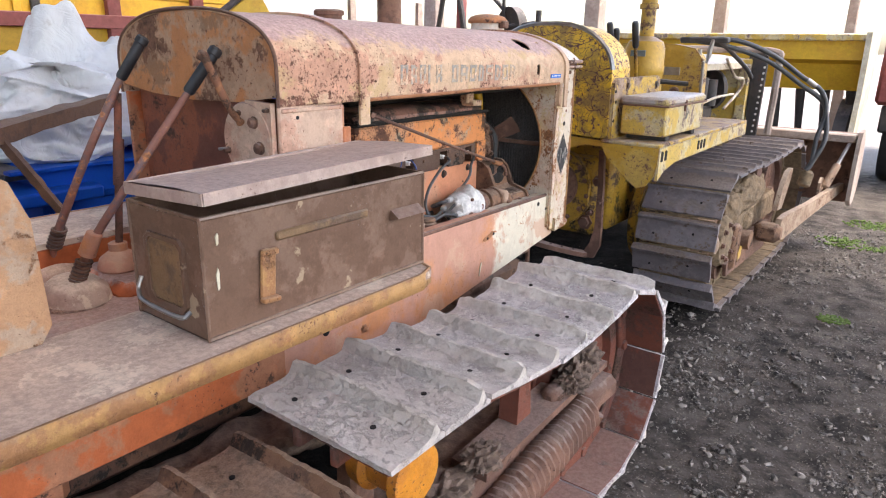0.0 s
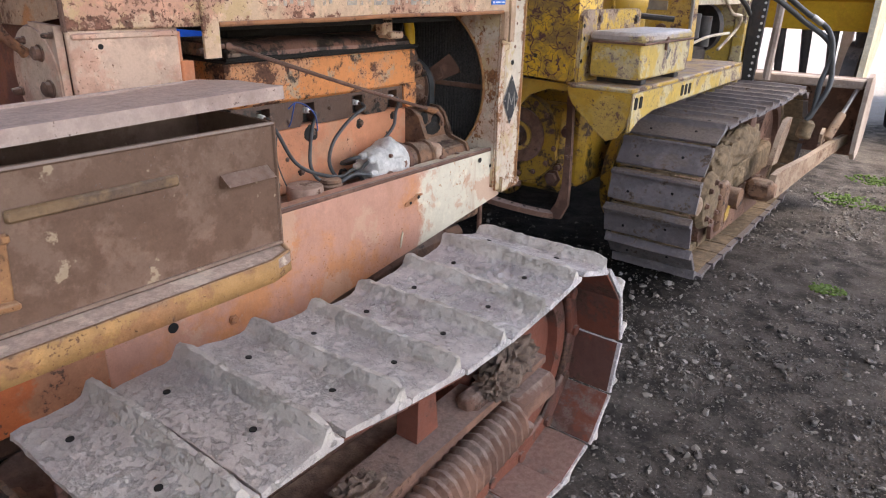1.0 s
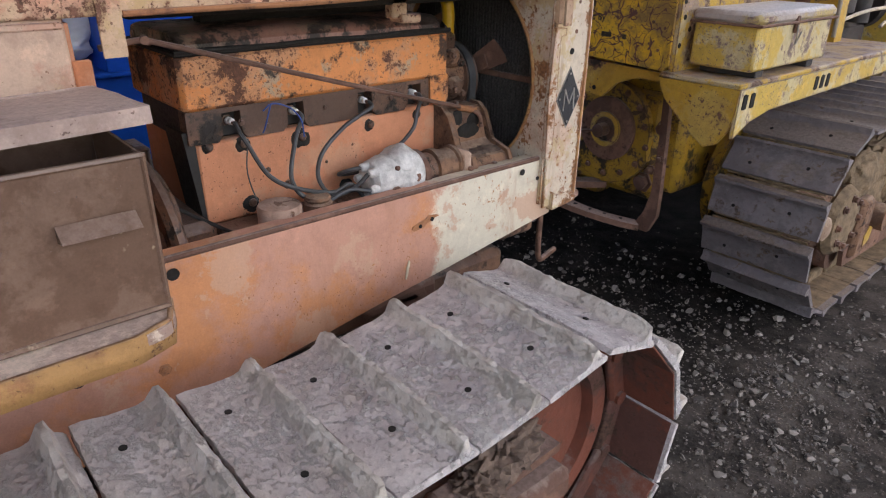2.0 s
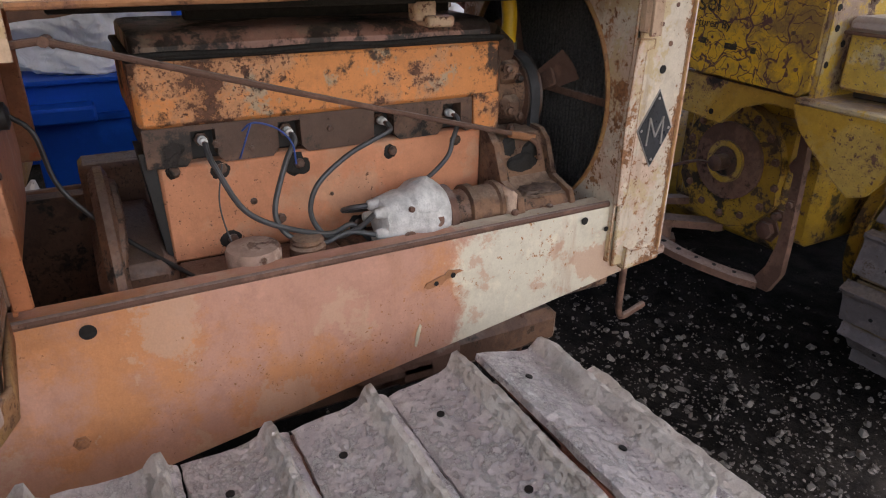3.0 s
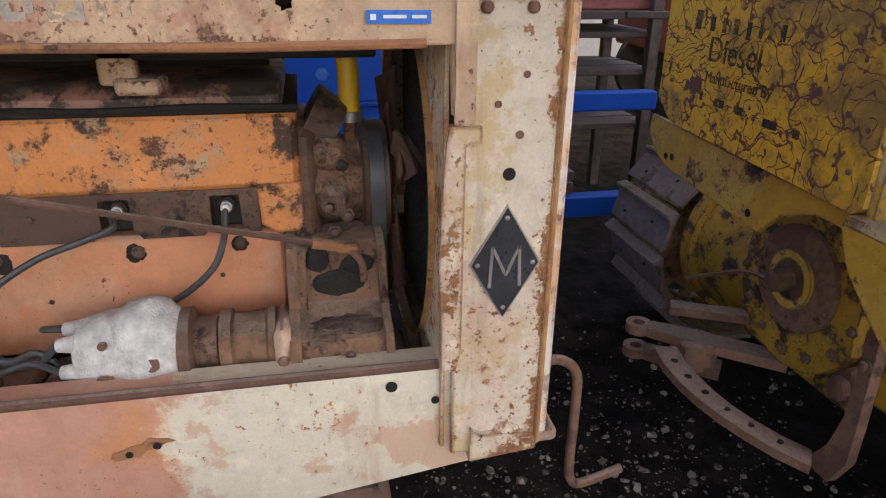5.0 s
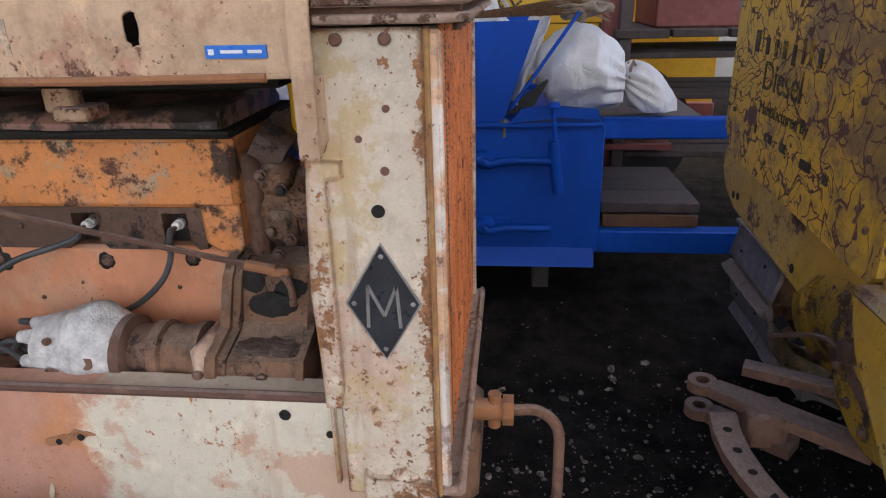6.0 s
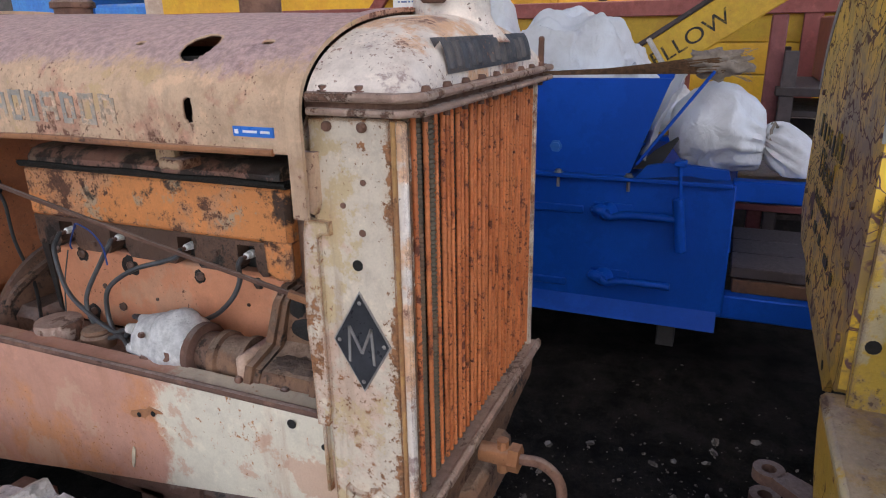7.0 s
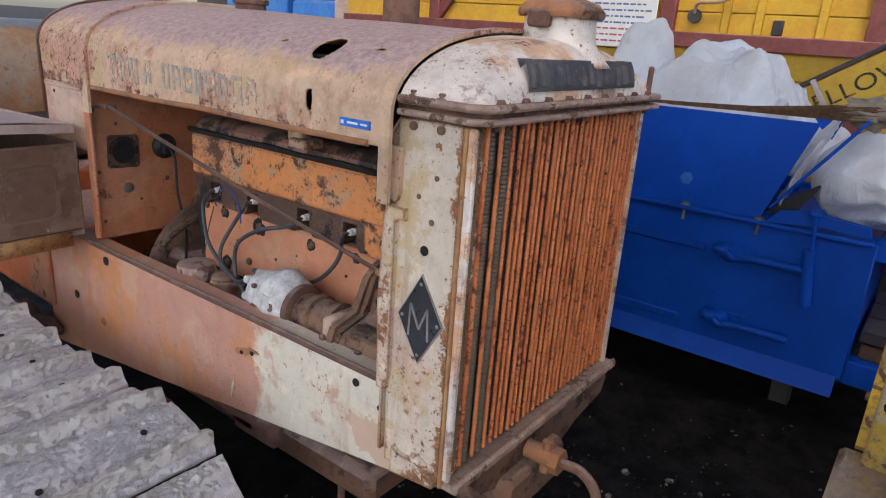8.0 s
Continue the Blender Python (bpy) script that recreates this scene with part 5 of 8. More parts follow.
        h, w = 0.036, 0.0042
        for a, b in (((yc - 0.021, zc - h * 0.92), (yc - 0.019, zc + h * 0.72)), ((yc - 0.019, zc + h * 0.72), (yc + 0.001, zc - h * 0.45)), ((yc + 0.001, zc - h * 0.45), (yc + 0.018, zc + h * 0.72)), ((yc + 0.018, zc + h * 0.72), (yc + 0.021, zc - h * 0.92))):
            d = Vector((b[0] - a[0], b[1] - a[1])).normalized()
            nx = (-d.y * w / 2, d.x * w / 2)
            g = Geo().prism([(a[0] + nx[0], a[1] + nx[1]), (b[0] + nx[0], b[1] + nx[1]), (b[0] - nx[0], b[1] - nx[1]), (a[0] - nx[0], a[1] - nx[1])], "x", x + 0.003, x + 0.0055)
            part("raised_stroke", g, "badge_edge", badge)
        for y, z in ((yc, zc + dz - 0.014), (yc, zc - dz + 0.014), (yc + dy - 0.008, zc), (yc - dy + 0.008, zc)):
            part("rivet", Geo().bolt((x + 0.003, y, z), (1, 0, 0), 0.0025, 0.002), "badge_edge", badge)
    # vertical tubes, tightly coiled with fins; a few have lost their paint
    def coil(r, rise, n):
        step = 0.617 / n
        return [(r + rise * f, 0.703 + step * (i + t)) for i in range(n) for t, f in ((0.0, 0.0), (0.25, 1.0), (0.70, 1.0))]
    me = mesh_of("radiator_tube", Geo().lathe(coil(0.0036, 0.0010, 64), (0, 0, 0), (0, 0, 1), 8), "tube", 60)
    me2 = mesh_of("bare_radiator_tube", Geo().lathe(coil(0.0060, 0.0026, 84), (0, 0, 0), (0, 0, 1), 8), "tube_bare", 50)
    n = 31
    for i in range(n):
        x = CX + 0.302 - 0.614 * i / (n - 1)
        bare = i in (0, 2, 4)
        piece("radiator_tube", me2 if bare else me, rad, Matrix.Translation((x, 2.522 - 0.004 * bare + 0.0008 * math.sin(i * 2.3), 0)) @ Matrix.Rotation(0.0016 * math.sin(i * 4.1), 4, "Y") @ Matrix.Rotation(i * 0.7, 4, "Z"), "bare olive tube" if bare else "")
    for x, w in ((CX + 0.319, 0.012), (CX - 0.326, 0.012)):
        part("core_edge", Geo().box(x - w / 2, x + w / 2, 2.50, 2.532, 0.69, 1.315, 0.004), "header", rad)
    # foot of the radiator
    g = Geo()
    g.box(CX - 0.36, CX + 0.325, 2.39, 2.55, 0.672, 0.69, 0.006)
    g.box(CX - 0.36, CX + 0.325, 2.537, 2.551, 0.672, 0.696, 0.006)
    part("foot_tray", g, "flange", rad, "rust-brown lower tray")
    g = Geo()
    g.prism([(CX - 0.30, 0.672), (CX + 0.26, 0.672), (CX + 0.20, 0.60), (CX + 0.08, 0.56), (CX - 0.12, 0.55), (CX - 0.20, 0.58), (CX - 0.34, 0.60), (CX - 0.36, 0.64)], "y", 2.44, 2.53)
    g.box(CX - 0.1, CX + 0.15, 2.40, 2.56, 0.50, 0.60, 0.015)
    part("front_casting", g, "cast", rad, "dark rusty front casting")
    # header tank
    g = Geo()
    base = [(CX + 0.345, 2.395), (CX + 0.345, 2.53), (CX + 0.325, 2.558), (CX - 0.325, 2.558), (CX - 0.345, 2.53), (CX - 0.345, 2.395)]
    g.prism([(CX + (x - CX) * 0.985, y - 0.004) for x, y in base], "z", 1.322, 1.331)
    g.prism(base, "z", 1.340, 1.351)
    fl = part("header_flange", g, "flange", rad, "double bolted flange, rust brown and cream")
    for z, r in ((1.346, 0.0065), (1.326, 0.0055)):
        part("flange_edge", Geo().tube([(x + (0.001 if x > CX else -0.001), y + 0.002, z + 0.0015 * math.sin(9 * x + 5 * y)) for x, y in base], r, 8, smooth=False), "flange", fl, "rough rusty rim")
    part("packing", Geo().prism([(CX + (x - CX) * 0.96, y - 0.012) for x, y in base], "z", 1.330, 1.341), "rust", fl)
    for i in range(9):
        x = CX + 0.29 - i * 0.0725
        g = Geo()
        g.lathe([(0.009, 0), (0.009, 0.004), (0.006, 0.009)], (x, 2.547, 1.350), (0, 0, 1), 9)
        g.cyl((x, 2.547, 1.356), (x, 2.547, 1.312), 0.0055, n=8)
        part("bolt", g, "rust", rad)
    for y in (2.42, 2.475):
        part("bolt", Geo().bolt((CX + 0.337, y, 1.353), (0, 0, 1), 0.007, 0.008), "rust", rad)

    def dome(u, v):
        a = 2 * u - 1
        y = 2.397
        base_p = hood_point(a, 2.385, -0.004)
        if v <= 0.35:
            p = base_p.copy()
            p.y = y + 0.055 * v / 0.35
        else:
            k = (v - 0.35) / 0.65
            th = k * math.pi / 2
            low = 1.352
            p = Vector((hood_mid(2.385)[0] + (base_p.x - hood_mid(2.385)[0]) * (1 - 0.05 * (1 - math.cos(th))), y + 0.055 + 0.093 * math.sin(th), 0))
            p.z = low + (max(base_p.z, low) - low) * math.cos(th) ** 0.75 if th < math.pi / 2 - 1e-3 else low
        p.z = max(p.z, 1.352)
        return p

    g = Geo().sheet(dome, 60, 22)
    part("header_tank", g, "header", rad, "domed cast header, cream with orange rust", angle=50)
    # embossed strip on its front, letters as plain raised blocks
    def on_front(x, z, out):
        k = min(1.0, max(0.0, (z - 1.352) / 0.105))
        return Vector((x, 2.397 + 0.055 + 0.093 * math.sqrt(max(0.0, 1 - k ** 2.6)) + out, z))

    g = Geo()
    g.sheet(lambda u, v: on_front(CX + 0.212 - 0.424 * u, 1.368 + 0.050 * v, 0.003), 20, 6)
    g.sheet(lambda u, v: on_front(CX + 0.212 - 0.424 * u, 1.368 + 0.050 * v, -0.01), 20, 6)
    plate = part("name_strip", g, "strip", rad, "dark raised strip with worn block shapes")
    for i in range(14):
        if i == 5:
            continue
        x0 = CX + 0.203 - i * 0.0296
        g = Geo()
        g.sheet(lambda u, v: on_front(x0 - 0.021 * u, 1.375 + 0.036 * v + 0.003 * math.sin(i * 2.1), 0.008 - 0.006 * (abs(2 * u - 1) > 0.9)), 4, 5)
        part("raised_block", g, "strip", plate)
    # filler neck and cap
    c = Vector((CX - 0.055, 2.445, 0))
    g = Geo().lathe([(0.105, 1.405), (0.078, 1.435), (0.070, 1.450), (0.068, 1.492)], c, (0, 0, 1), 28)
    neck = part("filler_neck", g, "header", rad, "cream filler neck")
    g = Geo().lathe([(0.068, 1.490), (0.080, 1.490), (0.083, 1.496), (0.082, 1.503), (0.070, 1.516), (0.045, 1.524), (0.012, 1.527), (0.0, 1.527)], c, (0, 0, 1), 28, caps=False)
    cap = part("filler_cap", g, "rust_orange", neck, "rusty domed filler cap")
    part("hinge", Geo().box(c.x + 0.065, c.x + 0.095, c.y - 0.02, c.y + 0.02, 1.47, 1.50, 0.005), "rust", neck)
    part("tab", Geo().box(CX - 0.30, CX - 0.292, 2.54, 2.552, 1.35, 1.41, 0.003), "rust", rad)
    # drain valve and bent pipe
    g = Geo()
    g.cyl((CX + 0.05, 2.54, 0.635), (CX + 0.05, 2.60, 0.635), 0.020, n=14)
    g.cyl((CX + 0.05, 2.60, 0.635), (CX + 0.05, 2.62, 0.635), 0.028, n=6)
    g.cyl((CX + 0.05, 2.585, 0.60), (CX + 0.05, 2.585, 0.67), 0.012, n=8)
    part("drain_valve", g, "rust_orange", rad, "ochre rusted drain valve")
    g = Geo().tube([(CX + 0.05, 2.62, 0.635), (CX + 0.05, 2.665, 0.635), (CX + 0.05, 2.70, 0.60), (CX + 0.05, 2.705, 0.52), (CX + 0.05, 2.705, 0.37), (CX + 0.046, 2.716, 0.322), (CX + 0.036, 2.745, 0.300), (CX + 0.008, 2.85, 0.300)], 0.0105, 12)
    part("drain_pipe", g, "rust", rad, "rusty pipe bent down and outward")
    return rad


RADIATOR = build_radiator()

# worn lettering, drawn as plain blocks, and the blue tag on the hood side
y = 1.462
for i, w in enumerate((0.030, 0.026, 0.026, 0.012, 0.028, 0.0, 0.030, 0.033, 0.033, 0.025, 0.038, 0.030, 0.034, 0.032)):
    if w:
        z0, z1 = 1.292, 1.347 - 0.010 * (y - 1.46)
        s = 0.0085
        bits = [(y, y + s, z0, z1)]
        if w > 0.02:
            bits += [(y + w - s, y + w, z0 + 0.004 * (i % 3), z1 - 0.006 * (i % 2)), (y + s, y + w - s, z1 - 0.010, z1 - 0.001), (y + s, y + w - s, z0 + (0.0, 0.018, 0.0)[i % 3], z0 + (0.009, 0.027, 0.009)[i % 3])]
        g = Geo()
        for b in bits:
            q = on_hood_side(*b, 0.0012)
            g.add(q.v, q.f)
        part("letter_bar", g, "faded", HOOD, "faded grey lettering bar")
    y += max(w, 0.024) + 0.0125
tag = part("tag", on_hood_side(2.275, 2.345, 1.290, 1.304, 0.0035), "tag_blue", HOOD, "small bright blue plastic tag")
for a, b in ((2.293, 2.318), (2.324, 2.340)):
    part("print_bar", on_hood_side(a, b, 1.2955, 1.2990, 0.0042), "tag_white", tag)
part("rivet", on_hood_side(2.279, 2.285, 1.294, 1.300, 0.0050), "tag_white", tag, "pale round rivet")


# fenders
def fender(side):
    def X(x):
        return CX + side * (x - CX) if side < 0 else x
    g = Geo()
    pts = [(X(-1.20), 1.24), (X(-0.955), 1.26)] + [(X(-0.945 + 0.05 * math.sin(a)), 1.21 + 0.05 * math.cos(a)) for a in np.linspace(0.2, math.pi / 2, 5)] + [(X(-0.893), -0.6), (X(-1.20), -0.6)]
    g.prism(pts, "z", 0.848, 0.866)
    ob = part("fender", g, "fender", TRACTOR, "flat steel fender thick with dust")
    g = Geo()
    edge = [(X(-1.16), 1.255, 0.853), (X(-0.97), 1.266, 0.853), (X(-0.915), 1.245, 0.853), (X(-0.893), 1.19, 0.853), (X(-0.891), 0.6, 0.852), (X(-0.891), -0.6, 0.852)]
    vs, fs = [], []
    for x, y, z in edge:
        vs += [(x, y, z + 0.016), (x, y, z - 0.026)]
    for i in range(len(edge) - 1):
        fs.append((2 * i, 2 * i + 1, 2 * i + 3, 2 * i + 2))
    g.add(vs, fs)
    lip = part("fender_lip", g, "lip", ob, "ochre turned-down lip", angle=60)
    md = lip.modifiers.new("thickness", "SOLIDIFY")
    md.thickness, md.offset = 0.008, 0.0
    g = Geo().box(min(X(-1.204), X(-1.19)), max(X(-1.204), X(-1.19)), -0.6, 1.00, 0.56, 0.85, 0.004)
    part("fender_skirt", g, "gear", ob, "orange inner skirt streaked with dirt")
    return ob


fender(1)
fender(-1)


# track group, used for both tractors
def shoe_mesh(w, p, grouser, mat, seed, rough=1.0, gap=0.002):
    """One track shoe: a flat plate that sweeps up into a chipped grouser, and a low lip in front of it that meets the next shoe."""
    g = Geo()
    h, ncut = p / 2, 48
    c = h - 0.030                                         # where the grouser stands
    prof = [(h - gap, -0.002), (-h + gap, -0.002), (-h + gap, 0.010), (-h * 0.75, 0.0125), (-h * 0.3, 0.0120), (0.0, 0.0125), (c * 0.35, 0.0145), (c * 0.62, 0.0195),
            (c - 0.014, 0.62 * grouser), (c - 0.006, grouser), (c + 0.004, grouser + 0.001), (c + 0.009, 0.6 * grouser), (c + 0.014, 0.0155), (h - gap - 0.003, 0.011), (h - gap, 0.007)]
    m = len(prof)
    vs, fs = [], []
    bow = 0.004 * math.sin(seed * 2.3)
    for i in range(ncut + 1):
        x = -w / 2 + w * i / ncut
        u = 2 * x / w
        nick = rough * (0.005 * noise.noise(Vector((x * 9, seed * 3.3, 1))) + 0.005 * noise.noise(Vector((x * 40, seed, 4))) - 0.006 * max(0.0, abs(u) - 0.9) * 10)
        torn = rough * (0.010 * noise.noise(Vector((seed * 2.1, 0 if i < ncut / 2 else 7, 3))) * (abs(u) > 0.97))
        for q, (a, b) in enumerate(prof):
            e = 0.0
            if 3 <= q <= 8:
                e = rough * (0.0026 * noise.noise(Vector((x * 20, a * 20, seed))) + 0.0018 * noise.noise(Vector((x * 65, a * 65, seed))))
            edge = rough * (0.0030 * noise.noise(Vector((x * 30, q * 3.0, seed + 5))) + 0.0018 * noise.noise(Vector((x * 110, q, seed))))
            ragged = 1.0 if q in (1, 2, 9, 10, 13, 14) else 0.3
            vs.append((x + torn * (1 + 0.6 * math.sin(q)), a + edge * ragged, b + e + (nick if q in (9, 10) else 0.0) + bow * u * u))
    for i in range(ncut):
        fs += [(i * m + q, i * m + (q + 1) % m, (i + 1) * m + (q + 1) % m, (i + 1) * m + q) for q in range(m)]
    fs += [tuple(range(m)), tuple(ncut * m + q for q in range(m))]
    g.add(vs, fs, 0)
    for x, yy in ((-w * 0.27, -0.030), (w * 0.22, -0.002)):
        g.lathe([(0.0065, 0), (0.0065, 0.0025), (0.004, 0.0025)], (x, yy, 0.0125), (0, 0, 1), 10, 1)
    return mesh_of("track_shoe", g, [mat, "hole"])


def track(parent, x0, x1, y_rear, y_front, r, zc, mat, inner, pitch, sag=(0.0, 1.0, 0.0), grouser=0.035, label="", start=0.0, droop=0.0, rough=1.0, gap=0.002, pad=0.49):
    """Shoes laid round two wheels; x0 is the outer end. sag: between which places the upper run hangs, and how deep. droop: how far its slack rear has fallen."""
    straight = y_front - y_rear
    total = 2 * straight + 2 * math.pi * r
    n = round(total / pitch)
    p = total / n
    w = abs(x1 - x0)
    shoes = [shoe_mesh(w, p, grouser, mat, 1.7 * k + 10 * abs(x0), rough, gap) for k in range(6)]
    fallen = shoe_mesh(w, p, grouser, "cast", 4.4, rough) if droop else None
    h = p / 2
    g = Geo()
    for x in (-0.055, 0.055):
        g.box(x - 0.012, x + 0.012, -h, h - 0.006, -0.055, -0.001, 0.008)
    g.cyl((-0.075, h - 0.012, -0.03), (0.075, h - 0.012, -0.03), 0.018, n=10)
    g.box(-w * pad, w * pad, -h + 0.003, h - 0.003, -0.007, -0.0025, 0.001)
    link = mesh_of("track_link", g, inner)
    xc = (x0 + x1) / 2
    for i in range(n):
        s = (start + i * p) % total
        low = False
        if s < straight:                                  # top, running to the front
            y, z, a = y_rear + s, zc + r, 0.0
            k = (y - sag[0]) / (sag[1] - sag[0])
            if 0 < k < 1:
                z -= sag[2] * math.sin(math.pi * k)
                a = math.atan(sag[2] * math.pi / (sag[1] - sag[0]) * math.cos(math.pi * k))
            if droop and y + h < 0.80:                    # the slack rear of the upper run has fallen
                z -= droop
                low = True
        elif s < straight + math.pi * r:
            a = (s - straight) / r
            y, z = y_front + r * math.sin(a), zc + r * math.cos(a)
        elif s < 2 * straight + math.pi * r:
            y, z, a = y_front - (s - straight - math.pi * r), zc - r, math.pi
        else:
            b = (s - 2 * straight - math.pi * r) / r
            a = math.pi + b
            y, z = y_rear - r * math.sin(b), zc - r * math.cos(b)
        tilt = 0.025 * math.sin(i * 5.1)
        skew = 0.012 * math.sin(i * 3.7) * rough
        mtx = Matrix.Translation((xc + 0.003 * math.sin(i * 2.2), y, z)) @ Matrix.Rotation(-a + tilt, 4, "X") @ Matrix.Rotation(skew, 4, "Y")
        ob = piece("track_shoe", fallen if low else shoes[(i * 5) % 6], parent, mtx, label)
        lk = new("track_link", link)
        lk.parent = ob
    return n


def build_track_group(side):
    def X(x):
        return x if side > 0 else 2 * CX - x
    tg = thing("track_assembly", (X(-0.84), 1.0, 0), "crawler track with worn dusty grey grouser shoes", "track", "tracks of the orange tractor")
    track(tg, X(-0.622), X(-1.035), 0.12, 1.915, 0.325, 0.335, "shoe", "rust_red", 0.1655, (1.10, 1.95, 0.036), 0.048, start=0.065, droop=0.10)
    # idler wheel
    g = Geo()
    g.lathe([(0.05, -0.07), (0.05, -0.035), (0.21, -0.03), (0.215, -0.06), (0.262, -0.06), (0.268, -0.02), (0.285, -0.018), (0.285, 0.018), (0.268, 0.02), (0.262, 0.06), (0.215, 0.06), (0.21, 0.03), (0.05, 0.035), (0.05, 0.07)], (X(-0.835), 1.915, 0.335), (1, 0, 0), 40)
    part("idler_wheel", g, "rust_red", tg, "red-brown rusted idler wheel")
    g = Geo()
    g.lathe([(0.05, -0.08), (0.05, -0.03), (0.24, -0.02), (0.24, 0.02), (0.05, 0.03), (0.05, 0.08)], (X(-0.835), 0.12, 0.335), (1, 0, 0), 36)
    wheel = part("sprocket", g, "rust_red", tg)
    for i in range(14):
        a = 2 * math.pi * i / 14
        hang(part("tooth", Geo().box(X(-0.835) - 0.018, X(-0.835) + 0.018, -0.025, 0.025, 0.23, 0.275, 0.006, m=Matrix.Translation((0, 0.12, 0.335)) @ Matrix.Rotation(a, 4, "X")), "rust_red", wheel), wheel)
    # track frame: two channels, guards and rollers
    for a, b in ((-0.765, -0.715), (-0.955, -0.905)):
        g = Geo().box(min(X(a), X(b)), max(X(a), X(b)), 0.12, 1.80, 0.245, 0.36, 0.008)
        part("track_frame", g, "rust", tg, "rusty channel of the track frame")
    g = Geo().box(min(X(-0.905), X(-0.765)), max(X(-0.905), X(-0.765)), 0.2, 1.62, 0.335, 0.352, 0.004)
    part("frame_deck", g, "dirt", tg, "dirt-caked deck")
    for y in (0.45, 0.75, 1.05, 1.35, 1.62):
        g = Geo().lathe([(0.03, -0.09), (0.06, -0.09), (0.065, -0.06), (0.05, -0.05), (0.05, 0.05), (0.065, 0.06), (0.06, 0.09), (0.03, 0.09)], (X(-0.835), y, 0.135), (1, 0, 0), 20)
        part("track_roller", g, "rust_red", tg)
    g = Geo().lathe([(0.02, -0.07), (0.066, -0.066), (0.070, -0.03), (0.055, -0.02), (0.055, 0.04), (0.07, 0.05), (0.068, 0.072), (0.03, 0.078)], (X(-0.725), 0.885, 0.575), (1 * side, 0, 0), 28)
    part("carrier_roller", g, "roller", tg, "bright orange carrier roller")
    g = Geo().box(min(X(-0.86), X(-0.80)), max(X(-0.86), X(-0.80)), 0.85, 0.92, 0.33, 0.58, 0.01)
    part("roller_bracket", g, "rust", tg)
    # recoil spring and its rod
    g = Geo()
    turns, yy0, yy1 = 25, 1.05, 1.72
    pts = [(X(-0.672) + 0.045 * math.cos(2 * math.pi * t), yy0 + (yy1 - yy0) * t / turns, 0.235 + 0.10 * t / turns + 0.045 * math.sin(2 * math.pi * t)) for t in np.linspace(0, turns, turns * 10)]
    g.tube(pts, 0.0155, 6, smooth=False)
    part("recoil_spring", g, "rust", tg, "heavy coiled recoil spring")
    g = Geo().cyl((X(-0.672), 0.9, 0.215), (X(-0.672), 1.83, 0.352), 0.024, n=12)
    part("spring_rod", g, "oily", tg)
    g = Geo()
    g.box(min(X(-0.74), X(-0.645)), max(X(-0.74), X(-0.645)), 1.70, 1.90, 0.315, 0.395, 0.02, m=None)
    g.box(min(X(-0.765), X(-0.70)), max(X(-0.765), X(-0.70)), 1.58, 1.80, 0.36, 0.44, 0.02)
    part("spring_yoke", g, "rust", tg, "rusty spring yoke")
    g = Geo().prism([(1.20, 0.36), (1.90, 0.405), (1.90, 0.425), (1.20, 0.385)], "x", min(X(-0.80), X(-0.69)), max(X(-0.80), X(-0.69)))
    part("spring_shelf", g, "rust", tg, "dusty flat shelf over the spring")
    g = Geo()
    g.prism([(1.42, 0.36), (1.50, 0.36), (1.475, 0.60), (1.43, 0.62)], "x", min(X(-0.80), X(-0.74)), max(X(-0.80), X(-0.74)))
    part("frame_brace", g, "rust_red", tg, "rust-orange upright brace")
    for c, r, am, sd in (((-0.72, 1.76, 0.47), (0.05, 0.085, 0.050), 0.45, 1.0), ((-0.71, 1.68, 0.435), (0.045, 0.05, 0.030), 0.5, 4.0), ((-0.72, 1.22, 0.41), (0.04, 0.055, 0.03), 0.5, 7.0), ((-0.74, 1.08, 0.38), (0.06, 0.10, 0.03), 0.45, 9.0)):
        part("mud_cake", Geo().blob((X(c[0]), c[1], c[2]), r, am, 26, sd + side, freq=3.2), "dirt", tg, "crumbling caked dirt")
    def bank(u, v):
        x, y = -1.195 + 0.20 * u, -0.4 + 1.45 * v
        return (X(x), y, 0.505 + 0.03 * noise.noise(Vector((x * 9, y * 9, 2))) + 0.012 * noise.noise(Vector((x * 30, y * 30, 5))))
    g = Geo().sheet(bank, 14, 70)
    md = part("mud_shelf", g, "dirt", tg, "ledge of caked brown dirt").modifiers.new("thickness", "SOLIDIFY")
    md.thickness = 0.03
    for y0, y1, z0, z1 in ((0.35, 0.55, 0.28, 0.40), (1.55, 1.66, 0.42, 0.50)):
        part("cross_arm", Geo().box(min(X(-1.20), X(-0.93)), max(X(-1.20), X(-0.93)), y0, y1, z0, z1, 0.015), "rust_red", tg)
    return tg


build_track_group(1)
build_track_group(-1)


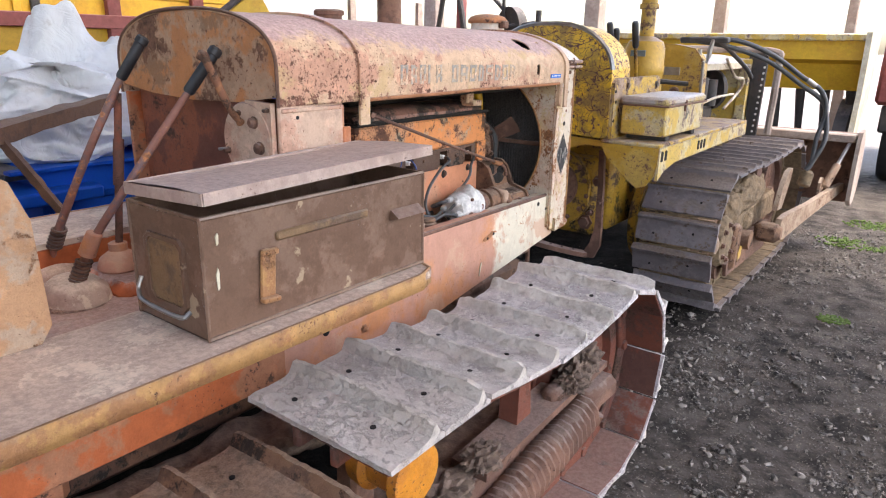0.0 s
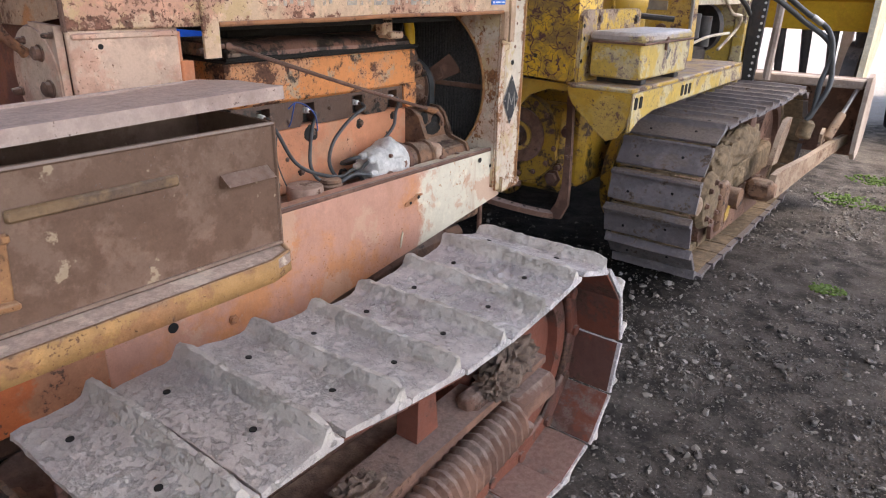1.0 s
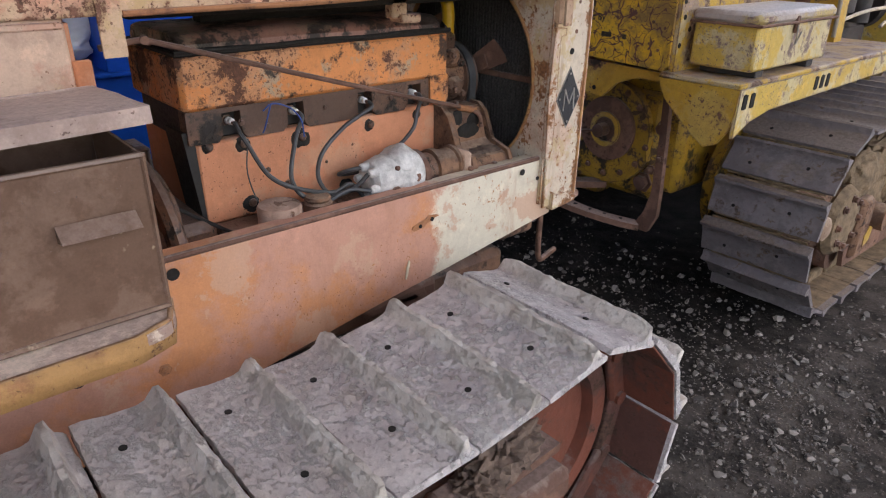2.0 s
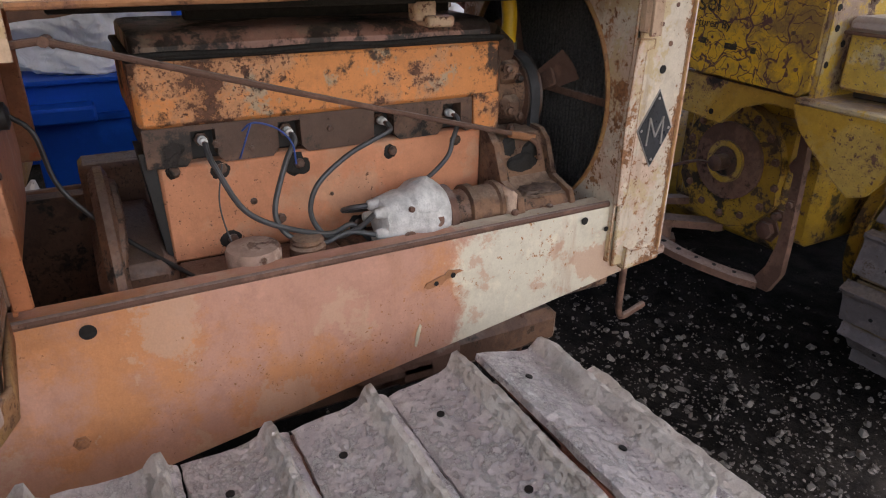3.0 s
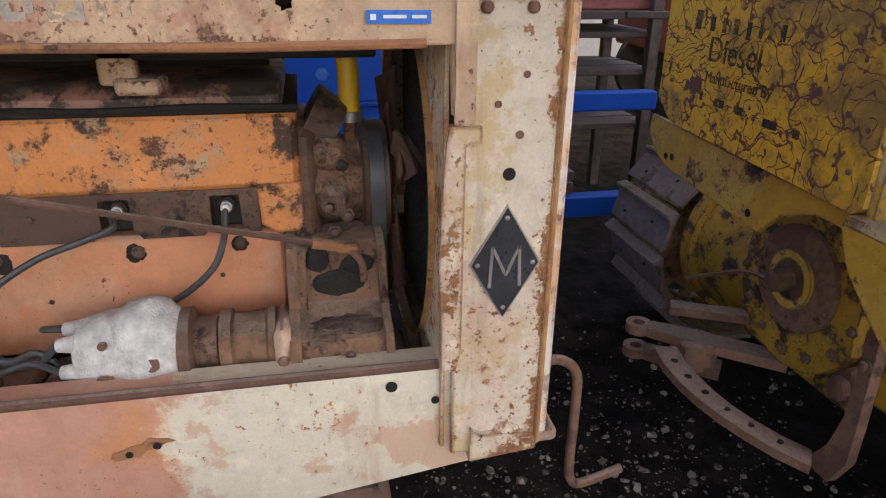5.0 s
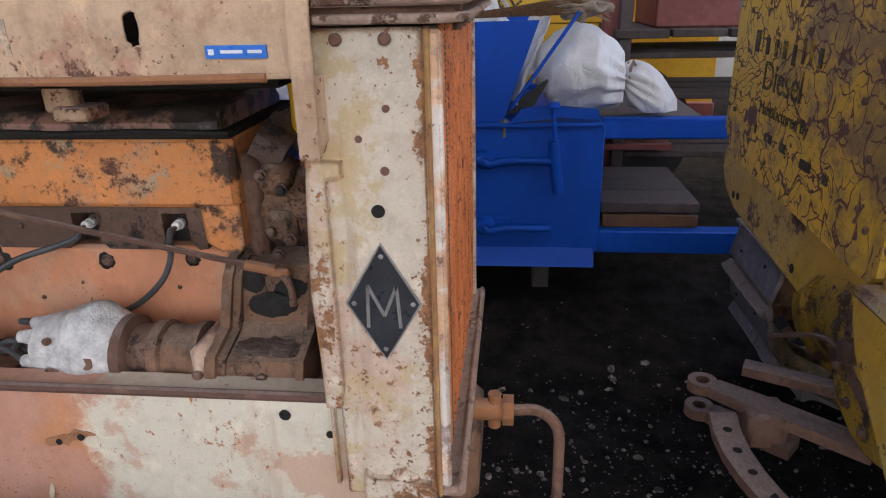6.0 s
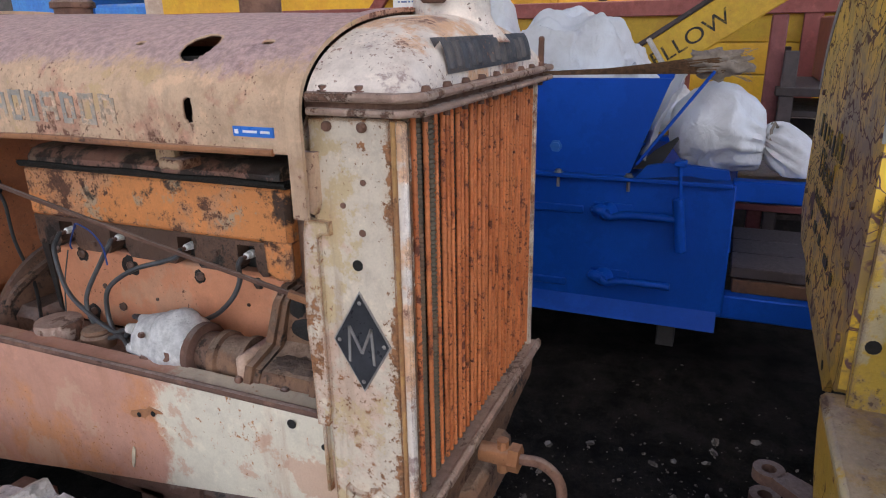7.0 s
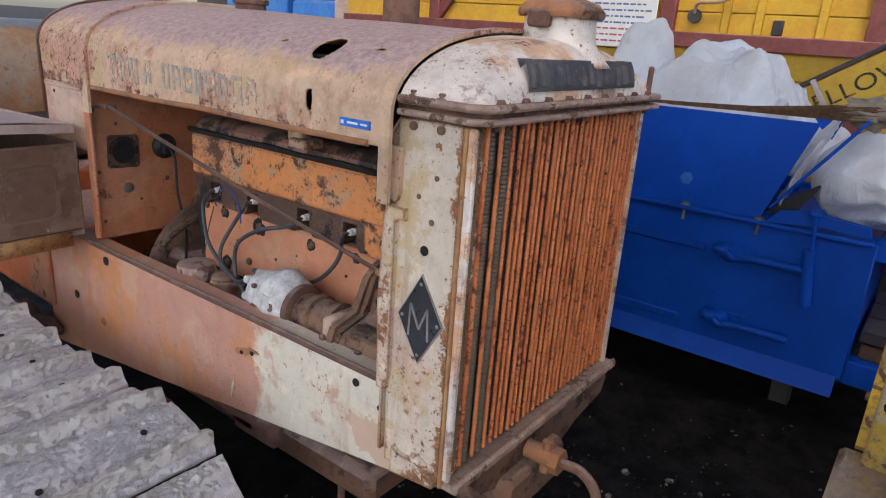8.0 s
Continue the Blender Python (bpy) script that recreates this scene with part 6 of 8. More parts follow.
# driver's place: gearbox, levers, seat
def build_controls():
    g = Geo()
    g.box(-1.78, -1.34, 0.30, 1.01, 0.56, 0.772, 0.03)
    g.box(-1.96, -1.78, 0.30, 1.01, 0.50, 0.742, 0.02)
    g.box(-1.80, -1.52, 0.76, 1.02, 0.74, 0.803, 0.025)
    part("gearbox", g, "gear", TRACTOR, "orange gearbox top under grey dust")
    levers = (((-1.600, 0.680, 0.768), [(-1.578, 0.68, 0.827), (-1.56, 0.70, 0.885), (-1.535, 0.74, 0.967), (-1.416, 0.93, 1.281), (-1.382, 1.0, 1.387)], "lever"),
              ((-1.872, 0.740, 0.738), [(-1.833, 0.74, 0.85), (-1.801, 0.76, 0.932), (-1.711, 0.82, 1.133), (-1.67, 0.90, 1.304), (-1.639, 0.96, 1.41)], "lever"))
    for base, pts, mt in levers:
        b = Vector(base)
        g = Geo().lathe([(0.078, 0), (0.081, 0.004), (0.081, 0.014), (0.084, 0.018), (0.076, 0.042), (0.055, 0.062), (0.020, 0.072)], b, (0.12, 0.05, 1), 28)
        dome = part("lever_dome", g, "fender", TRACTOR, "dusty domed lever boot")
        pts = [Vector(p) for p in pts]
        d = (pts[1] - pts[0]).normalized()
        g = Geo()
        q = d.to_track_quat("Z", "Y")
        g.tube([pts[0] + q @ Vector((0.017 * math.cos(a), 0.017 * math.sin(a), 0.0017 * a)) for a in np.linspace(0, 2 * math.pi * 6, 60)], 0.0042, 6, smooth=False)
        part("lever_spring", g, "rust", dome)
        e = (pts[4] - pts[3]).normalized()
        if base[0] > -1.7:
            part("collar", Geo().cyl(pts[1] + d * 0.012, pts[1] + d * 0.075, 0.0215, 0.019, 12, bev=0.003), "rail", dome, "pinkish sleeve")
        g = Geo().tube([b + Vector((0, 0, 0.04)), *pts[:4], pts[3] + e * 0.02], [0.010, 0.0115, 0.0105, 0.0095, 0.0095], 10)
        lever = part("lever", g, mt, TRACTOR, "long rusty control lever")
        n = (pts[4] - pts[3]).length
        g = Geo().lathe([(0.011, 0), (0.0142, 0.006), (0.0142, n - 0.022), (0.0165, n - 0.02), (0.0165, n - 0.005), (0.011, n)], pts[3], e, 14)
        part("grip", g, "grip", lever, "black rubber grip")
    g = Geo().lathe([(0.052, 0), (0.058, 0.008), (0.05, 0.035), (0.024, 0.055), (0.024, 0.075), (0.018, 0.078)], (-1.675, 0.84, 0.800), (0, 0, 1), 24)
    part("lever_dome", g, "rail", TRACTOR, "pinkish lever boot")
    g = Geo()
    g.tube([(-1.668, 0.84, 0.865), (-1.672, 0.86, 1.02), (-1.693, 0.90, 1.267)], 0.010, 10)
    g.cyl((-1.673, 0.862, 1.03), (-1.683, 0.882, 1.15), 0.0135, n=10)
    part("lever", g, "rust_red", TRACTOR, "upright rusty rod with red paint left")
    g = Geo().tube([(-1.338, 0.922, 1.372), (-1.327, 0.93, 1.358), (-1.326, 0.98, 1.251), (-1.34, 1.02, 1.21)], [0.013, 0.010, 0.0085, 0.011], 10)
    part("lever", g, "rust_orange", TRACTOR, "short rusty throttle lever")
    # lower dash, dark void between cowl and gearbox
    g = Geo()
    g.prism([(RX - 0.345, 0.86), (RX + 0.25, 0.86), (RX + 0.25, 1.285), (RX - 0.345, 1.285)], "y", 1.085, 1.10)
    part("dash_plate", g, "dash", TRACTOR, "red-brown inner dash plate")
    # seat sides, back and cushion
    seat = thing("driver_seat", (-1.5, 0.2, 0.80), "orange peeling box seat of the tractor", "seat")
    for x in (-1.205, -1.80):
        g = Geo()
        prof = [(0.44, 0.868), (0.462, 0.90), (0.455, 1.10), (0.43, 1.17), (0.38, 1.205), (0.20, 1.21), (-0.25, 1.21), (-0.25, 0.868)]
        g.prism(prof, "x", x - 0.03, x + 0.03)
        part("armrest", g, "seat", seat, "peeling orange side panel")
    part("cushion", Geo().box(-1.77, -1.235, -0.22, 0.36, 0.87, 0.99, 0.03), "black", seat, "worn black cushion")
    part("backrest", Geo().box(-1.77, -1.235, -0.33, -0.25, 0.87, 1.35, 0.03), "seat", seat)
    g = Geo().box(-1.86, -1.2, -0.6, 0.46, 0.50, 0.866, 0.02)
    part("seat_base", g, "gear", TRACTOR)


build_controls()


# metal box with its lid ajar, standing on the fender
def build_metal_box():
    bx = thing("metal_box", (-1.05, 0.95, 0.868), "long olive-brown steel ammunition box, lid ajar, on the fender", "box")
    x0, x1, y0, y1, z0, z1 = -1.190, -0.950, 0.638, 1.258, 0.868, 1.105
    g = Geo()
    t = 0.004
    g.box(x0, x1, y0, y1, z0, z0 + t, 0.001)
    g.box(x0, x0 + t, y0, y1, z0, z1, 0.001)
    g.box(x1 - t, x1, y0, y1, z0, z1, 0.001)
    g.box(x0, x1, y0, y0 + t, z0, z1, 0.001)
    g.box(x0, x1, y1 - t, y1, z0, z1, 0.001)
    body = part("body", g, "box", bx, "olive-brown painted steel body")
    g = Geo()
    g.tube([(x1, y0, z1 - 0.003), (x1, y1, z1 - 0.003), (x0, y1, z1 - 0.003), (x0, y0, z1 - 0.003), (x1, y0, z1 - 0.003)], 0.0045, 6, smooth=False)
    for xx in (x0, x1):
        for yy in (y0, y1):
            g.tube([(xx, yy, z0), (xx, yy, z1)], 0.004, 6)
    g.tube([(x1, y0, z0 + 0.004), (x1, y1, z0 + 0.004)], 0.005, 6)
    part("edge_bead", g, "box", body)
    # pressed panels on the ends
    for yy, s in ((y0, -1), (y1, 1)):
        cx, cz, hw, hh = (x0 + x1) / 2, (z0 + z1) / 2 - 0.005, 0.066, 0.072
        ring = [(cx + hw, cz + hh - .014), (cx + hw - .014, cz + hh), (cx - hw + .014, cz + hh), (cx - hw, cz + hh - .014), (cx - hw, cz - hh + .014), (cx - hw + .014, cz - hh), (cx + hw - .014, cz - hh), (cx + hw, cz - hh + .014)]
        inner = [(cx + (px - cx) * 0.86, cz + (pz - cz) * 0.87) for px, pz in ring]
        g = Geo().ring(ring, inner, "y", min(yy, yy + 0.007 * s), max(yy, yy + 0.007 * s))
        part("pressed_panel", g, "box", body, "raised rounded rectangle")
        part("end_field", Geo().prism(inner, "y", min(yy, yy + 0.003 * s), max(yy, yy + 0.003 * s)), "box_worn" if s < 0 else "box", body, "field worn to ochre" if s < 0 else "")
    g = Geo().tube([(x0 + 0.03, y0 - 0.006, z0 + 0.085), (x0 + 0.035, y0 - 0.018, z0 + 0.06), (x0 + 0.065, y0 - 0.024, z0 + 0.045), (x1 - 0.06, y0 - 0.02, z0 + 0.040), (x1 - 0.045, y0 - 0.006, z0 + 0.05)], 0.0045, 8)
    part("handle", g, "steel", bx, "bent wire handle")
    # long pressed rib and latches on the side
    g = Geo().box(x1 - 0.002, x1 + 0.007, 0.80, 1.06, 1.028, 1.048, 0.006)
    part("pressed_rib", g, "box_worn", body, "worn pale rib")
    for y, z, n in ((0.668, 1.060, 0.012), (0.664, 0.985, 0.022)):
        part("paint_run", Geo().prism([(y, z - n), (y + 0.004, z - n + 0.004), (y + 0.005, z + n * 0.6), (y + 0.003, z + n), (y - 0.002, z + n * 0.4)], "x", x1, x1 + 0.002), "cream_board", body, "white run of paint")
    for y in (0.755, ):
        g = Geo()
        m = Matrix.Translation((x1 + 0.004, y + 0.02, 0.968)) @ Matrix.Rotation(radians(-4), 4, "X")
        g.box(-0.004, 0.004, -0.018, 0.018, -0.05, 0.05, 0.003, m=m)
        g.box(0.0, 0.010, -0.021, 0.021, 0.038, 0.052, 0.003, m=m)
        g.box(0.0, 0.018, -0.021, 0.021, -0.056, -0.045, 0.003, m=m)
        part("latch", g, "lip", bx, "bent hasp, paint worn to ochre")
    g = Geo().prism([(x1 - 0.001, 1.005), (x1 + 0.03, 1.012), (x1 + 0.004, 1.03)], "y", 1.135, 1.235)
    part("latch", g, "box", bx, "sprung hasp pulled outward")
    # lid, tilted up towards the front of the tractor
    g = Geo()
    L, W, H = 0.640, 0.250, 0.021

    def top(u, v):
        return (W * (u - 0.5), L * v, 0.004 * math.sin(math.pi * u) - 0.006 * math.sin(math.pi * v) + 0.0018 * noise.noise(Vector((u * 5, v * 9, 0))) + 0.002)
    g.sheet(top, 16, 30)
    g.sheet(lambda u, v: (W * (u - 0.5) * 0.985, L * (0.005 + 0.99 * v), -0.003), 4, 4)
    edge = [(-W / 2, 0), (W / 2, 0), (W / 2, L), (-W / 2, L)]
    for i in range(4):
        a, b = Vector((*edge[i], 0.001)), Vector((*edge[(i + 1) % 4], 0.001))
        d = (b - a).normalized()
        nrm = Vector((d.y, -d.x, 0)) * 0.003
        g.add([a + nrm + Vector((0, 0, 0.002)), b + nrm + Vector((0, 0, 0.002)), b + nrm - Vector((0, 0, H)), a + nrm - Vector((0, 0, H)), a - nrm, b - nrm, b - nrm - Vector((0, 0, H)), a - nrm - Vector((0, 0, H))],
              [(0, 1, 2, 3), (4, 7, 6, 5), (3, 2, 6, 7), (0, 4, 5, 1), (0, 3, 7, 4), (1, 5, 6, 2)])
    lid = new("lid", mesh_of("lid", g, "lid", 35))
    ax = Vector((-0.922, 0.631, 1.152))
    bxv = Vector((-0.934, 1.262, 1.166))
    fwd = (bxv - ax).normalized()
    rt = Vector((1, 0.015, 0.050)).normalized()
    upv = rt.cross(fwd).normalized()
    rt = fwd.cross(upv)
    mtx = Matrix((rt, fwd, upv)).transposed().to_4x4()
    mtx.translation = ax - rt * (W / 2) + upv * 0.0
    lid.matrix_basis = mtx
    lid["label"] = "dusty brown pressed lid, sprung open"
    hang(lid, bx)
    return bx


build_metal_box()

# ---------------------------------------------------------------- yellow bulldozer
BX = -1.62
DOZER = thing("bulldozer", (BX, 4.4, 0), "worn yellow vintage bulldozer with a front blade and scratched tank", "bulldozer")


def scratched(name):
    k = Nodes(name)
    co = k.coords(shift=False)
    wob = k.n("ShaderNodeTexNoise", i0=co)
    wob.inputs["Scale"].default_value = 5.0
    wob.inputs["Detail"].default_value = 4.0
    shift = k.n("ShaderNodeVectorMath", op="SCALE", i0=k.n("ShaderNodeVectorMath", op="SUBTRACT", i0=wob.outputs[1], i1=(0.5, 0.5, 0.5)).outputs[0])
    shift.inputs["Scale"].default_value = 0.35
    warp = k.n("ShaderNodeVectorMath", op="ADD", i0=co, i1=shift.outputs[0]).outputs[0]
    warp = k.n("ShaderNodeVectorMath", op="MULTIPLY", i0=warp, i1=(1.0, 1.0, 2.0)).outputs[0]
    lines = None
    for sc, wd in ((7.0, 0.035), (15.0, 0.045)):
        v = k.n("ShaderNodeTexVoronoi", i0=warp)
        v.feature = "DISTANCE_TO_EDGE"
        v.inputs["Scale"].default_value = sc
        one = k.step(v.outputs[0], wd * 0.4, wd, 1.0, 0.0)
        one = k.math("MULTIPLY", one, k.step(k.noise(co, 6.0 + sc, 3.0, 0.5), 0.40, 0.50))
        lines = one if lines is None else k.math("MAXIMUM", lines, one)
    c = k.mix(k.step(k.noise(co, 4.0, 6.0, 0.65), 0.35, 0.7), (0.80, 0.475, 0.030), (0.72, 0.43, 0.035))
    blot = k.step(k.noise(co, 7.0, 8.0, 0.7), 0.635, 0.66)
    mask = k.math("MAXIMUM", lines, blot)
    c = k.mix(k.step(k.noise(co, 3.0, 8.0, 0.7), 0.47, 0.60, 0.0, 0.85), c, (0.20, 0.125, 0.06))
    c = k.mix(k.step(k.noise(co, 55.0, 6.0, 0.7), 0.56, 0.62, 0.0, 0.6), c, (0.16, 0.09, 0.05))
    c = k.mix(mask, c, (0.13, 0.06, 0.055))
    return k.finish(c, k.step(mask, 0.0, 1.0, 0.38, 0.8), k.math("MULTIPLY", mask, -1.0), 0.3, 0.002)


M["scratched"] = scratched("yellow_paint_with_branching_scratches")


def build_bulldozer():
    for side in (1, -1):
        def X(x):
            return x if side > 0 else -3.64 - x
        tg = thing("track_assembly", (X(-1.01), 4.5, 0), "bulldozer track with broad dark grey steel shoes", "track", "tracks of the bulldozer")
        track(tg, X(-0.80), X(-1.22), 3.80, 5.35, 0.365, 0.385, "shoe_b", "dirt_ochre", 0.168, (4.0, 5.3, 0.012), 0.040, start=0.03, rough=0.45, gap=0.011, pad=0.44)
        g = Geo()
        g.lathe([(0.06, -0.09), (0.16, -0.08), (0.17, -0.02), (0.27, -0.015), (0.27, 0.015), (0.17, 0.02), (0.16, 0.06), (0.12, 0.10), (0.05, 0.11)], (X(-1.0), 3.80, 0.385), (side, 0, 0), 36)
        wheel = part("sprocket", g, "cast", tg, "dirty brown sprocket")
        for i in range(16):
            part("tooth", Geo().box(X(-1.0) - 0.015, X(-1.0) + 0.015, -0.025, 0.025, 0.255, 0.305, 0.006, m=Matrix.Translation((0, 3.80, 0.385)) @ Matrix.Rotation(2 * math.pi * i / 16, 4, "X")), "cast", wheel)
        g = Geo().lathe([(0.05, -0.07), (0.05, -0.03), (0.25, -0.025), (0.25, -0.06), (0.31, -0.06), (0.31, 0.06), (0.25, 0.06), (0.25, 0.025), (0.05, 0.03), (0.05, 0.07)], (X(-1.01), 5.35, 0.385), (1, 0, 0), 36)
        part("idler_wheel", g, "rust", tg)
        g = Geo()
        g.box(min(X(-0.90), X(-1.12)), max(X(-0.90), X(-1.12)), 3.9, 5.25, 0.26, 0.44, 0.02)
        part("track_frame", g, "dirt_ochre", tg, "track frame caked with ochre clay")
        g = Geo().prism([(3.98, 0.12), (4.9, 0.10), (4.95, 0.20), (4.6, 0.27), (4.1, 0.26), (3.95, 0.2)], "x", min(X(-0.855), X(-0.875)), max(X(-0.855), X(-0.875)))
        part("roller_guard", g, "rust", tg, "rusty roller guard plate")
        for y in (4.0, 4.3, 4.6, 4.9, 5.15):
            part("track_roller", Geo().lathe([(0.03, -0.1), (0.07, -0.1), (0.07, -0.05), (0.055, -0.04), (0.055, 0.04), (0.07, 0.05), (0.07, 0.1), (0.03, 0.1)], (X(-1.01), y, 0.155), (1, 0, 0), 18), "rust", tg)
        g = Geo().lathe([(0.02, -0.09), (0.06, -0.09), (0.06, 0.09), (0.02, 0.1)], (X(-0.97), 4.55, 0.66), (side, 0, 0), 18)
        part("carrier_roller", g, "rust", tg)
        for i, (y, z, a, b, c) in enumerate(((4.48, 0.545, 0.075, 0.34, 0.115), (4.10, 0.50, 0.06, 0.18, 0.10), (4.50, 0.355, 0.05, 0.10, 0.07))):
            part("mud_cake", Geo().blob((X(-0.92), y, z), (a, b, c), 0.14, 30, i * 3.1 + side, freq=3.0), "dirt_ochre", tg, "lump of dried ochre clay")
        g = Geo()
        g.lathe([(0.14, 0), (0.15, 0.02), (0.13, 0.05), (0.06, 0.06)], (X(-0.90), 3.86, 0.36), (side, 0, 0.0), 24)
        hub = part("final_drive", g, "dirt_ochre", tg, "final drive cover caked with ochre clay")
        for i in range(8):
            a = 2 * math.pi * i / 8
            part("bolt", Geo().bolt((X(-0.845), 3.86 + 0.1 * math.cos(a), 0.36 + 0.1 * math.sin(a)), (side, 0, 0), 0.012, 0.015), "rust", hub)
        part("end_cap", Geo().lathe([(0.045, 0), (0.052, 0.012), (0.046, 0.032), (0.025, 0.042)], (X(-0.875), 3.63, 0.39), (side, 0, 0), 18), "arm", tg, "dusty round shaft cap")
        part("paint_patch", Geo().prism([(4.08, 0.19), (4.14, 0.21), (4.15, 0.27), (4.11, 0.285), (4.07, 0.25)], "x", *sorted((X(-0.835), X(-0.827)))), "yellow", tg, "bright yellow paint left on the guard")
        g = Geo()
        g.box(min(X(-0.89), X(-0.83)), max(X(-0.89), X(-0.83)), 4.0, 4.12, 0.15, 0.42, 0.02)
        g.cyl((X(-0.89), 4.22, 0.30), (X(-0.80), 4.22, 0.30), 0.06, n=18)
        part("axle_bracket", g, "cast", tg)

    # upright fuel tank behind the seat
    g = Geo()
    x0, x1 = -1.985, -1.285
    top = [(x1, 1.30)] + [(x1 - 0.30 + 0.30 * math.cos(a), 1.285 + 0.225 * math.sin(a)) for a in np.linspace(0.1, math.pi / 2, 8)] + [(x0 + 0.30 - 0.30 * math.cos(a), 1.285 + 0.225 * math.sin(a)) for a in np.linspace(math.pi / 2, 0.1, 8)] + [(x0, 1.30)]
    outline = top + [(x0, 1.05), (x0 + 0.07, 1.0), (x1 - 0.02, 0.975), (x1, 0.99)]
    g.prism(outline, "y", 3.085, 3.30)
    tank = part("fuel_tank", g, "scratched", DOZER, "yellow fuel tank with branching brown scratches")
    g = Geo()
    g.tube([(x, 3.093, z) for x, z in top], 0.012, 6, smooth=False)
    part("tank_rim", g, "steel", tank, "worn bare metal rim")
    for x, z in ((-1.38, 1.42), (-1.36, 1.13), (-1.40, 1.20), (-1.93, 1.10), (-1.90, 1.30), (-1.33, 1.04)):
        part("bolt", Geo().bolt((x, 3.087, z), (0, -1, 0), 0.006, 0.006), "oily", tank)
    # painted writing: two readable lines, the maker's name as bars
    for text, size, x, z in (("Diesel", 0.075, -1.70, 1.185), ("Manufactured By", 0.034, -1.675, 1.128)):
        me = letters(text, size, 0.0006)
        me.materials.clear()
        me.materials.append(M["ink_black"])
        ob = new("lettering", me)
        ob.matrix_basis = Matrix.Translation((x, 3.0838, z)) @ Matrix.Rotation(radians(90), 4, "X")
        ob["label"] = "black painted writing"
        hang(ob, tank)
    for x, w, z, h in ((-1.86, 0.05, 1.245, 0.06), (-1.80, 0.035, 1.24, 0.045), (-1.755, 0.03, 1.24, 0.045), (-1.715, 0.035, 1.24, 0.045), (-1.67, 0.03, 1.235, 0.05), (-1.63, 0.02, 1.245, 0.06), (-1.60, 0.02, 1.245, 0.06), (-1.565, 0.03, 1.24, 0.045),
                       (-1.80, 0.02, 1.085, 0.028), (-1.74, 0.08, 1.08, 0.024), (-1.66, 0.05, 1.078, 0.024), (-1.57, 0.10, 1.072, 0.024), (-1.48, 0.04, 1.07, 0.024)):
        part("letter_bar", Geo().box(x, x + w * 0.42, 3.0828, 3.0852, z - h * 0.34, z + h * 0.34, 0.0004), "ink_black", tank)
    # side plate of the seat with slots
    g = Geo()
    g.prism([(3.095, 0.97), (3.69, 0.97), (3.69, 1.245), (3.66, 1.262), (3.13, 1.262), (3.095, 1.24)], "x", -1.285, -1.268)
    seatside = part("seat_side", g, "yellow_bare", DOZER, "yellow side plate worn to brown, with bolt holes")
    for y, z in ((3.25, 1.224), (3.635, 1.214)):
        part("bolt", Geo().bolt((-1.268, y, z), (1, 0, 0), 0.016, 0.008), "oily", seatside)
    for y, z in ((3.11, 1.20), (3.12, 1.15), (3.11, 1.06), (3.16, 1.11)):
        part("bolt_hole", Geo().lathe([(0.009, 0), (0.009, 0.001), (0.006, 0.001)], (-1.268, y, z), (1, 0, 0), 12), "hole", seatside)
    g = Geo()
    g.box(-1.95, -1.30, 3.30, 3.60, 0.95, 1.10, 0.03)
    part("seat_cushion", g, "black", DOZER, "black seat cushion")

    # rear casing with the power take-off
    g = Geo()
    g.box(-1.98, -1.37, 3.42, 4.3, 0.42, 0.97, 0.03)
    g.box(-1.92, -1.45, 3.385, 3.45, 0.38, 0.83, 0.04)
    case = part("rear_casing", g, "yellow_dark", DOZER, "greasy yellow transmission casing")
    c = Vector((-1.682, 3.385, 0.657))
    g = Geo()
    poly = [(c.x + 0.20 * math.cos(a) * (1.0 if math.sin(a) > -0.3 else 1.12), c.z + 0.20 * math.sin(a) * (1.0 if math.sin(a) > 0 else 1.18)) for a in np.linspace(0, 2 * math.pi, 28, endpoint=False)]
    g.prism(poly, "y", 3.355, 3.40)
    fl = part("bolted_flange", g, "yellow_dark", case, "bolted yellow flange")
    for i in range(14):
        a = 2 * math.pi * (i + 0.5) / 14
        r = 0.178 if math.sin(a) > 0 else 0.195
        part("bolt", Geo().bolt((c.x + r * math.cos(a), 3.356, c.z + r * math.sin(a)), (0, -1, 0), 0.010, 0.012), "rust", fl)
    part("ring", Geo().lathe([(0.135, 0), (0.135, 0.015), (0.12, 0.02), (0.06, 0.02)], (c.x, 3.356, c.z), (0, -1, 0), 32), "rust", case, "dark brown disc")
    g = Geo().ring(circle(c.x, c.z, 0.074, 32), circle(c.x, c.z, 0.052, 32), "y", 3.326, 3.338)
    part("ring", g, "yellow", case, "yellow painted ring")
    part("shaft", Geo().lathe([(0.05, 0), (0.05, 0.01), (0.028, 0.012), (0.028, 0.06), (0.020, 0.065)], (c.x, 3.338, c.z), (0, -1, 0), 20), "oily", case, "oily splined shaft")
    g = Geo().tube([(c.x, 3.28, c.z), (c.x - 0.10, 3.27, c.z - 0.02), (c.x - 0.30, 3.25, c.z - 0.13)], 0.006, 6)
    part("lanyard", g, "rust", case)
    for x, z, r in ((-1.50, 0.46, 0.03), (-1.44, 0.70, 0.022), (-1.47, 0.52, 0.014)):
        part("drain_plug", Geo().bolt((x, 3.386, z), (0, -1, 0), r, 0.03), "rust", case)
    # final drive drums to both sides
    for s, x0, x1 in ((1, -1.30, -1.235), (-1, -1.95, -2.385)):
        n = abs(x1 - x0)
        g = Geo().lathe([(0.25, 0), (0.255, n * 0.3), (0.262, n * 0.86), (0.285, n * 0.88), (0.285, n), (0.20, n + 0.004)], (x0, 3.755, 0.46), (s, 0, 0), 44)
        part("final_drive_drum", g, "yellow_dark", DOZER, "round greasy yellow drive drum")
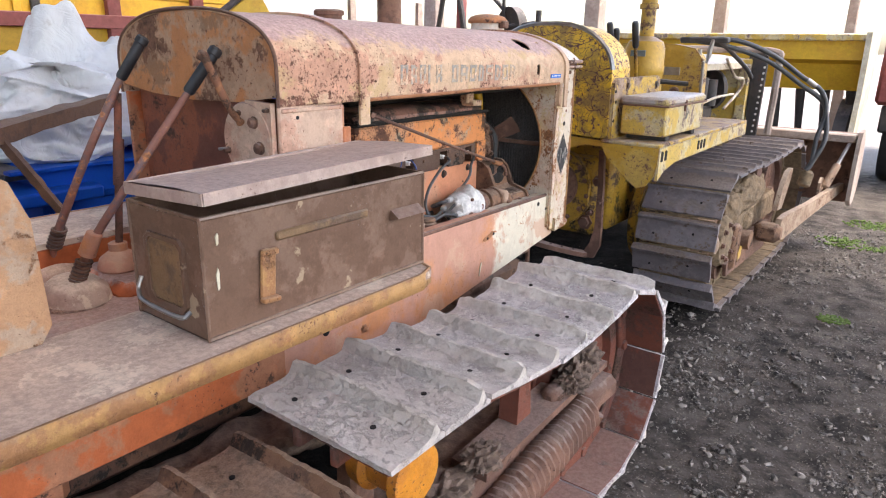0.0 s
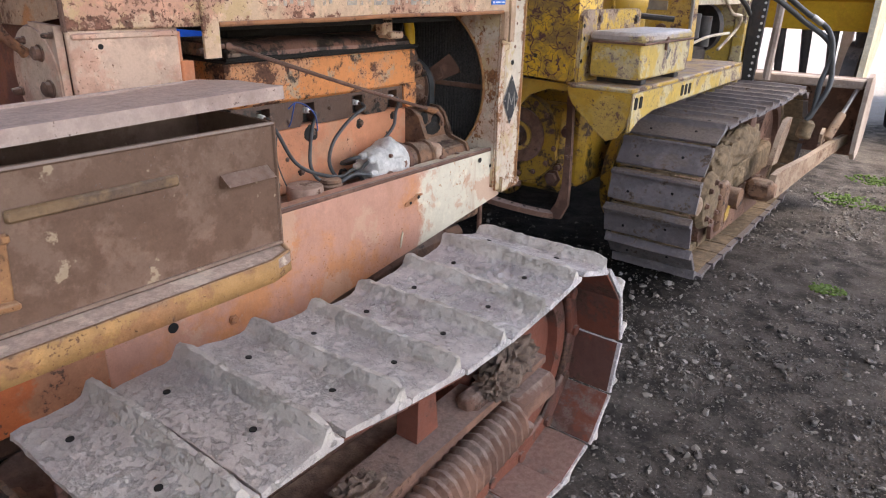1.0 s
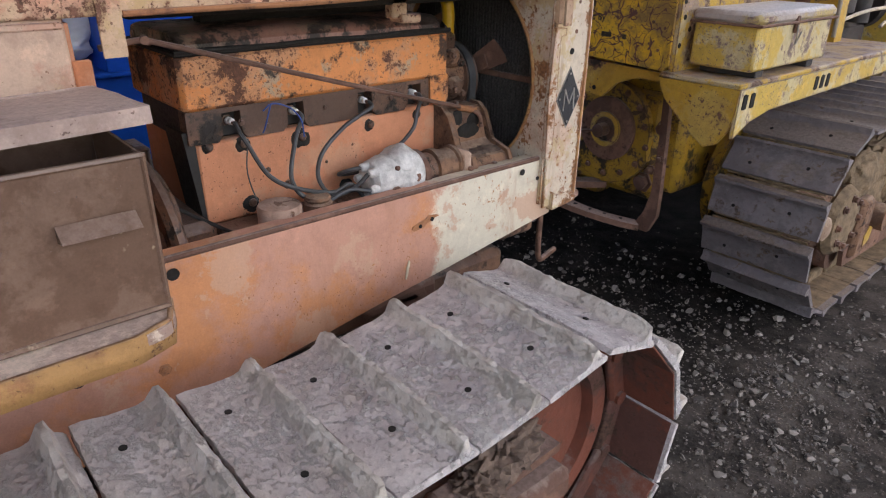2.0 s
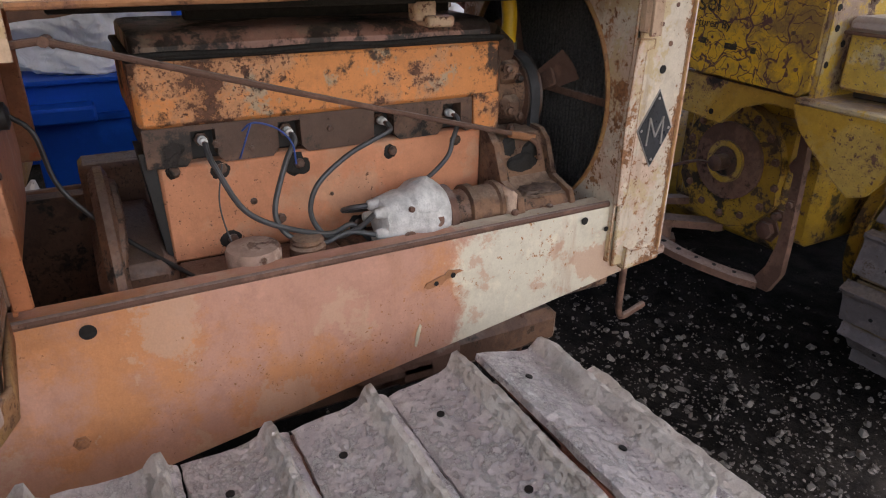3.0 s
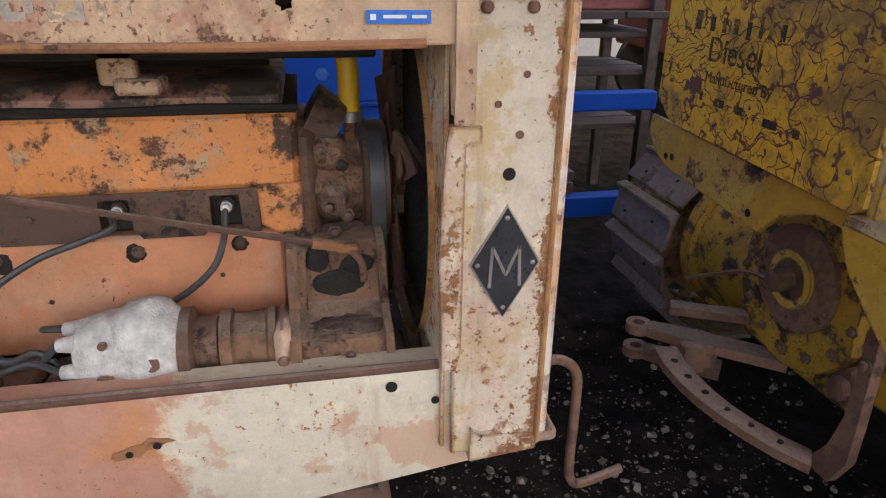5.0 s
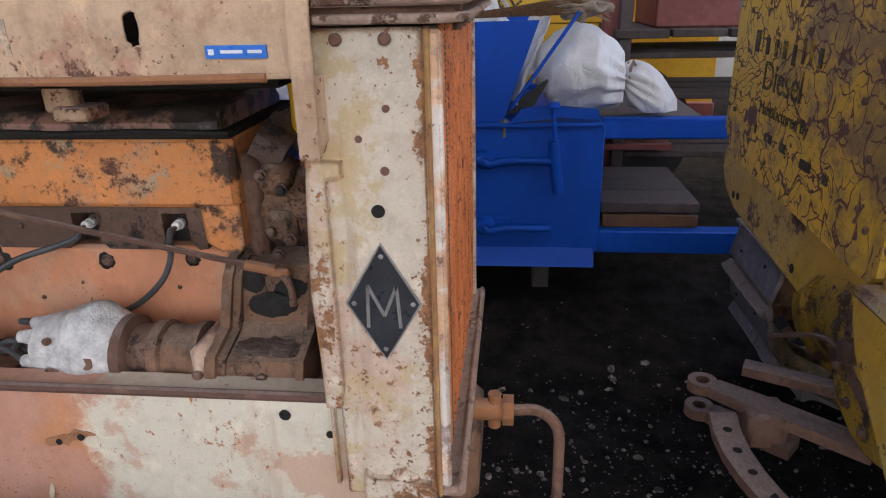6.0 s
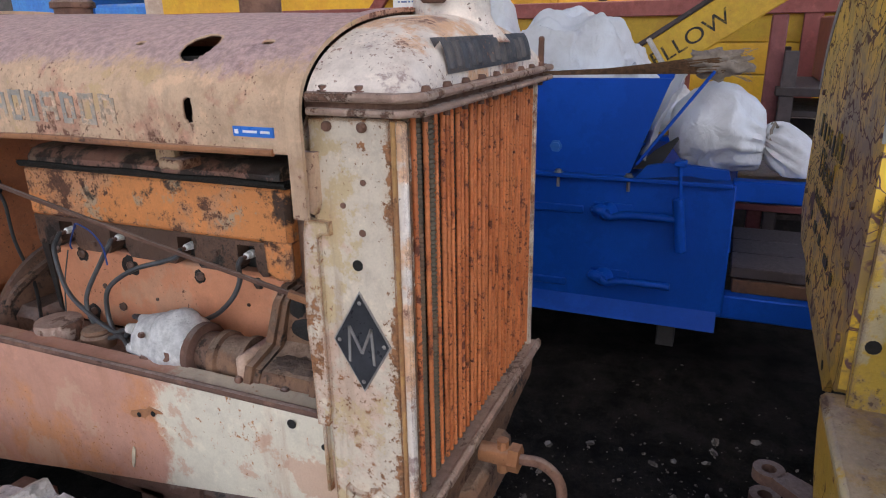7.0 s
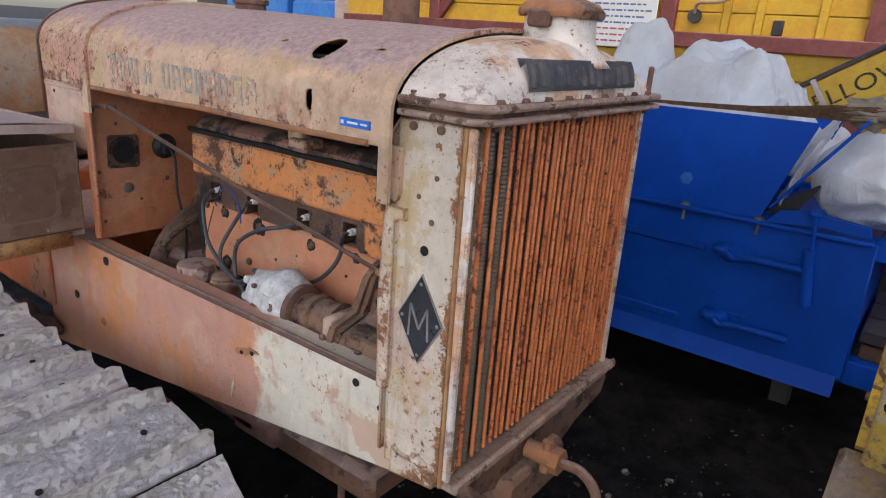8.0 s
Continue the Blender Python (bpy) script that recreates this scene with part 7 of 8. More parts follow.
    g = Geo()
    g.prism([(-2.06, 0.99), (-1.29, 0.96), (-1.30, 0.93), (-1.417, 0.932), (-1.50, 0.90), (-1.56, 0.842), (-1.656, 0.848), (-1.802, 0.860), (-1.95, 0.872), (-2.02, 0.90), (-2.06, 0.94)], "y", 3.115, 3.127)
    panel = part("cross_panel", g, "yellow", DOZER, "yellow lower panel with a dished edge")
    for x, z in ((-1.96, 0.90), (-1.93, 0.905), (-1.60, 0.87)):
        part("bolt_hole", Geo().lathe([(0.009, 0), (0.009, 0.001), (0.007, 0.001)], (x, 3.1145, z), (0, -1, 0), 12), "hole", panel)

    # drawbar under the casing: clevis bar, quadrant and strut
    def flat_bar(pts, w, h, name, label, mat="rust"):
        """A flat bar lying along the points."""
        p = [Vector(a) for a in pts]
        vs, fs = [], []
        for i, c in enumerate(p):
            d = (p[min(i + 1, len(p) - 1)] - p[max(i - 1, 0)])
            sd = Vector((-d.y, d.x, 0)).normalized() * w / 2
            k = Vector((0, 0, h / 2))
            ch = 0.8
            for a, b in ((-1, -ch), (-ch, -1), (ch, -1), (1, -ch), (1, ch), (ch, 1), (-ch, 1), (-1, ch)):
                vs.append(c + sd * a + k * b + Vector((0, 0, 0.002 * noise.noise(c * 30 + sd * a * 40))))
        m = 8
        for i in range(len(p) - 1):
            fs += [(i * m + k, i * m + (k + 1) % m, i * m + m + (k + 1) % m, i * m + m + k) for k in range(m)]
        fs += [tuple(range(m)), tuple((len(p) - 1) * m + k for k in range(m))]
        return part(name, Geo().add(vs, fs), mat, DOZER, label)

    arc = [Vector((x, y, z)) for x, y, z in ((-1.82, 3.115, 0.392), (-1.76, 3.108, 0.386), (-1.70, 3.114, 0.376), (-1.645, 3.130, 0.364), (-1.59, 3.156, 0.350), (-1.54, 3.190, 0.336), (-1.49, 3.235, 0.320), (-1.445, 3.290, 0.305))]
    quad = flat_bar(arc, 0.062, 0.030, "drawbar_quadrant", "curved rusty drawbar quadrant with pin holes")
    for i in (1, 2, 3, 4, 5, 6):
        part("pin_hole", Geo().lathe([(0.010, 0), (0.010, 0.001), (0.008, 0.001)], arc[i] + Vector((0, 0, 0.0155)), (0, 0, 1), 10), "hole", quad)
    for z, end in ((0.400, (-1.70, 3.40)), (0.325, (-1.80, 3.28))):
        g = Geo()
        ex, ey = -1.950, 3.100
        eye = circle(ex, ey, 0.017, 18)
        g.ring(circle(ex, ey, 0.036, 18), eye, "z", z - 0.014, z + 0.014)
        d = Vector((end[0] - ex, end[1] - ey)).normalized()
        n = Vector((-d.y, d.x))
        a, b, e = Vector((ex, ey)) + d * 0.030, Vector((ex, ey)) + d * 0.12, Vector(end)
        g.prism([tuple(a + n * 0.026), tuple(b + n * 0.034), tuple(e + n * 0.034), tuple(e - n * 0.034), tuple(b - n * 0.034), tuple(a - n * 0.026)], "z", z - 0.014, z + 0.014)
        part("clevis", g, "rust", DOZER, "rusty clevis bar with a pin hole")
    part("clevis_block", Geo().box(-1.90, -1.80, 3.17, 3.27, 0.315, 0.41, 0.012, m=None), "rust", DOZER)
    flat_bar([(-1.965, 3.20, 0.445), (-1.90, 3.33, 0.445), (-1.84, 3.45, 0.445)], 0.045, 0.03, "drawbar_beam", "slim rusty drawbar beam")
    g = Geo()
    g.prism([(-1.475, 0.285), (-1.400, 0.285), (-1.366, 0.36), (-1.366, 0.46), (-1.374, 0.68), (-1.386, 0.88), (-1.414, 0.88), (-1.404, 0.68), (-1.404, 0.46), (-1.425, 0.37)], "y", 3.300, 3.325)
    part("drawbar_strut", g, "rust", DOZER, "slim bent rusty strut")
    part("strut_bolt", Geo().bolt((-1.387, 3.30, 0.60), (0, -1, 0), 0.011, 0.014), "rust", DOZER)

    # fenders with skirt, toolbox on the near one
    for s in (1, -1):
        def X(x):
            return x if s > 0 else 2 * BX - x
        a, b = sorted((X(-1.305), X(-1.010)))
        g = Geo().box(a, b, 3.07 if s > 0 else 3.75, 4.60, 0.955, 0.975, 0.006)
        fd = part("fender", g, "yellow_bare", DOZER, "yellow fender, top worn to bare brown-grey metal")
        g = Geo()
        pts = [(X(-1.305), 0.957), (X(-1.014), 0.957), (X(-1.016), 0.88), (X(-1.030), 0.82), (X(-1.062), 0.772), (X(-1.105), 0.755), (X(-1.150), 0.785), (X(-1.215), 0.838), (X(-1.268), 0.885), (X(-1.292), 0.92)]
        g.prism(pts, "y", 3.072, 3.086)
        if s > 0:
            part("skirt", g, "yellow", fd, "yellow end skirt with a cut corner")
        if s < 0:
            continue
        a, b = sorted((X(-1.010), X(-1.022)))
        g = Geo().prism([(3.075, 0.957), (4.60, 0.957), (4.60, 0.885), (4.2, 0.880), (3.72, 0.872), (3.30, 0.865), (3.16, 0.84), (3.075, 0.80)], "x", a, b)
        part("skirt", g, "yellow_pale", fd, "pale yellow side skirt")
        for y in (3.095, 3.145, 3.63, 3.68, 3.73):
            x = X(-1.009)
            part("slot", Geo().prism([(y, 0.892), (y + 0.012, 0.890), (y + 0.026, 0.893), (y + 0.028, 0.936), (y + 0.014, 0.940), (y + 0.002, 0.937)], "x", x - 0.002, x + 0.002), "hole", fd)

    # cowl, hood and engine
    g = Geo()
    g.prism([(-1.97, 0.97), (-1.25, 0.97), (-1.26, 1.33), (-1.32, 1.405), (-1.45, 1.43), (-1.78, 1.43), (-1.92, 1.40), (-1.97, 1.33)], "y", 4.38, 4.46)
    cowl2 = part("cowl", g, "yellow", DOZER, "rounded yellow dash cowl")
    part("data_plate", Geo().box(-1.52, -1.40, 4.374, 4.381, 1.24, 1.29, 0.002), "steel", cowl2, "small metal plate")
    part("knob", Geo().lathe([(0.03, 0), (0.03, 0.02), (0.02, 0.03)], (-1.42, 4.38, 1.14), (0, -1, 0), 16), "rust", cowl2)
    g = Geo()
    prof = [(-1.93, 1.27), (-1.93, 1.31), (-1.88, 1.345), (-1.75, 1.365), (-1.45, 1.365), (-1.33, 1.345), (-1.28, 1.31), (-1.28, 1.27), (-1.30, 1.27), (-1.30, 1.305), (-1.35, 1.325), (-1.86, 1.325), (-1.91, 1.30), (-1.91, 1.27)]
    g.prism(prof, "y", 4.46, 5.40)
    part("hood", g, "chalk", DOZER, "almost white hood")
    g = Geo()
    g.box(-1.85, -1.40, 4.50, 5.20, 0.55, 1.02, 0.03)
    g.box(-1.75, -1.45, 4.55, 5.15, 1.0, 1.22, 0.03)
    g.cyl((-1.37, 4.7, 1.08), (-1.37, 4.7, 1.22), 0.06, n=18)
    g.cyl((-1.37, 4.95, 1.02), (-1.37, 4.95, 1.2), 0.05, n=18)
    g.lathe([(0.02, -0.02), (0.15, -0.02), (0.15, 0.02), (0.02, 0.03)], (-1.45, 5.2, 1.12), (0.4, 1, 0), 24)
    part("engine", g, "iron", DOZER, "dark oily diesel engine")
    for pts, r, mt in (([(-1.30, 4.5, 1.05), (-1.27, 4.75, 1.09), (-1.25, 5.1, 1.10)], 0.009, "chalk"), ([(-1.28, 4.95, 1.34), (-1.25, 5.1, 1.22), (-1.22, 5.2, 1.20), (-1.24, 5.22, 1.12), (-1.28, 5.02, 1.0)], 0.010, "chalk"),
                       ([(-1.30, 4.40, 1.0), (-1.30, 4.41, 1.40)], 0.014, "steel")):
        part("pipe", Geo().tube(pts, r, 8), mt, DOZER)
    # radiator frame and perforated guard at the front
    g = Geo()
    g.box(-1.97, -1.89, 5.36, 5.46, 0.55, 1.36, 0.01)
    g.box(-1.30, -1.22, 5.36, 5.46, 0.55, 1.30, 0.01)
    g.box(-1.97, -1.22, 5.38, 5.44, 0.60, 1.34, 0.01)
    part("radiator_frame", g, "yellow_pale", DOZER)
    g = Geo().prism([(-1.20, 0.78), (-1.13, 0.78), (-1.12, 1.36), (-1.15, 1.38), (-1.25, 1.38)], "y", 5.40, 5.44)
    guard = part("guard_strip", g, "iron", DOZER, "black perforated guard strip")
    for i in range(12):
        # White discs stand for the brightness seen through the strip's holes.
        part("hole", Geo().lathe([(0.009, 0), (0.009, 0.001), (0.006, 0.001)], (-1.155 + 0.002 * i, 5.3995, 0.82 + i * 0.042), (0, -1, 0), 10), "white", guard)
    g = Geo()
    g.tube([(-1.06, 5.46, 0.80), (-1.055, 5.47, 1.30), (-1.08, 5.47, 1.385), (-1.3, 5.48, 1.40), (-1.9, 5.48, 1.40), (-2.15, 5.48, 1.38), (-2.18, 5.47, 1.30), (-2.18, 5.46, 0.8)], 0.026, 8)
    part("guard_hoop", g, "post", DOZER, "white tubular hoop")
    # blade, push arms, lift struts
    g = Geo()
    prof = [(5.74, 0.80), (5.80, 0.83), (5.87, 0.70), (5.89, 0.55), (5.86, 0.41), (5.78, 0.31), (5.73, 0.32), (5.80, 0.43), (5.83, 0.55), (5.80, 0.69)]
    g.prism(prof, "x", -2.75, -0.49)
    blade = part("blade", g, "rust", DOZER, "rust-red curved dozer blade")
    g = Geo().box(-2.75, -0.50, 5.62, 5.74, 0.77, 0.83, 0.01)
    part("top_beam", g, "post", blade, "pale weathered top beam")
    g = Geo().prism([(5.59, 0.36), (5.575, 0.60), (5.59, 0.79), (5.63, 0.850), (5.71, 0.870), (5.81, 0.815), (5.885, 0.70), (5.905, 0.55), (5.875, 0.42), (5.79, 0.33), (5.66, 0.31)], "x", -0.49, -0.462)
    part("end_plate", g, "post", blade, "pale grey rounded end plate")
    for s in (1, -1):
        def X(x):
            return x if s > 0 else 2 * BX - x
        g = Geo()
        prof = [(4.56, 0.25), (4.60, 0.37), (4.68, 0.388), (5.10, 0.405), (5.55, 0.450), (5.76, 0.455), (5.78, 0.40), (5.60, 0.370), (5.10, 0.300), (4.66, 0.225)]
        vs = [(X(-0.745 + 0.15 * (y - 4.5)) + e, y, z) for e in (-0.018, 0.018) for y, z in prof]
        n = len(prof)
        g.add(vs, [tuple(range(n))[::-1], tuple(range(n, 2 * n))] + [(i, (i + 1) % n, n + (i + 1) % n, n + i) for i in range(n)])
        part("push_arm", g, "arm", DOZER, "tapering push arm, dusty tan")
        g = Geo()
        g.box(min(X(-0.86), X(-0.70)), max(X(-0.86), X(-0.70)), 4.52, 4.64, 0.22, 0.34, 0.03)
        part("trunnion", g, "cast", DOZER)
        g = Geo().prism([(4.70, 0.40), (4.84, 0.39), (5.00, 0.57), (5.02, 0.64), (4.90, 0.635), (4.80, 0.56)], "x", *sorted((X(-0.80), X(-0.77))))
        part("lift_bracket", g, "arm", DOZER, "dusty tan lift bracket plate")
        part("strut", Geo().cyl((X(-0.615), 5.42, 0.47), (X(-0.575), 5.53, 0.62), 0.027, n=14, bev=0.004), "arm", DOZER, "pale dusty lift cylinder")
        part("strut_rod", Geo().cyl((X(-0.575), 5.53, 0.62), (X(-0.535), 5.64, 0.77), 0.013, n=12), "steel", DOZER, "bare steel lift rod")
        part("strut_lug", Geo().prism([(5.36, 0.42), (5.50, 0.44), (5.47, 0.52), (5.42, 0.535), (5.37, 0.50)], "x", *sorted((X(-0.655), X(-0.635)))), "arm", DOZER)
        part("ram_head", Geo().lathe([(0.03, 0), (0.042, 0.01), (0.042, 0.09), (0.025, 0.11)], (X(-0.68), 4.92, 0.54), (0.1 * s, 0.3, 1), 16), "dirt_ochre", DOZER, "ram head caked with clay")
    # hydraulic hoses
    for k, off in enumerate((0.0, 0.05)):
        pts = [(-1.42, 4.55, 1.46), (-1.18, 4.72, 1.46 - off), (-0.98, 4.90, 1.37 - off), (-0.82, 5.05, 1.24 - off), (-0.70, 5.12, 1.15 - off), (-0.645, 5.08, 1.02), (-0.66 + off, 5.0, 0.85), (-0.655, 4.94, 0.70), (-0.68, 4.92, 0.65)]
        part("hydraulic_hose", Geo().tube(pts, 0.0155, 10), "wire", DOZER, "black hydraulic hose")
    part("hose_ferrule", Geo().cyl((-0.785, 5.072, 1.218), (-0.735, 5.100, 1.180), 0.0185, n=12), "steel", DOZER)
    g = Geo().box(-1.48, -1.18, 4.54, 4.62, 1.438, 1.475, 0.010)
    part("valve_block", g, "iron", DOZER, "dark hydraulic valve block")
    g = Geo().tube([(-1.25, 4.6, 1.46), (-1.15, 4.9, 1.30), (-1.13, 5.05, 1.22)], 0.014, 8)
    part("pipe", g, "iron", DOZER)

    # air cleaner and exhaust stack, levers, gear
    c = (-1.50, 4.02, 0)
    g = Geo().lathe([(0.10, 1.10), (0.115, 1.12), (0.115, 1.25), (0.12, 1.26), (0.12, 1.30), (0.115, 1.31), (0.115, 1.40), (0.10, 1.44), (0.06, 1.46), (0.04, 1.47)], c, (0, 0, 1), 28)
    ac = part("air_cleaner", g, "yellow", DOZER, "yellow canister air cleaner")
    part("plate", Geo().box(-1.54, -1.45, 3.898, 3.906, 1.355, 1.39, 0.002), "grey", ac)
    g = Geo().lathe([(0.042, 1.46), (0.042, 1.62), (0.055, 1.62), (0.055, 1.65), (0.046, 1.65), (0.046, 1.72), (0.12, 1.74), (0.12, 1.78), (0.03, 1.82)], c, (0, 0, 1), 20)
    part("intake_pipe", g, "yellow", ac)
    for (x, y, z), (x2, y2, z2) in (((-1.50, 3.72, 1.0), (-1.515, 3.52, 1.53)), ((-1.40, 3.74, 1.0), (-1.385, 3.55, 1.535)), ((-1.56, 3.74, 1.0), (-1.49, 3.56, 1.50)), ((-1.25, 4.36, 1.0), (-1.24, 4.30, 1.43))):
        a, b = Vector((x, y, z)), Vector((x2, y2, z2))
        e = (b - a).normalized()
        lv = part("lever", Geo().tube([a, b - e * 0.1], 0.010, 8), "yellow_dark" if y < 4 else "steel", DOZER, "upright control lever")
        if y < 4:
            part("grip", Geo().lathe([(0.012, 0), (0.018, 0.01), (0.018, 0.13), (0.012, 0.14)], b - e * 0.14, e, 12), "grip", lv)
    part("gear_lever", Geo().tube([(-1.45, 3.85, 1.23), (-1.20, 3.95, 1.21)], 0.014, 8), "iron", DOZER)
    part("lever_plate", Geo().prism([(4.28, 1.40), (4.33, 1.46), (4.35, 1.45), (4.31, 1.36), (4.26, 1.32)], "x", -1.215, -1.20), "steel", DOZER)

    # toolbox on the fender
    tb = thing("toolbox", (-1.13, 3.40, 0.975), "battered yellow steel toolbox standing on the bulldozer fender", "toolbox")
    x0, x1, y0, y1, z0, z1 = -1.243, -1.022, 3.14, 3.69, 1.000, 1.152
    for y in (3.20, 3.58):
        part("bearer", Geo().box(x0 + 0.01, x1 - 0.012, y, y + 0.05, 0.9755, z0, 0.003), "iron", tb)
    part("body", Geo().box(x0, x1, y0, y1, z0, z1, 0.008), "yellow_pale", tb, "yellow steel body worn at the corners")
    lid = part("lid", Geo().box(x0 - 0.008, x1 + 0.008, y0 - 0.008, y1 + 0.008, z1 - 0.012, z1 + 0.030, 0.014), "lid_grey", tb, "yellow lid worn to purple-grey")
    part("lid_rim", Geo().tube([(x0 - 0.008, y0 - 0.01, z1 - 0.01), (x1 + 0.01, y0 - 0.01, z1 - 0.01), (x1 + 0.01, y1 + 0.008, z1 - 0.01)], 0.005, 6, smooth=False), "rust", lid)
    part("hasp", Geo().box(x1 + 0.001, x1 + 0.012, 3.375, 3.395, z1 - 0.045, z1 + 0.01, 0.003), "rust", tb)
    part("wire_loop", Geo().tube([(x1 + 0.012, 3.385, z1 - 0.02), (x1 + 0.02, 3.37, z1 - 0.05), (x1 + 0.012, 3.39, z1 - 0.08), (x1 + 0.02, 3.40, z1 - 0.04)], 0.003, 6), "steel", tb)


build_bulldozer()


# ---------------------------------------------------------------- blue machine, sacks and broom
def build_blue_machine():
    ob = thing("seed_machine", (-3.6, 2.1, 0), "bright blue painted farm machine with a steel hopper", "machine")
    F = -3.115
    part("lower_body", Geo().box(-4.15, F, 1.22, 2.975, 0.30, 0.84, 0.006), "blue", ob, "smooth bright blue side panel")
    g = Geo().prism([(F - 0.01, 0.305), (F + 0.002, 0.315), (F + 0.05, 0.245), (F + 0.035, 0.24)], "y", 1.22, 2.955)
    part("bottom_lip", g, "blue", ob)
    part("base_beam", Geo().box(-3.25, -3.17, 1.0, 3.72, 0.27, 0.37, 0.006), "blue", ob, "blue base beam")
    part("base_beam", Geo().box(-4.15, -4.07, 1.0, 3.05, 0.27, 0.37, 0.006), "blue", ob)
    for x in (-3.45, -4.08):
        for y in (1.45, 2.75):
            part("leg", Geo().box(x - 0.04, x + 0.04, y - 0.04, y + 0.04, -0.05, 0.305, 0.006), "iron", ob)
    part("top_rail", Geo().box(F - 0.04, F + 0.03, 1.1, 2.96, 0.832, 0.85, 0.004), "blue", ob, "blue angle rail with bolts")
    part("rear_rail", Geo().box(-3.20, -3.13, 2.96, 3.72, 0.775, 0.855, 0.006), "blue", ob)
    part("rear_rail", Geo().box(-4.15, -4.08, 1.1, 3.05, 0.785, 0.865, 0.006), "blue", ob)
    part("deck", Geo().box(-4.1, -3.15, 1.1, 3.40, 0.80, 0.83, 0.004), "iron", ob, "dark deck")
    for y in (2.29, 2.575, 2.0, 1.7):
        g = Geo().bolt((F + 0.012, y, 0.85), (0, 0, 1), 0.014, 0.012)
        g.cyl((F + 0.012, y, 0.79), (F + 0.012, y, 0.835), 0.007, n=8)
        part("bolt", g, "steel", ob)
    g = Geo().prism([(1.80, 1.225), (2.705, 1.232), (2.570, 0.85), (1.80, 0.85)], "x", F - 0.02, F - 0.008)
    part("hopper_side", g, "blue", ob, "flat blue hopper side with slanting end")
    g = Geo().prism([(1.80, 1.225), (2.70, 1.232), (2.57, 0.85), (1.80, 0.85)], "x", F - 0.75, F - 0.738)
    part("hopper_side", g, "blue", ob)
    part("hopper_end", Geo().prism([(F - 0.75, 0.85), (F - 0.01, 0.85), (F - 0.01, 1.2), (F - 0.75, 1.2)], "y", 1.80, 1.812), "blue", ob)
    g = Geo()
    m = Matrix.Translation((F + 0.0, 2.60, 0.90)) @ Matrix.Rotation(radians(55), 4, "X")
    g.box(-0.02, 0.015, 0.0, 0.44, -0.006, 0.006, 0.003, m=m)
    part("strap", g, "blue", ob, "slanting blue strap")
    for z, c in ((0.70, 0), (0.415, 1)):
        g = Geo().tube([(F + 0.006, 2.46, z), (F + 0.04, 2.49, z + 0.004), (F + 0.045, 2.52, z - 0.015), (F + 0.045, 2.58, z), (F + 0.04, 2.77, z - 0.002)], 0.0155, 10)
        g.lathe([(0.040, 0), (0.040, 0.018), (0.028, 0.034), (0.020, 0.05)], (F + 0.004, 2.50, z), (1, 0, 0), 18)
        g.blob((F + 0.045, 2.47, z + 0.012), (0.022, 0.036, 0.022), 0.3, 10, 2.0 + c)
        hd = part("door_handle", g, "blue", ob, "cast blue door handle")
        part("plate", Geo().box(F - 0.001, F + 0.008, 2.44, 2.60, z - 0.03, z + 0.035, 0.004), "blue", hd)
    for y0, y1, z in ((2.05, 2.40, 0.70), (2.05, 2.34, 0.37), (1.4, 2.0, 0.70)):
        part("pressed_rib", Geo().box(F - 0.002, F + 0.011, y0, y1, z - 0.020, z + 0.014, 0.005), "blue", ob)
    part("plug", Geo().bolt((F - 0.008, 2.27, 0.955), (1, 0, 0), 0.018, 0.006), "blue_light", ob)
    g = Geo()
    g.prism([(2.60, 0.85), (2.64, 0.90), (2.72, 0.918), (2.94, 0.90), (2.95, 0.865), (2.90, 0.862), (2.80, 0.872), (2.70, 0.86)], "x", F + 0.0, F + 0.03)
    part("arched_bracket", g, "blue", ob, "arched blue bracket")
    g = Geo()
    g.cyl((F + 0.04, 2.765, 0.93), (F + 0.04, 2.80, 0.56), 0.007, n=8)
    g.cyl((F + 0.04, 2.77, 0.78), (F + 0.04, 2.798, 0.57), 0.022, n=12)
    g.box(F + 0.0, F + 0.06, 2.745, 2.79, 0.91, 0.93, 0.004)
    part("spring_rod", g, "blue", ob, "blue spring rod")
    g = Geo().prism([(2.58, 0.87), (2.68, 0.88), (2.76, 1.02), (2.66, 0.95)], "x", F - 0.06, F - 0.05)
    part("rubber_flap", g, "black", ob, "black rubber flap")
    # timber and slats under the rear rails
    for i in range(3):
        x = -3.86 + i * 0.22
        part("board", Geo().box(x, x + 0.205, 2.99, 3.40, 0.43 + 0.004 * i, 0.475 + 0.004 * i, 0.005), "wood", ob, "weathered grey board")
    part("board", Geo().box(-3.9, -3.22, 3.0, 3.40, 0.37, 0.428, 0.005), "wood_brown", ob)
    for z in (0.55, 0.63, 0.71):
        part("slat", Geo().box(-4.05, -3.9, 2.98, 3.42, z, z + 0.035, 0.004), "maroon", ob)
    # wooden pole towards the tractor
    for a, b, w in (((-2.3, 0.725, 1.093), (-3.05, 1.564, 1.135), 0.030), ((-2.4, 0.852, 1.086), (-2.3, 0.966, 0.835), 0.014)):
        a, b = Vector(a), Vector(b)
        g = Geo()
        vs, fs = [], []
        q = (b - a).to_track_quat("Y", "Z")
        for i in range(17):
            c = a + (b - a) * i / 16
            for dx, dz in ((-1, -0.7), (0.9, -1), (1, 0.8), (-0.8, 1)):
                k = w * (1 + 0.25 * noise.noise(Vector((i * 0.6, dx * 3, dz * 3))))
                vs.append(c + q @ Vector((dx * k, 0, dz * k)))
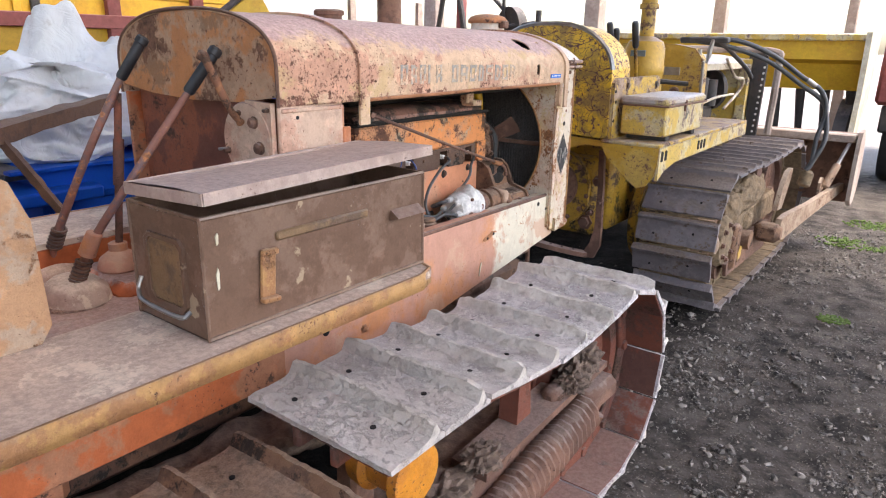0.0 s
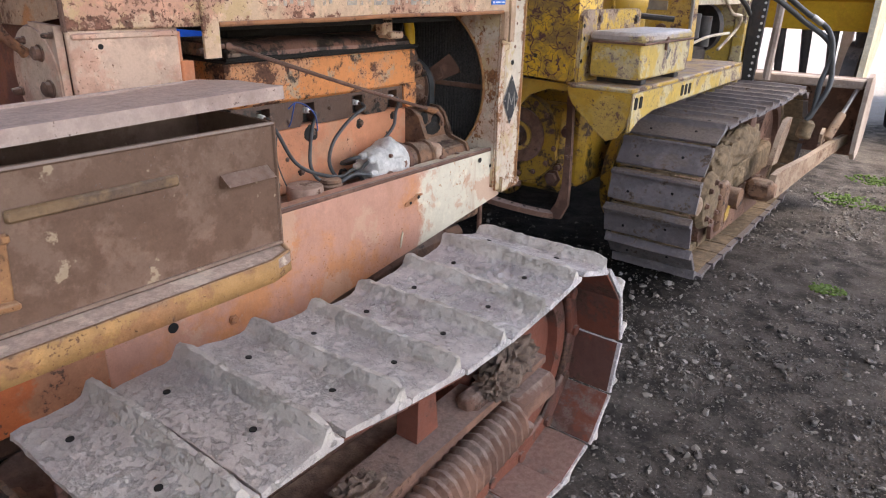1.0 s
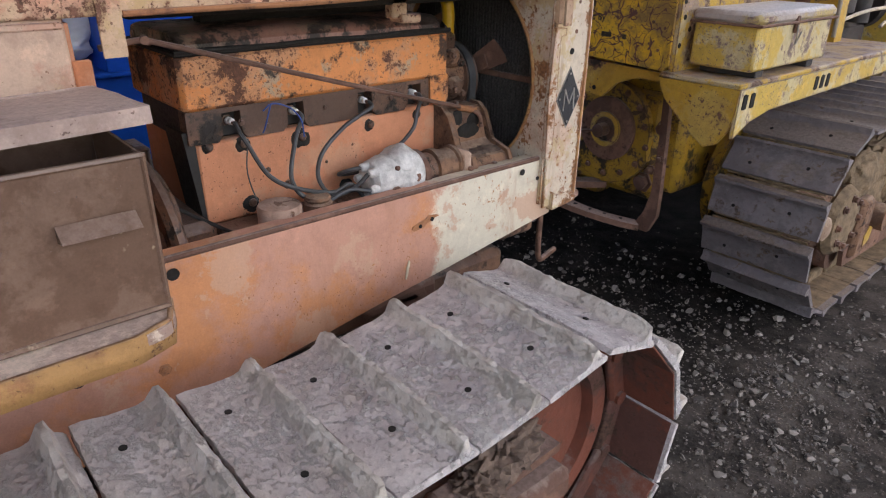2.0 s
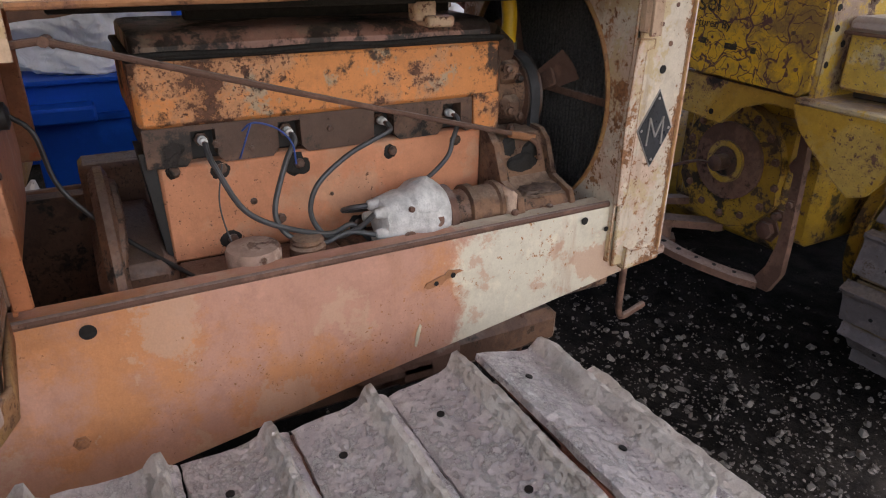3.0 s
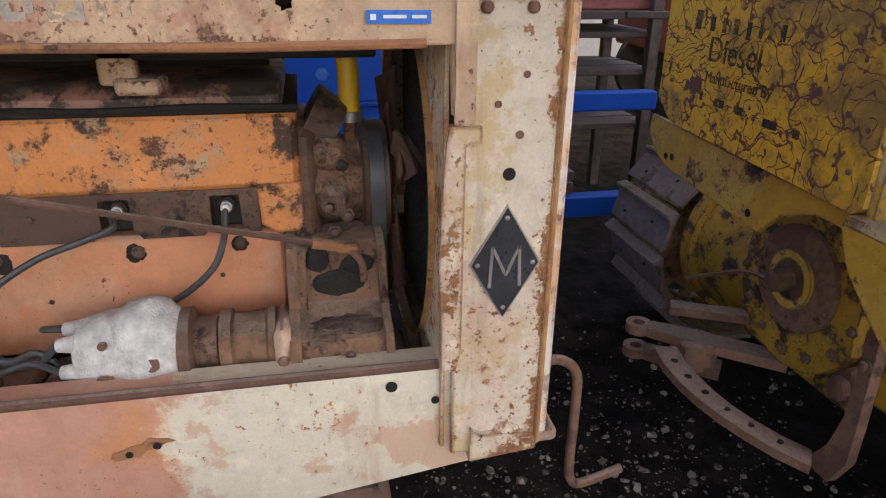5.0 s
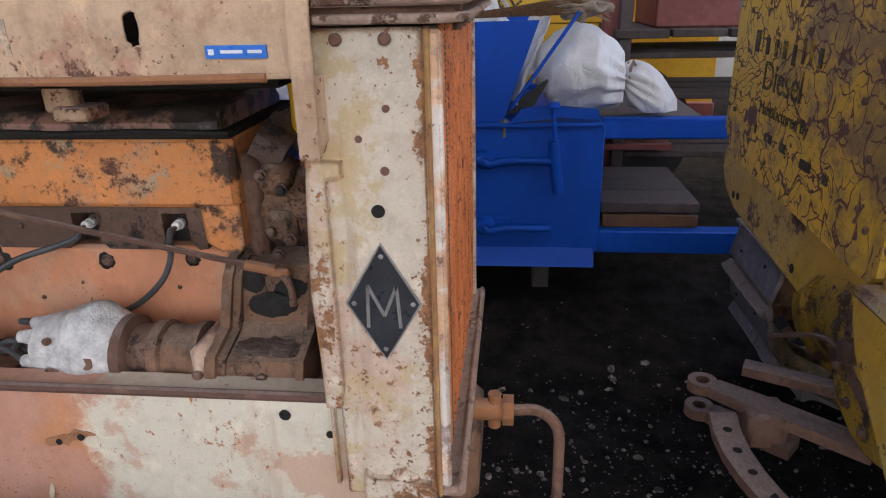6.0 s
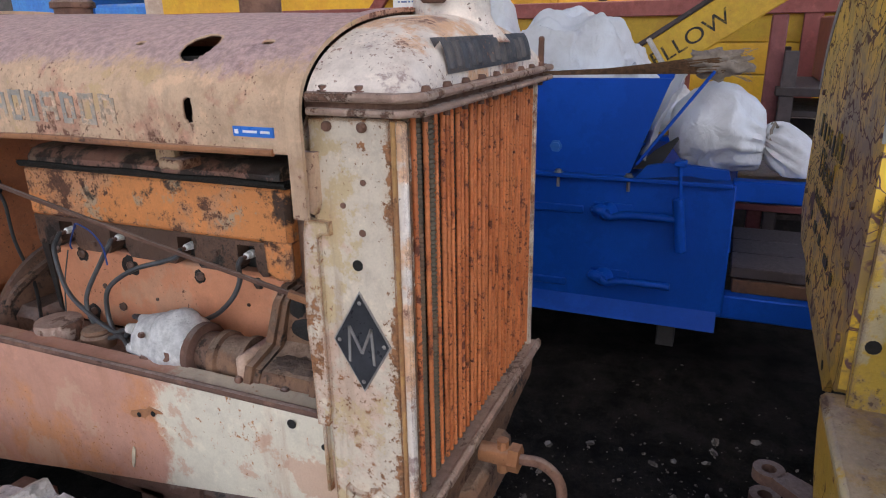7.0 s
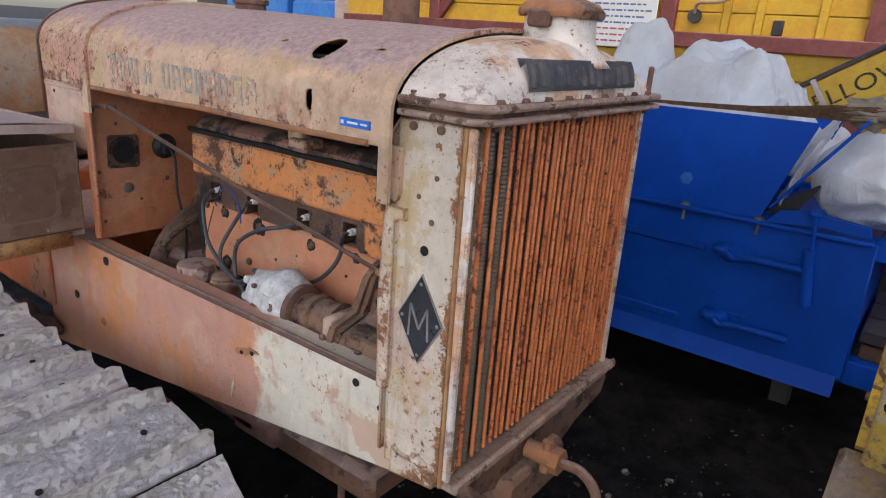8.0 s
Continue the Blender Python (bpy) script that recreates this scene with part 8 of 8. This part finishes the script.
        fs = [(i * 4 + k, i * 4 + (k + 1) % 4, i * 4 + 4 + (k + 1) % 4, i * 4 + 4 + k) for i in range(16) for k in range(4)] + [(0, 1, 2, 3), (64, 65, 66, 67)]
        part("pole", g.add(vs, fs), "wood_brown", ob, "rough brown wooden pole")
    g = Geo()
    g.box(-3.6, -3.0, 1.0, 1.45, 0.70, 0.76, 0.01)
    part("drive_box", g, "blue", ob, "blue drive box")


build_blue_machine()


def crumple(p, amp, freq, seed):
    """Long folds with sharp crests, bent by a slower wave."""
    bend = noise.noise_vector(Vector((p.x * freq * 0.5 + seed, p.y * freq * 0.5, p.z * freq * 0.5))) * 0.9
    v = Vector((p.x * freq * 1.3, p.y * freq * 0.8, p.z * freq * 0.6)) + bend + Vector((seed * 3.1, seed, 0))
    a, b = noise.noise(v), noise.noise(v * 2.1 + Vector((7, 3, 1)))
    return amp * ((1 - 2.6 * abs(a)) + 0.45 * (1 - 2.6 * abs(b)) - 0.5)


def build_sacks():
    # tied sack lying on the rear of the blue machine
    g = Geo()
    n, m = 72, 60
    vs, fs = [], []
    for j in range(m + 1):
        t = j / m
        if t < 0.68:
            k = t / 0.68
            r = 0.172 * math.sin(math.pi * (0.04 + 0.86 * k)) ** 0.55
        else:
            k = (t - 0.68) / 0.32
            r = 0.050 + 0.085 * math.sin(math.pi * min(1.0, 0.86 * k)) ** 0.8 - 0.05 * k
        c = Vector((-3.30, 2.70 + 0.52 * t + 0.16 * max(0, t - 0.68), 1.03 - 0.16 * max(0, t - 0.45) - 0.22 * max(0, t - 0.68)))
        for i in range(n):
            a = 2 * math.pi * i / n
            near = math.exp(-((t - 0.68) / 0.13) ** 2)
            rr = r * (1 + 0.16 * near * math.sin(13 * a + 2 * math.sin(3 * a)) + 0.03 * math.sin(5 * a + 4 * t))
            p = c + Vector((1.1 * rr * math.cos(a), 0.0, rr * math.sin(a)))
            p += (p - c).normalized() * (crumple(p, 0.016, 4.0, 3.0) + crumple(p, 0.007, 10.0, 1.0)) if r > 0 else Vector()
            p.z = max(p.z, 0.868)
            vs.append(p)
    for j in range(m):
        fs += [(j * n + i, j * n + (i + 1) % n, (j + 1) * n + (i + 1) % n, (j + 1) * n + i) for i in range(n)]
    fs += [tuple(range(n)), tuple(m * n + i for i in range(n))]
    g.add(vs, fs)
    sk = thing("tied_sack", (-3.30, 2.95, 0.868), "full white woven sack tied with cord, lying on the blue machine", "sack")
    part("sack_body", g, "sack", sk, "white woven plastic", angle=80)
    cord = [(-3.30 + 0.068 * math.cos(a), 3.075, 0.99 + 0.062 * math.sin(a)) for a in np.linspace(0, 2 * math.pi, 20)]
    part("cord", Geo().tube(cord + [(-3.22, 3.07, 1.04), (-3.21, 3.08, 1.07), (-3.23, 3.09, 1.05)], 0.006, 6, smooth=False), "rope", sk, "twisted cord")

    # loose sheet heaped over the hopper: a tall gathered peak, a long back and an open fold
    def heap(u, v):
        x, y = -4.25 + 0.97 * u, 1.15 + 1.58 * v
        edge = min(1.0, 6 * min(u, 1 - u), 7 * min(v, 1 - v))
        peak = 0.36 * math.exp(-((y - 1.70) / 0.125) ** 4) * math.exp(-((x + 3.95) / 0.19) ** 4)
        peak += 0.16 * math.exp(-((y - 1.92) / 0.15) ** 2) * math.exp(-((x + 3.85) / 0.22) ** 2)
        back = 0.235 * (1 / (1 + math.exp(-(y - 1.98) * 26))) * (1 / (1 + math.exp((y - 2.50) * 20)))
        h = 0.19 + peak + back + 0.08 * math.exp(-((y - 1.5) / 0.2) ** 2)
        fold = math.exp(-((y - 2.42 - 0.20 * (1 - u)) / 0.065) ** 2) * max(0.0, u - 0.55) * 2.2
        p = Vector((x, y, 1.02 + edge * h * 0.95 * (0.75 + 0.25 * math.sin(math.pi * min(1.0, 1.25 * (1 - u))))))
        p.z -= 0.15 * fold
        p.x -= 0.16 * fold
        p.z += crumple(p, 0.070, 2.0, 1.0) * (0.4 + 0.6 * edge) + crumple(p, 0.036, 4.8, 5.0) + crumple(p, 0.008, 12.0, 2.0)
        p.x += 0.04 * noise.noise(Vector((x * 4, y * 4, 2)))
        p.y += 0.04 * noise.noise(Vector((x * 4, y * 4, 9)))
        p.z = max(p.z, 0.99)
        return p

    def drape(u, v):
        p = Vector((-3.16 - 0.55 * u, 2.74 - 0.13 * v - 0.05 * u, 1.235 - 0.33 * v))
        return p + Vector((0, crumple(p, 0.022, 5.0, 3.0) + crumple(p, 0.008, 12.0, 6.0), 0.012 * noise.noise(p * 7)))
    g = Geo().sheet(heap, 120, 200)
    g.sheet(drape, 40, 40)
    sh = solo("plastic_sheet", g, "sack", "crumpled white plastic sheet heaped over the blue hopper", "sheet", angle=70)
    md = sh.modifiers.new("thickness", "SOLIDIFY")
    md.thickness = 0.004

    # another bag beside the machine
    def bag(u, v):
        a, t = 2 * math.pi * u, v
        r = (0.31 * math.sin(math.pi * (0.12 + 0.86 * t)) ** 0.6) * (1 + 0.10 * math.sin(7 * a + 3 * t))
        c = Vector((-3.47, 1.46 + 0.05 * t, 0.84 + 0.45 * t))
        p = c + Vector((r * math.cos(a), 1.0 * r * math.sin(a), 0))
        out = crumple(p, 0.100, 2.2, 8.0) + crumple(p, 0.040, 5.0, 2.0) + crumple(p, 0.008, 12.0, 4.0)
        # an open fold: a hollow under a hanging lip, and a ridge over it
        if p.x > -3.45:
            b = (p.z - 1.225 + 0.30 * (p.y - 1.49)) / 0.055
            d = math.hypot((p.y - 1.49) / 0.105, b if b < 0 else b * 1.3)
            out -= 0.20 * max(0.0, min(1.0, (1.15 - d) / 0.35))
            out += 0.05 * math.exp(-((d - 1.45) / 0.25) ** 2)
        return p + Vector((math.cos(a), math.sin(a), 0)) * out
    wb = thing("white_bag", (-3.45, 1.48, 0.84), "slumped crumpled white bag standing on the machine's drive box", "bag")
    part("bag_body", Geo().sheet(bag, 150, 110), "sack", wb, "white woven plastic", angle=70)

    # straw broom on top
    br = thing("straw_broom", (-3.2, 2.5, 1.235), "old straw broom lying along the blue hopper's edge", "broom")
    rng = random.Random(8)
    g = Geo()
    for i in range(120):
        a, b, s = rng.uniform(-0.028, 0.028), rng.uniform(-0.02, 0.02), rng.uniform(0.15, 0.5)
        g.tube([(-3.16 + a * 0.5, 1.95 + s * 0.4, 1.240 + b * 0.2), (-3.17 + a, 2.45, 1.252 + b * 0.5), (-3.18 + a * 2.0, 2.86 + rng.uniform(-0.04, 0.03), 1.280 + b * 1.6)], 0.0018, 3, 2)
    tagged(part("bristles", g, "straw", br, "brown straw bristles", fix=False), kind="stuff")
    g = Geo().blob((-3.18, 2.85, 1.285), (0.050, 0.105, 0.045), 0.55, 26, 3.0, freq=2.6)
    part("cloth_end", g, "rope", br, "frayed cloth wound round the end", angle=80)
    rng = random.Random(9)
    for i in range(14):
        a = rng.uniform(0, 6.28)
        g = Geo().tube([(-3.18 + 0.03 * math.cos(a), 2.86, 1.285 + 0.03 * math.sin(a)), (-3.18 + 0.055 * math.cos(a), 2.93, 1.285 + 0.05 * math.sin(a)), (-3.18 + 0.07 * math.cos(a + 0.4), 2.96 + rng.uniform(0, 0.03), 1.28 + 0.06 * math.sin(a + 0.4))], 0.0016, 4, 3)
        part("loose_thread", g, "rope", br)


build_sacks()


# ---------------------------------------------------------------- yellow threshing machine behind
def build_thresher():
    th = thing("threshing_machine", (-5.6, 1.6, 0), "large yellow wooden threshing machine with maroon framing", "threshing machine")
    X0 = -5.0
    for i in range(9):
        z = 0.55 + i * 0.19
        part("board", Geo().box(X0 - 0.03, X0, -1.6, 3.9, z + 0.003, z + 0.187, 0.004), "yellow_wood", th)
    part("body", Geo().box(-6.6, X0 - 0.03, -1.6, 3.9, 0.5, 2.3, 0.01), "yellow_wood", th, "yellow painted plank body")
    for z0, z1 in ((1.47, 1.565), (2.0, 2.1), (0.5, 0.62)):
        part("beam", Geo().box(X0, X0 + 0.06, -1.6, 3.9, z0, z1, 0.006), "maroon", th, "maroon painted timber beam")
    for y in (-0.6, 1.36, 2.56, 3.25):
        part("upright", Geo().box(X0, X0 + 0.055, y, y + 0.10, 0.62, 2.0, 0.006), "maroon", th, "maroon painted upright")
    for y in (1.95, 1.75, 2.3):
        part("batten", Geo().box(X0, X0 + 0.02, y, y + 0.05, 1.565, 2.0, 0.004), "yellow_wood", th)
    part("hinge", Geo().box(X0, X0 + 0.03, 2.06, 2.12, 1.57, 1.66, 0.006), "iron", th, "black iron hinge")
    part("latch", Geo().lathe([(0.02, 0), (0.045, 0.01), (0.045, 0.03), (0.02, 0.035)], (X0, 1.58, 1.66), (1, 0, 0.2), 14), "iron", th)
    part("rope", Geo().tube([(X0 + 0.03, 1.58, 1.68), (X0 + 0.05, 1.60, 1.74), (X0 + 0.05, 1.72, 1.75), (X0 + 0.04, 1.86, 1.80)], 0.010, 6), "rope", th)
    for y in (-1.0, 3.3):
        part("wheel", Geo().lathe([(0.05, -0.06), (0.10, -0.05), (0.40, -0.03), (0.45, -0.05), (0.45, 0.05), (0.40, 0.03), (0.10, 0.05), (0.05, 0.06)], (-4.9, y, 0.44), (1, 0, 0), 30), "iron", th, "iron wheel")
    part("axle_beam", Geo().box(-6.4, -4.95, -1.1, -0.9, 0.38, 0.5, 0.02), "maroon", th)
    part("axle_beam", Geo().box(-6.4, -4.95, 3.2, 3.4, 0.38, 0.5, 0.02), "maroon", th)
    for y in (-0.6, 0.4):
        part("diagonal_brace", Geo().box(-0.02, 0.02, 0.0, 1.0, -0.04, 0.04, 0.004, m=Matrix.Translation((X0 + 0.02, y, 1.5)) @ Matrix.Rotation(radians(50), 4, "X")), "maroon", th)
    # sign
    sg = thing("notice_board", (X0 + 0.07, 1.0, 1.44), "white notice board with rows of blue and red writing", "sign")
    part("panel", Geo().box(X0 + 0.062, X0 + 0.075, 0.62, 1.345, 1.44, 1.95, 0.003), "sign", sg)
    rng = random.Random(2)
    for r in range(12):
        z = 1.92 - r * 0.04
        y = 0.66
        while y < 1.27:
            w = rng.uniform(0.015, 0.055)
            part("word_bar", Geo().box(X0 + 0.0745, X0 + 0.0765, y, min(y + w, 1.31), z - 0.0055, z + 0.0055, 0.0004), "ink_red" if r > 8 else "ink_blue", sg)
            y += w + 0.011
    # yellow pole with stencilled letters, leaning in front
    pl = thing("marked_beam", (-4.0, 2.4, 0.86), "yellow painted beam with black stencilled letters, leaning", "beam")
    ang = math.atan2(1.453 - 1.286, 2.851 - 2.598)
    c = Vector((-4.0, 2.725, 1.37))
    m = Matrix.Translation(c) @ Matrix.Rotation(ang, 4, "X")
    part("beam_board", Geo().box(-0.03, 0.03, -0.62, 0.55, -0.085, 0.095, 0.006, m=m), "yellow_wood", pl, "yellow painted board")
    part("beam_top", Geo().box(-0.05, 0.03, -0.62, 0.55, 0.097, 0.12, 0.006, m=m), "wood", pl, "weathered top edge")
    me = letters("ELLOW", 0.105, 0.0006)
    me.materials.clear()
    me.materials.append(M["ink_black"])
    ob = new("lettering", me)
    ob.matrix_basis = m @ Matrix.Translation((0.0312, -0.03, 0.0)) @ Matrix(((0, 0, 1, 0), (1.15, 0, 0, 0), (0, 1, 0, 0), (0, 0, 0, 1)))
    ob["label"] = "black stencilled letters"
    hang(ob, pl)
    part("iron_strap", Geo().box(0.03, 0.045, -0.2, -0.175, -0.09, 0.11, 0.004, m=m), "shoe", pl, "bent iron strap")
    part("prop", Geo().box(-4.06, -4.0, 2.18, 2.26, 0.86, 1.10, 0.006), "wood", pl)
    part("prop", Geo().box(-4.07, -3.99, 3.05, 3.12, 0.0, 1.46, 0.006), "maroon", pl)
    # crates and shelves beyond the blue machine
    cr = thing("wooden_shelf", (-4.2, 3.7, 0), "dark wooden shelf rack with purple-grey boards", "shelf")
    for x in (-4.55, -3.95):
        for y in (3.15, 4.1):
            part("post", Geo().box(x - 0.03, x + 0.03, y - 0.03, y + 0.03, -0.02, 1.30, 0.004), "wood", cr)
    for z in (0.5, 0.8, 1.0):
        for i in range(3):
            part("slat", Geo().box(-4.58 + i * 0.22, -4.40 + i * 0.22, 3.12, 4.15, z, z + 0.03, 0.004), "wood", cr)
    for i in range(4):
        part("board", Geo().box(-4.62, -3.90, 3.10 + i * 0.27, 3.355 + i * 0.27, 1.10 + 0.004 * (i % 2), 1.14, 0.004), "wood", cr)
    part("crate", Geo().box(-4.6, -4.0, 3.3, 4.1, 1.141, 1.45, 0.01), "maroon", cr, "maroon crate")


build_thresher()


# ---------------------------------------------------------------- far machines and posts
def build_far():
    gd = thing("grain_drill", (-2.2, 8.2, 0), "yellow grain drill with a long hopper and drop tubes", "grain drill")
    g = Geo().prism([(7.85, 1.55), (8.55, 1.55), (8.55, 1.45), (8.45, 1.02), (8.05, 1.02), (7.95, 1.28), (7.85, 1.32)], "x", -3.9, -0.80)
    part("hopper", g, "yellow_wood", gd, "long yellow seed hopper")
    part("hopper_rim", Geo().box(-3.92, -0.78, 7.82, 7.87, 1.50, 1.57, 0.01), "yellow_pale", gd)
    part("end_plate", Geo().prism([(7.75, 1.58), (8.5, 1.58), (8.4, 0.9), (8.0, 0.6), (7.7, 0.55), (7.8, 1.0)], "x", -0.80, -0.75), "cream_board", gd, "cream end plate")
    for i in range(13):
        x = -3.7 + i * 0.235
        part("drop_tube", Geo().cyl((x, 8.1, 1.02), (x + 0.03, 8.25, 0.35), 0.05, 0.028, n=10), "iron", gd)
    part("axle_beam", Geo().box(-3.9, -0.8, 8.15, 8.25, 0.45, 0.55, 0.01), "wood_brown", gd)
    for x in (-3.95, -0.9):
        part("wheel", Geo().lathe([(0.05, -0.05), (0.06, -0.03), (0.42, -0.02), (0.47, -0.06), (0.47, 0.06), (0.42, 0.02), (0.06, 0.03), (0.05, 0.05)], (x, 8.3, 0.46), (1, 0, 0), 30), "iron", gd)
    wg = thing("maroon_truck", (0.3, 9.6, 0), "dark maroon parked truck with white lettering on its side", "truck")
    part("body", Geo().box(-0.72, 1.6, 8.7, 12.5, 0.85, 1.62, 0.04), "maroon", wg, "maroon steel body")
    part("underframe", Geo().box(-0.65, 1.5, 8.8, 12.4, 0.55, 0.85, 0.02), "iron", wg)
    for x, w, z in ((-0.66, 0.035, 1.38), (-0.60, 0.03, 1.38), (-0.54, 0.03, 1.38), (-0.48, 0.03, 1.38), (-0.42, 0.03, 1.38), (-0.36, 0.04, 1.38), (-0.52, 0.03, 1.25), (-0.46, 0.012, 1.25), (-0.42, 0.03, 1.25), (-0.36, 0.03, 1.25)):
        part("letter_bar", Geo().box(x, x + w, 8.694, 8.70, z - 0.03, z + 0.03, 0.001), "tag_white", wg)
    for x in (-0.5, 1.4):
        for y in (9.3, 11.8):
            part("wheel", Geo().lathe([(0.1, -0.1), (0.24, -0.11), (0.42, -0.1), (0.45, -0.05), (0.45, 0.05), (0.42, 0.1), (0.24, 0.11), (0.1, 0.1)], (x, y, 0.42), (1, 0, 0), 28), "black", wg)
    # posts of the shed
    for x, y, r, mt in ((-4.22, 9.0, 0.11, "post"), (-2.53, 9.0, 0.075, "post"), (-1.11, 9.0, 0.05, "post"), (-7.05, 9.0, 0.12, "post"), (-6.5, 9.0, 0.06, "maroon"), (-5.9, -2.4, 0.16, "post"), (2.2, 9.0, 0.1, "post"), (2.2, -4.5, 0.1, "post")):
        g = Geo().box(x - r, x + r, y - r, y + r, -0.05, 3.9, 0.008)
        solo("shed_post", g, mt, "weathered timber post holding up the shed roof", "post", "shed posts", kind="structure")
    # dark implement frame beyond the radiator
    im = thing("implement_frame", (-4.6, 6.4, 0), "dark iron implement frame with levers and braces", "implement")
    for a, b, r in (((-5.4, 6.6, 0.02), (-4.9, 6.5, 2.1), 0.03), ((-4.3, 6.5, 0.02), (-4.75, 6.5, 2.1), 0.035), ((-4.0, 6.4, 0.02), (-4.05, 6.4, 2.2), 0.02), ((-5.6, 6.6, 1.45), (-3.6, 6.3, 1.62), 0.03), ((-3.5, 6.3, 1.35), (-4.3, 6.5, 1.95), 0.025), ((-3.6, 6.3, 0.02), (-3.55, 6.3, 1.75), 0.03)):
        part("bar", Geo().tube([a, b], r, 8), "iron", im, "dark iron bar")
    part("pulley", Geo().lathe([(0.03, -0.04), (0.22, -0.04), (0.25, -0.05), (0.25, 0.05), (0.22, 0.04), (0.03, 0.04)], (-3.95, 6.42, 1.55), (0.5, 1, 0), 28), "iron", im)
    # maroon and cream machine to the left of it
    cb = thing("wooden_combine", (-6.2, 6.3, 0), "maroon and cream timber-framed farm machine", "machine")
    part("body", Geo().box(-7.6, -5.7, 5.6, 7.4, 0.6, 1.55, 0.02), "maroon", cb)
    for y in (5.7, 6.3, 6.9):
        part("upright", Geo().box(-5.70, -5.64, y, y + 0.09, 0.6, 1.9, 0.006), "post", cb)
    for x in (-7.3, -5.95):
        for y in (5.9, 7.1):
            part("wheel", Geo().lathe([(0.05, -0.05), (0.36, -0.03), (0.4, -0.05), (0.4, 0.05), (0.36, 0.03), (0.05, 0.05)], (x, y, 0.38), (1, 0, 0), 26), "iron", cb)
    # grey cylinder behind the tractor
    tk = thing("storage_tank", (-2.2, -1.7, 0), "grey-green steel storage tank lying on timber bearers", "tank")
    part("shell", Geo().lathe([(0.0, -1.3), (0.2, -1.28), (0.30, -1.2), (0.32, -1.1), (0.32, 1.1), (0.30, 1.2), (0.2, 1.28), (0.0, 1.3)], (-2.3, -1.55, 1.04), (1, 0.25, 0), 40, caps=False), "grey", tk, "dull grey-green steel shell")
    for x in (-3.1, -1.5):
        part("bearer", Geo().box(x - 0.08, x + 0.08, -2.1 + (x + 2.3) * 0.25, -1.0 + (x + 2.3) * 0.25, -0.02, 0.76, 0.01), "wood", tk)
    # light blue tractor far behind
    bt = thing("blue_tractor", (-6.6, -3.4, 0), "light blue parked farm tractor with black tyres", "tractor")
    part("hood", Geo().box(-7.1, -6.1, -3.7, -2.3, 0.9, 1.72, 0.04), "blue_light", bt, "light blue panel work")
    part("cab", Geo().box(-7.2, -6.05, -5.0, -3.75, 0.8, 2.2, 0.04), "blue_light", bt)
    part("grille", Geo().box(-6.10, -6.04, -5.6, -4.9, 1.0, 2.1, 0.02), "iron", bt)
    for y, r in ((-2.05, 0.42), (-4.6, 0.75)):
        for x in (-6.0, -7.3):
            tyre = part("wheel", Geo().lathe([(0.12, -0.1), (r * 0.6, -0.11), (r * 0.94, -0.13), (r, -0.08), (r, 0.08), (r * 0.94, 0.13), (r * 0.6, 0.11), (0.12, 0.1)], (x, y, 1.62 if r < 0.5 else 0.75), (1, 0, 0), 32), "black", bt)
            part("hub", Geo().lathe([(0.04, 0.09), (r * 0.5, 0.09), (r * 0.55, 0.13), (r * 0.3, 0.15), (0.04, 0.17)], (x, y, 1.62 if r < 0.5 else 0.75), (1, 0, 0), 24), "steel", tyre)
    part("frame_arm", Geo().box(-6.7, -6.3, -5.2, -1.9, 0.45, 0.8, 0.02), "blue_light", bt)
    part("loader_arm", Geo().box(-6.2, -6.05, -2.2, -1.95, 0.5, 1.65, 0.02), "blue_light", bt)


build_far()

# cap on top of the hood and the exhaust stub beyond the header
part("tank_cap", Geo().lathe([(0.040, 1.470), (0.040, 1.484), (0.047, 1.486), (0.047, 1.497), (0.040, 1.502), (0.0, 1.503)], (hood_mid(1.53)[0], 1.53, 0), (0, 0, 1), 24, caps=False), "rust", TRACTOR, "flat round cap")
part("exhaust_stub", Geo().lathe([(0.045, 1.44), (0.045, 1.62), (0.040, 1.62), (0.040, 1.45)], (CX - 0.16, 1.95, 0), (0, 0, 1), 20), "rust", TRACTOR, "short rusty exhaust stub")
# moss on the ground
for i, (x, y, r) in enumerate(((-0.42, 5.85, 0.26), (-0.28, 4.03, 0.09), (-0.30, 6.6, 0.28), (0.15, 5.4, 0.20))):
    g = Geo()
    rng = random.Random(20 + i)
    for _ in range(int(60 + 500 * r)):
        a, d = rng.uniform(0, 6.28), r * rng.random() ** 0.55
        g.blob((x + d * math.cos(a), y + 0.7 * d * math.sin(a), -0.016), (0.010, 0.010, 0.008), 0.6, 4, rng.random() * 9)
    solo("moss_patch", g, "moss", "small bright green moss patch on dark earth", "moss", kind="stuff", angle=80, fix=False)
